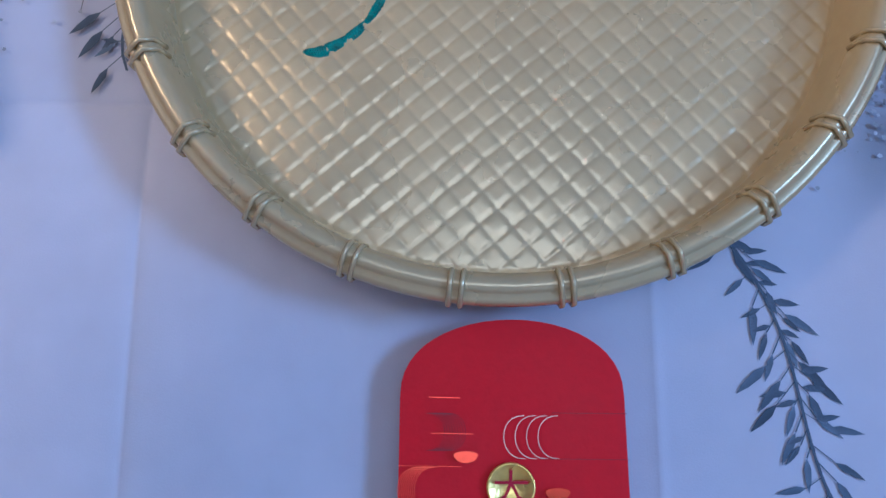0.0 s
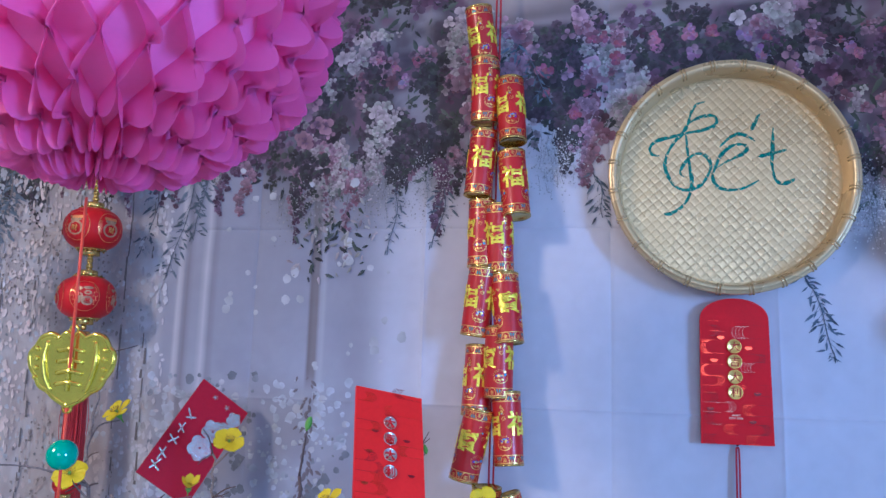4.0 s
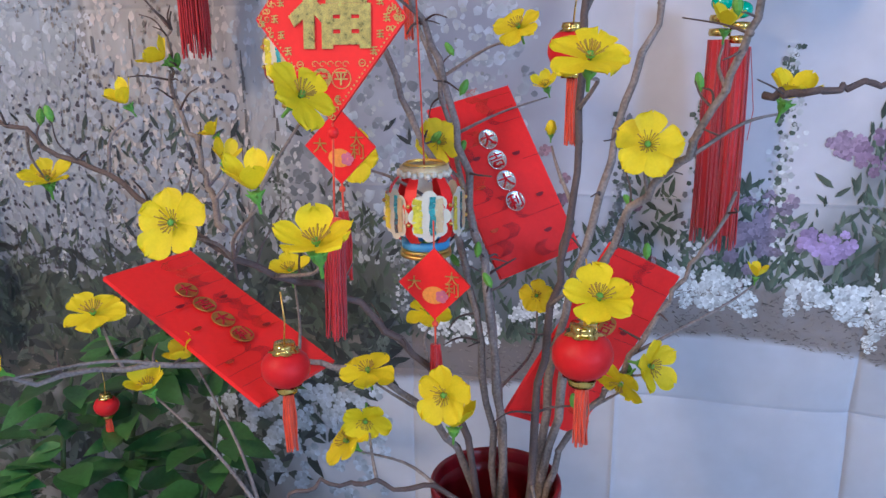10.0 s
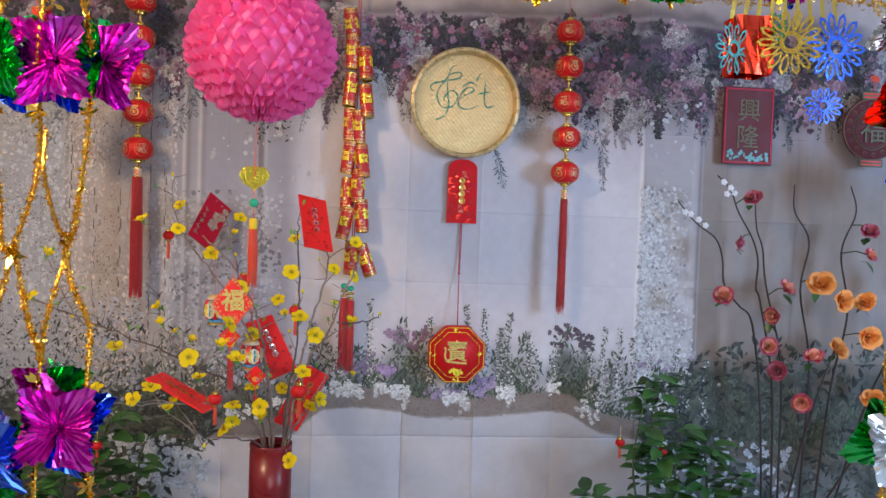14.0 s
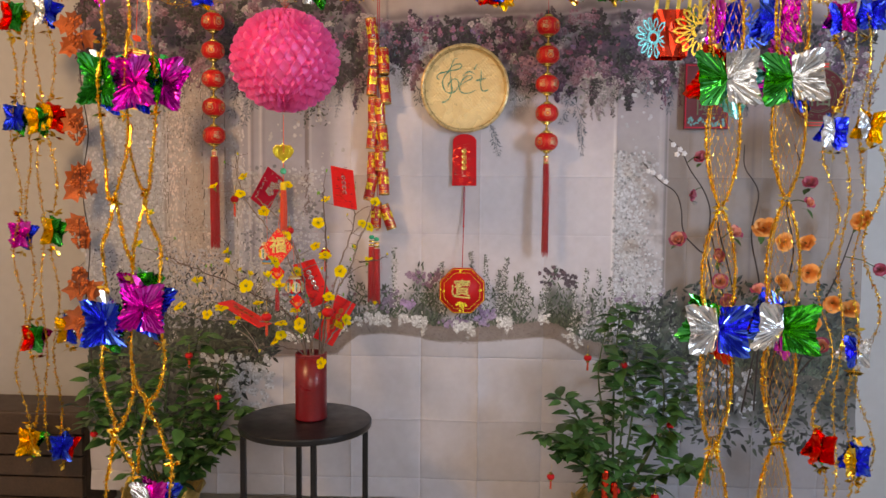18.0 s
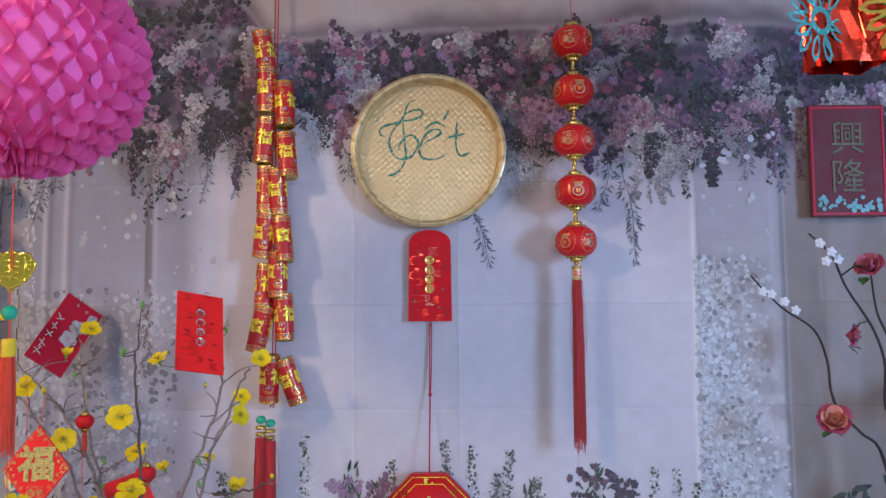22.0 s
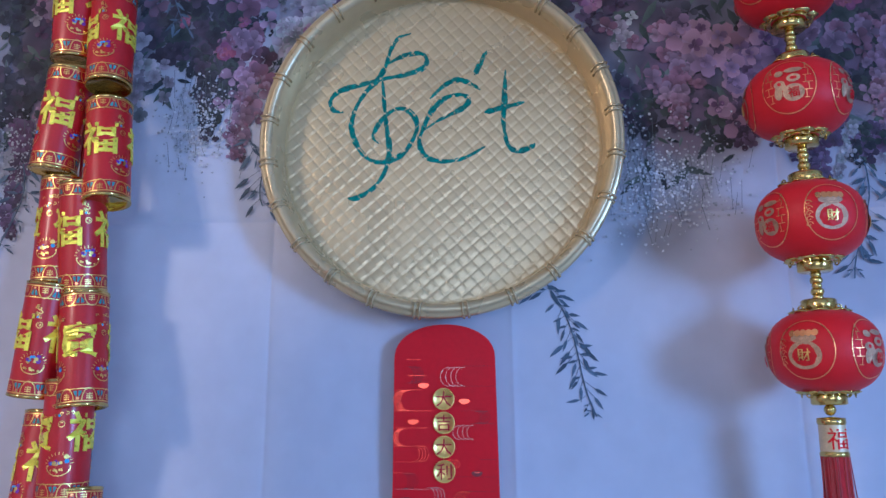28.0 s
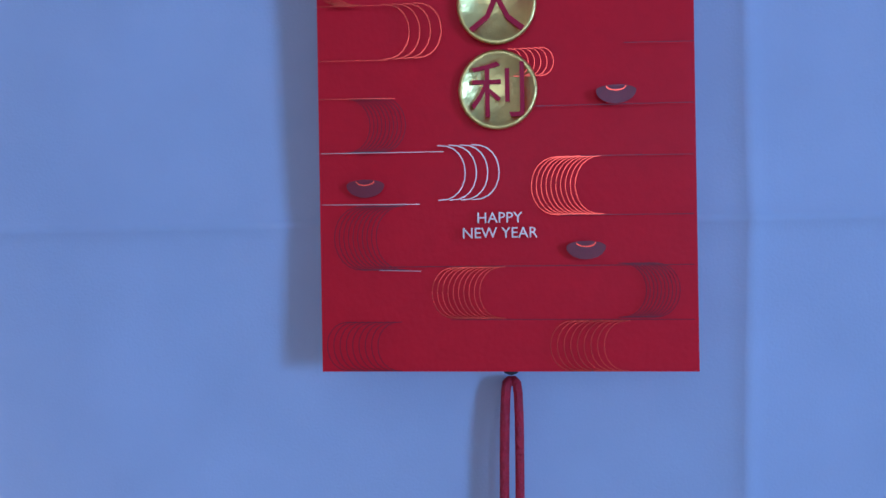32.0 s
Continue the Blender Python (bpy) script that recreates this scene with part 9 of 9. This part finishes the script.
# ---- dark twigs with cloth roses ----
def rose_data(r, inner, outer, seed):
    """A half-open cloth rose: rolled heart, then cupped petals with pointed, turned-out lips."""
    rr = random.Random(seed)
    bm = bmesh.new()
    foot = bm.verts.new((0, 0, -0.52 * r))
    for ring_, (n, size, close) in enumerate(((3, 0.52, 0.10), (4, 0.72, 0.30), (5, 0.92, 0.58), (5, 1.05, 0.95))):
        for k in range(n):
            a = 2 * math.pi * k / n + ring_ * 0.7 + rr.uniform(-0.2, 0.2)
            tip = rr.uniform(0.85, 1.15)
            rows = []
            for i in range(6):
                t = i / 5
                row = []
                for j in range(7):
                    q = (j - 3) / 3
                    rad = r * size * (0.10 + 0.52 * math.sin(min(1, t * 1.25) * 1.57) + close * 0.42 * t ** 2.5 * tip)
                    z = r * (1.25 * t * (1 - 0.42 * close * t) * (0.80 + 0.2 * size) * tip - 0.30 * q * q * t * t - 0.45)
                    ang = a + q * (1.0 if n < 4 else 0.82) * math.sin(math.pi * (0.22 + 0.52 * t))
                    row.append(bm.verts.new((rad * math.cos(ang), rad * math.sin(ang), z)))
                rows.append(row)
            for j in range(6):
                bm.faces.new((foot, rows[0][j], rows[0][j + 1]))
            for p, q in zip(rows, rows[1:]):
                for j in range(6):
                    bm.faces.new((p[j], p[j + 1], q[j + 1], q[j])).material_index = 1 if ring_ > 2 else 0
    me = bpy.data.meshes.new("rose")
    bm.to_mesh(me)
    bm.free()
    me.materials.append(inner)
    me.materials.append(outer)
    me.polygons.foreach_set("use_smooth", [True] * len(me.polygons))
    return me


def rose_twigs():
    rr = random.Random(2)
    base = Vector((1.02, -0.12, 0.0))
    th = thing("rose_twigs", base, "tall dark curling twigs with pink and peach cloth roses", "branches")
    stems = [
        [(0.92, -0.12, 0.55), (0.905, -0.11, 0.85), (0.874, -0.10, 1.08), (0.833, -0.10, 1.131), (0.794, -0.10, 1.171), (0.778, -0.10, 1.212), (0.773, -0.10, 1.27), (0.754, -0.09, 1.33), (0.696, -0.08, 1.375), (0.639, -0.075, 1.438)],
        [(0.95, -0.12, 0.55), (0.93, -0.13, 0.90), (0.881, -0.13, 1.145), (0.865, -0.13, 1.189), (0.862, -0.14, 1.269), (0.836, -0.15, 1.336), (0.78, -0.17, 1.411), (0.745, -0.19, 1.470), (0.70, -0.20, 1.510)],
        [(0.97, -0.12, 0.55), (0.96, -0.12, 0.95), (0.90, -0.12, 1.20), (0.89, -0.11, 1.306), (0.874, -0.10, 1.365), (0.864, -0.10, 1.455)],
        [(1.05, -0.10, 0.55), (1.06, -0.10, 0.95), (1.02, -0.10, 1.18), (1.04, -0.10, 1.33), (0.99, -0.10, 1.42), (0.985, -0.10, 1.50)],
        [(1.10, -0.10, 0.55), (1.12, -0.12, 0.9), (1.16, -0.12, 1.12), (1.13, -0.12, 1.3), (1.17, -0.12, 1.42), (1.15, -0.12, 1.50)],
        [(1.15, -0.12, 0.55), (1.22, -0.14, 0.85), (1.30, -0.15, 1.05), (1.36, -0.15, 1.24)],
        [(1.0, -0.12, 0.55), (1.03, -0.16, 0.80), (1.08, -0.17, 0.98), (1.11, -0.16, 1.03)],
        [(1.12, -0.12, 0.55), (1.18, -0.18, 0.72), (1.25, -0.19, 0.80)]]
    flat = []
    for st in stems:
        line = smooth_line(st, 6)
        flat += line
        bm = bmesh.new()
        tube(bm, [p - base for p in line], [0.0036 * (1 - 0.5 * i / len(line)) for i in range(len(line))], 6)
        part("twig", bm, M_dark_stem, th, "dark curling twig")
    pinks = [rose_data(0.026, M_rose, M_magenta_rose, 1), rose_data(0.026, M_salmon, M_magenta_rose, 2)]
    peach = [rose_data(0.035, M_peach, M_peach, s) for s in (3, 4)]
    spots = [(0.794, 1.321, 0), (0.745, 1.166, 0), (0.811, 1.45, 0), (0.947, 1.193, 0), (1.036, 1.21, 1), (1.096, 1.162, 1), (1.193, 1.367, 0), (1.185, 1.297, 0), (1.355, 1.24, 1), (1.191, 1.158, 1), (1.195, 1.057, 1), (1.327, 0.935, 1), (1.112, 1.018, 1),
             (1.028, 0.995, 0), (1.268, 0.955, 1), (1.253, 0.802, 0), (1.431, 1.072, 0), (0.885, 1.115, 0), (0.93, 0.95, 0), (1.0, 0.86, 0), (1.20, 0.88, 1), (0.90, 1.02, 0)]
    for k, (x, z, kind) in enumerate(spots):
        p = Vector((x, -0.155 - 0.02 * (k % 3), z))
        near = min(flat, key=lambda q: (q - p).length)
        bm = bmesh.new()
        tube(bm, [near - base, (near + p) / 2 - base + Vector((0, 0, 0.01)), p - base], 0.0018, 5)
        part("stalk", bm, M_stem, th)
        o = new("rose", (peach if kind else pinks)[k % 2])
        o.parent = th
        d = Vector((rr.uniform(-0.9, 0.5), rr.uniform(-0.9, -0.3), rr.uniform(-0.1, 0.9))).normalized()
        o.matrix_local = Matrix.Translation(p - base) @ d.to_track_quat('Z', 'Y').to_matrix().to_4x4() @ Matrix.Scale(rr.uniform(0.8, 1.1), 4)
        for q in range(2):
            lf = new("leaf", LEAVES[2])
            lf.parent = th
            d2 = Vector((rr.uniform(-1, 1), rr.uniform(-0.6, 0.3), rr.uniform(-0.8, 0.3))).normalized()
            lf.matrix_local = Matrix.Translation(p - base - Vector((0, -0.015, 0.02))) @ d2.to_track_quat('X', 'Z').to_matrix().to_4x4() @ Matrix.Scale(rr.uniform(0.5, 0.9), 4)
    # white plum blossoms on the tips
    bm = bmesh.new()
    lathe(bm, [(0, 0), (0.004, 0.001), (0.0058, 0.004), (0.004, 0.007), (0, 0.008)], 8)
    for k in range(5):
        a = 1.257 * k
        ball(bm, (0.006 * math.cos(a), 0.006 * math.sin(a), 0.004), 0.0042, 7, 0.5)
    me = bpy.data.meshes.new("white_blossom")
    bm.to_mesh(me)
    bm.free()
    me.materials.append(M_white_blossom)
    for x, y, z in ((0.672, -0.085, 1.40), (0.695, -0.09, 1.385), (0.716, -0.09, 1.368), (0.655, -0.085, 1.405), (0.735, -0.20, 1.475), (0.752, -0.19, 1.462), (0.725, -0.20, 1.458), (0.71, -0.21, 1.49)):
        o = new("white_blossom", me)
        o.parent = th
        o.matrix_local = Matrix.Translation(Vector((x, y - 0.006, z)) - base) @ Matrix.Rotation(radians(80), 4, 'X')


rose_twigs()
# low dark chest beside the cloth
CH = thing("wooden_chest", (-1.94, 0.05, 0), "dark brown wooden chest with slatted front beside the cloth", "chest")
bm = bmesh.new()
box(bm, -0.44, 0.44, 0.0, 0.25, 0.0, 0.44, 0.004)
part("body", bm, M_brown, CH, "", False)
for k in range(5):
    bm = bmesh.new()
    box(bm, -0.44, 0.44, -0.03, 0.0, 0.02 + 0.085 * k, 0.098 + 0.085 * k, 0.004)
    part("slat", bm, M_brown, CH, "", False)
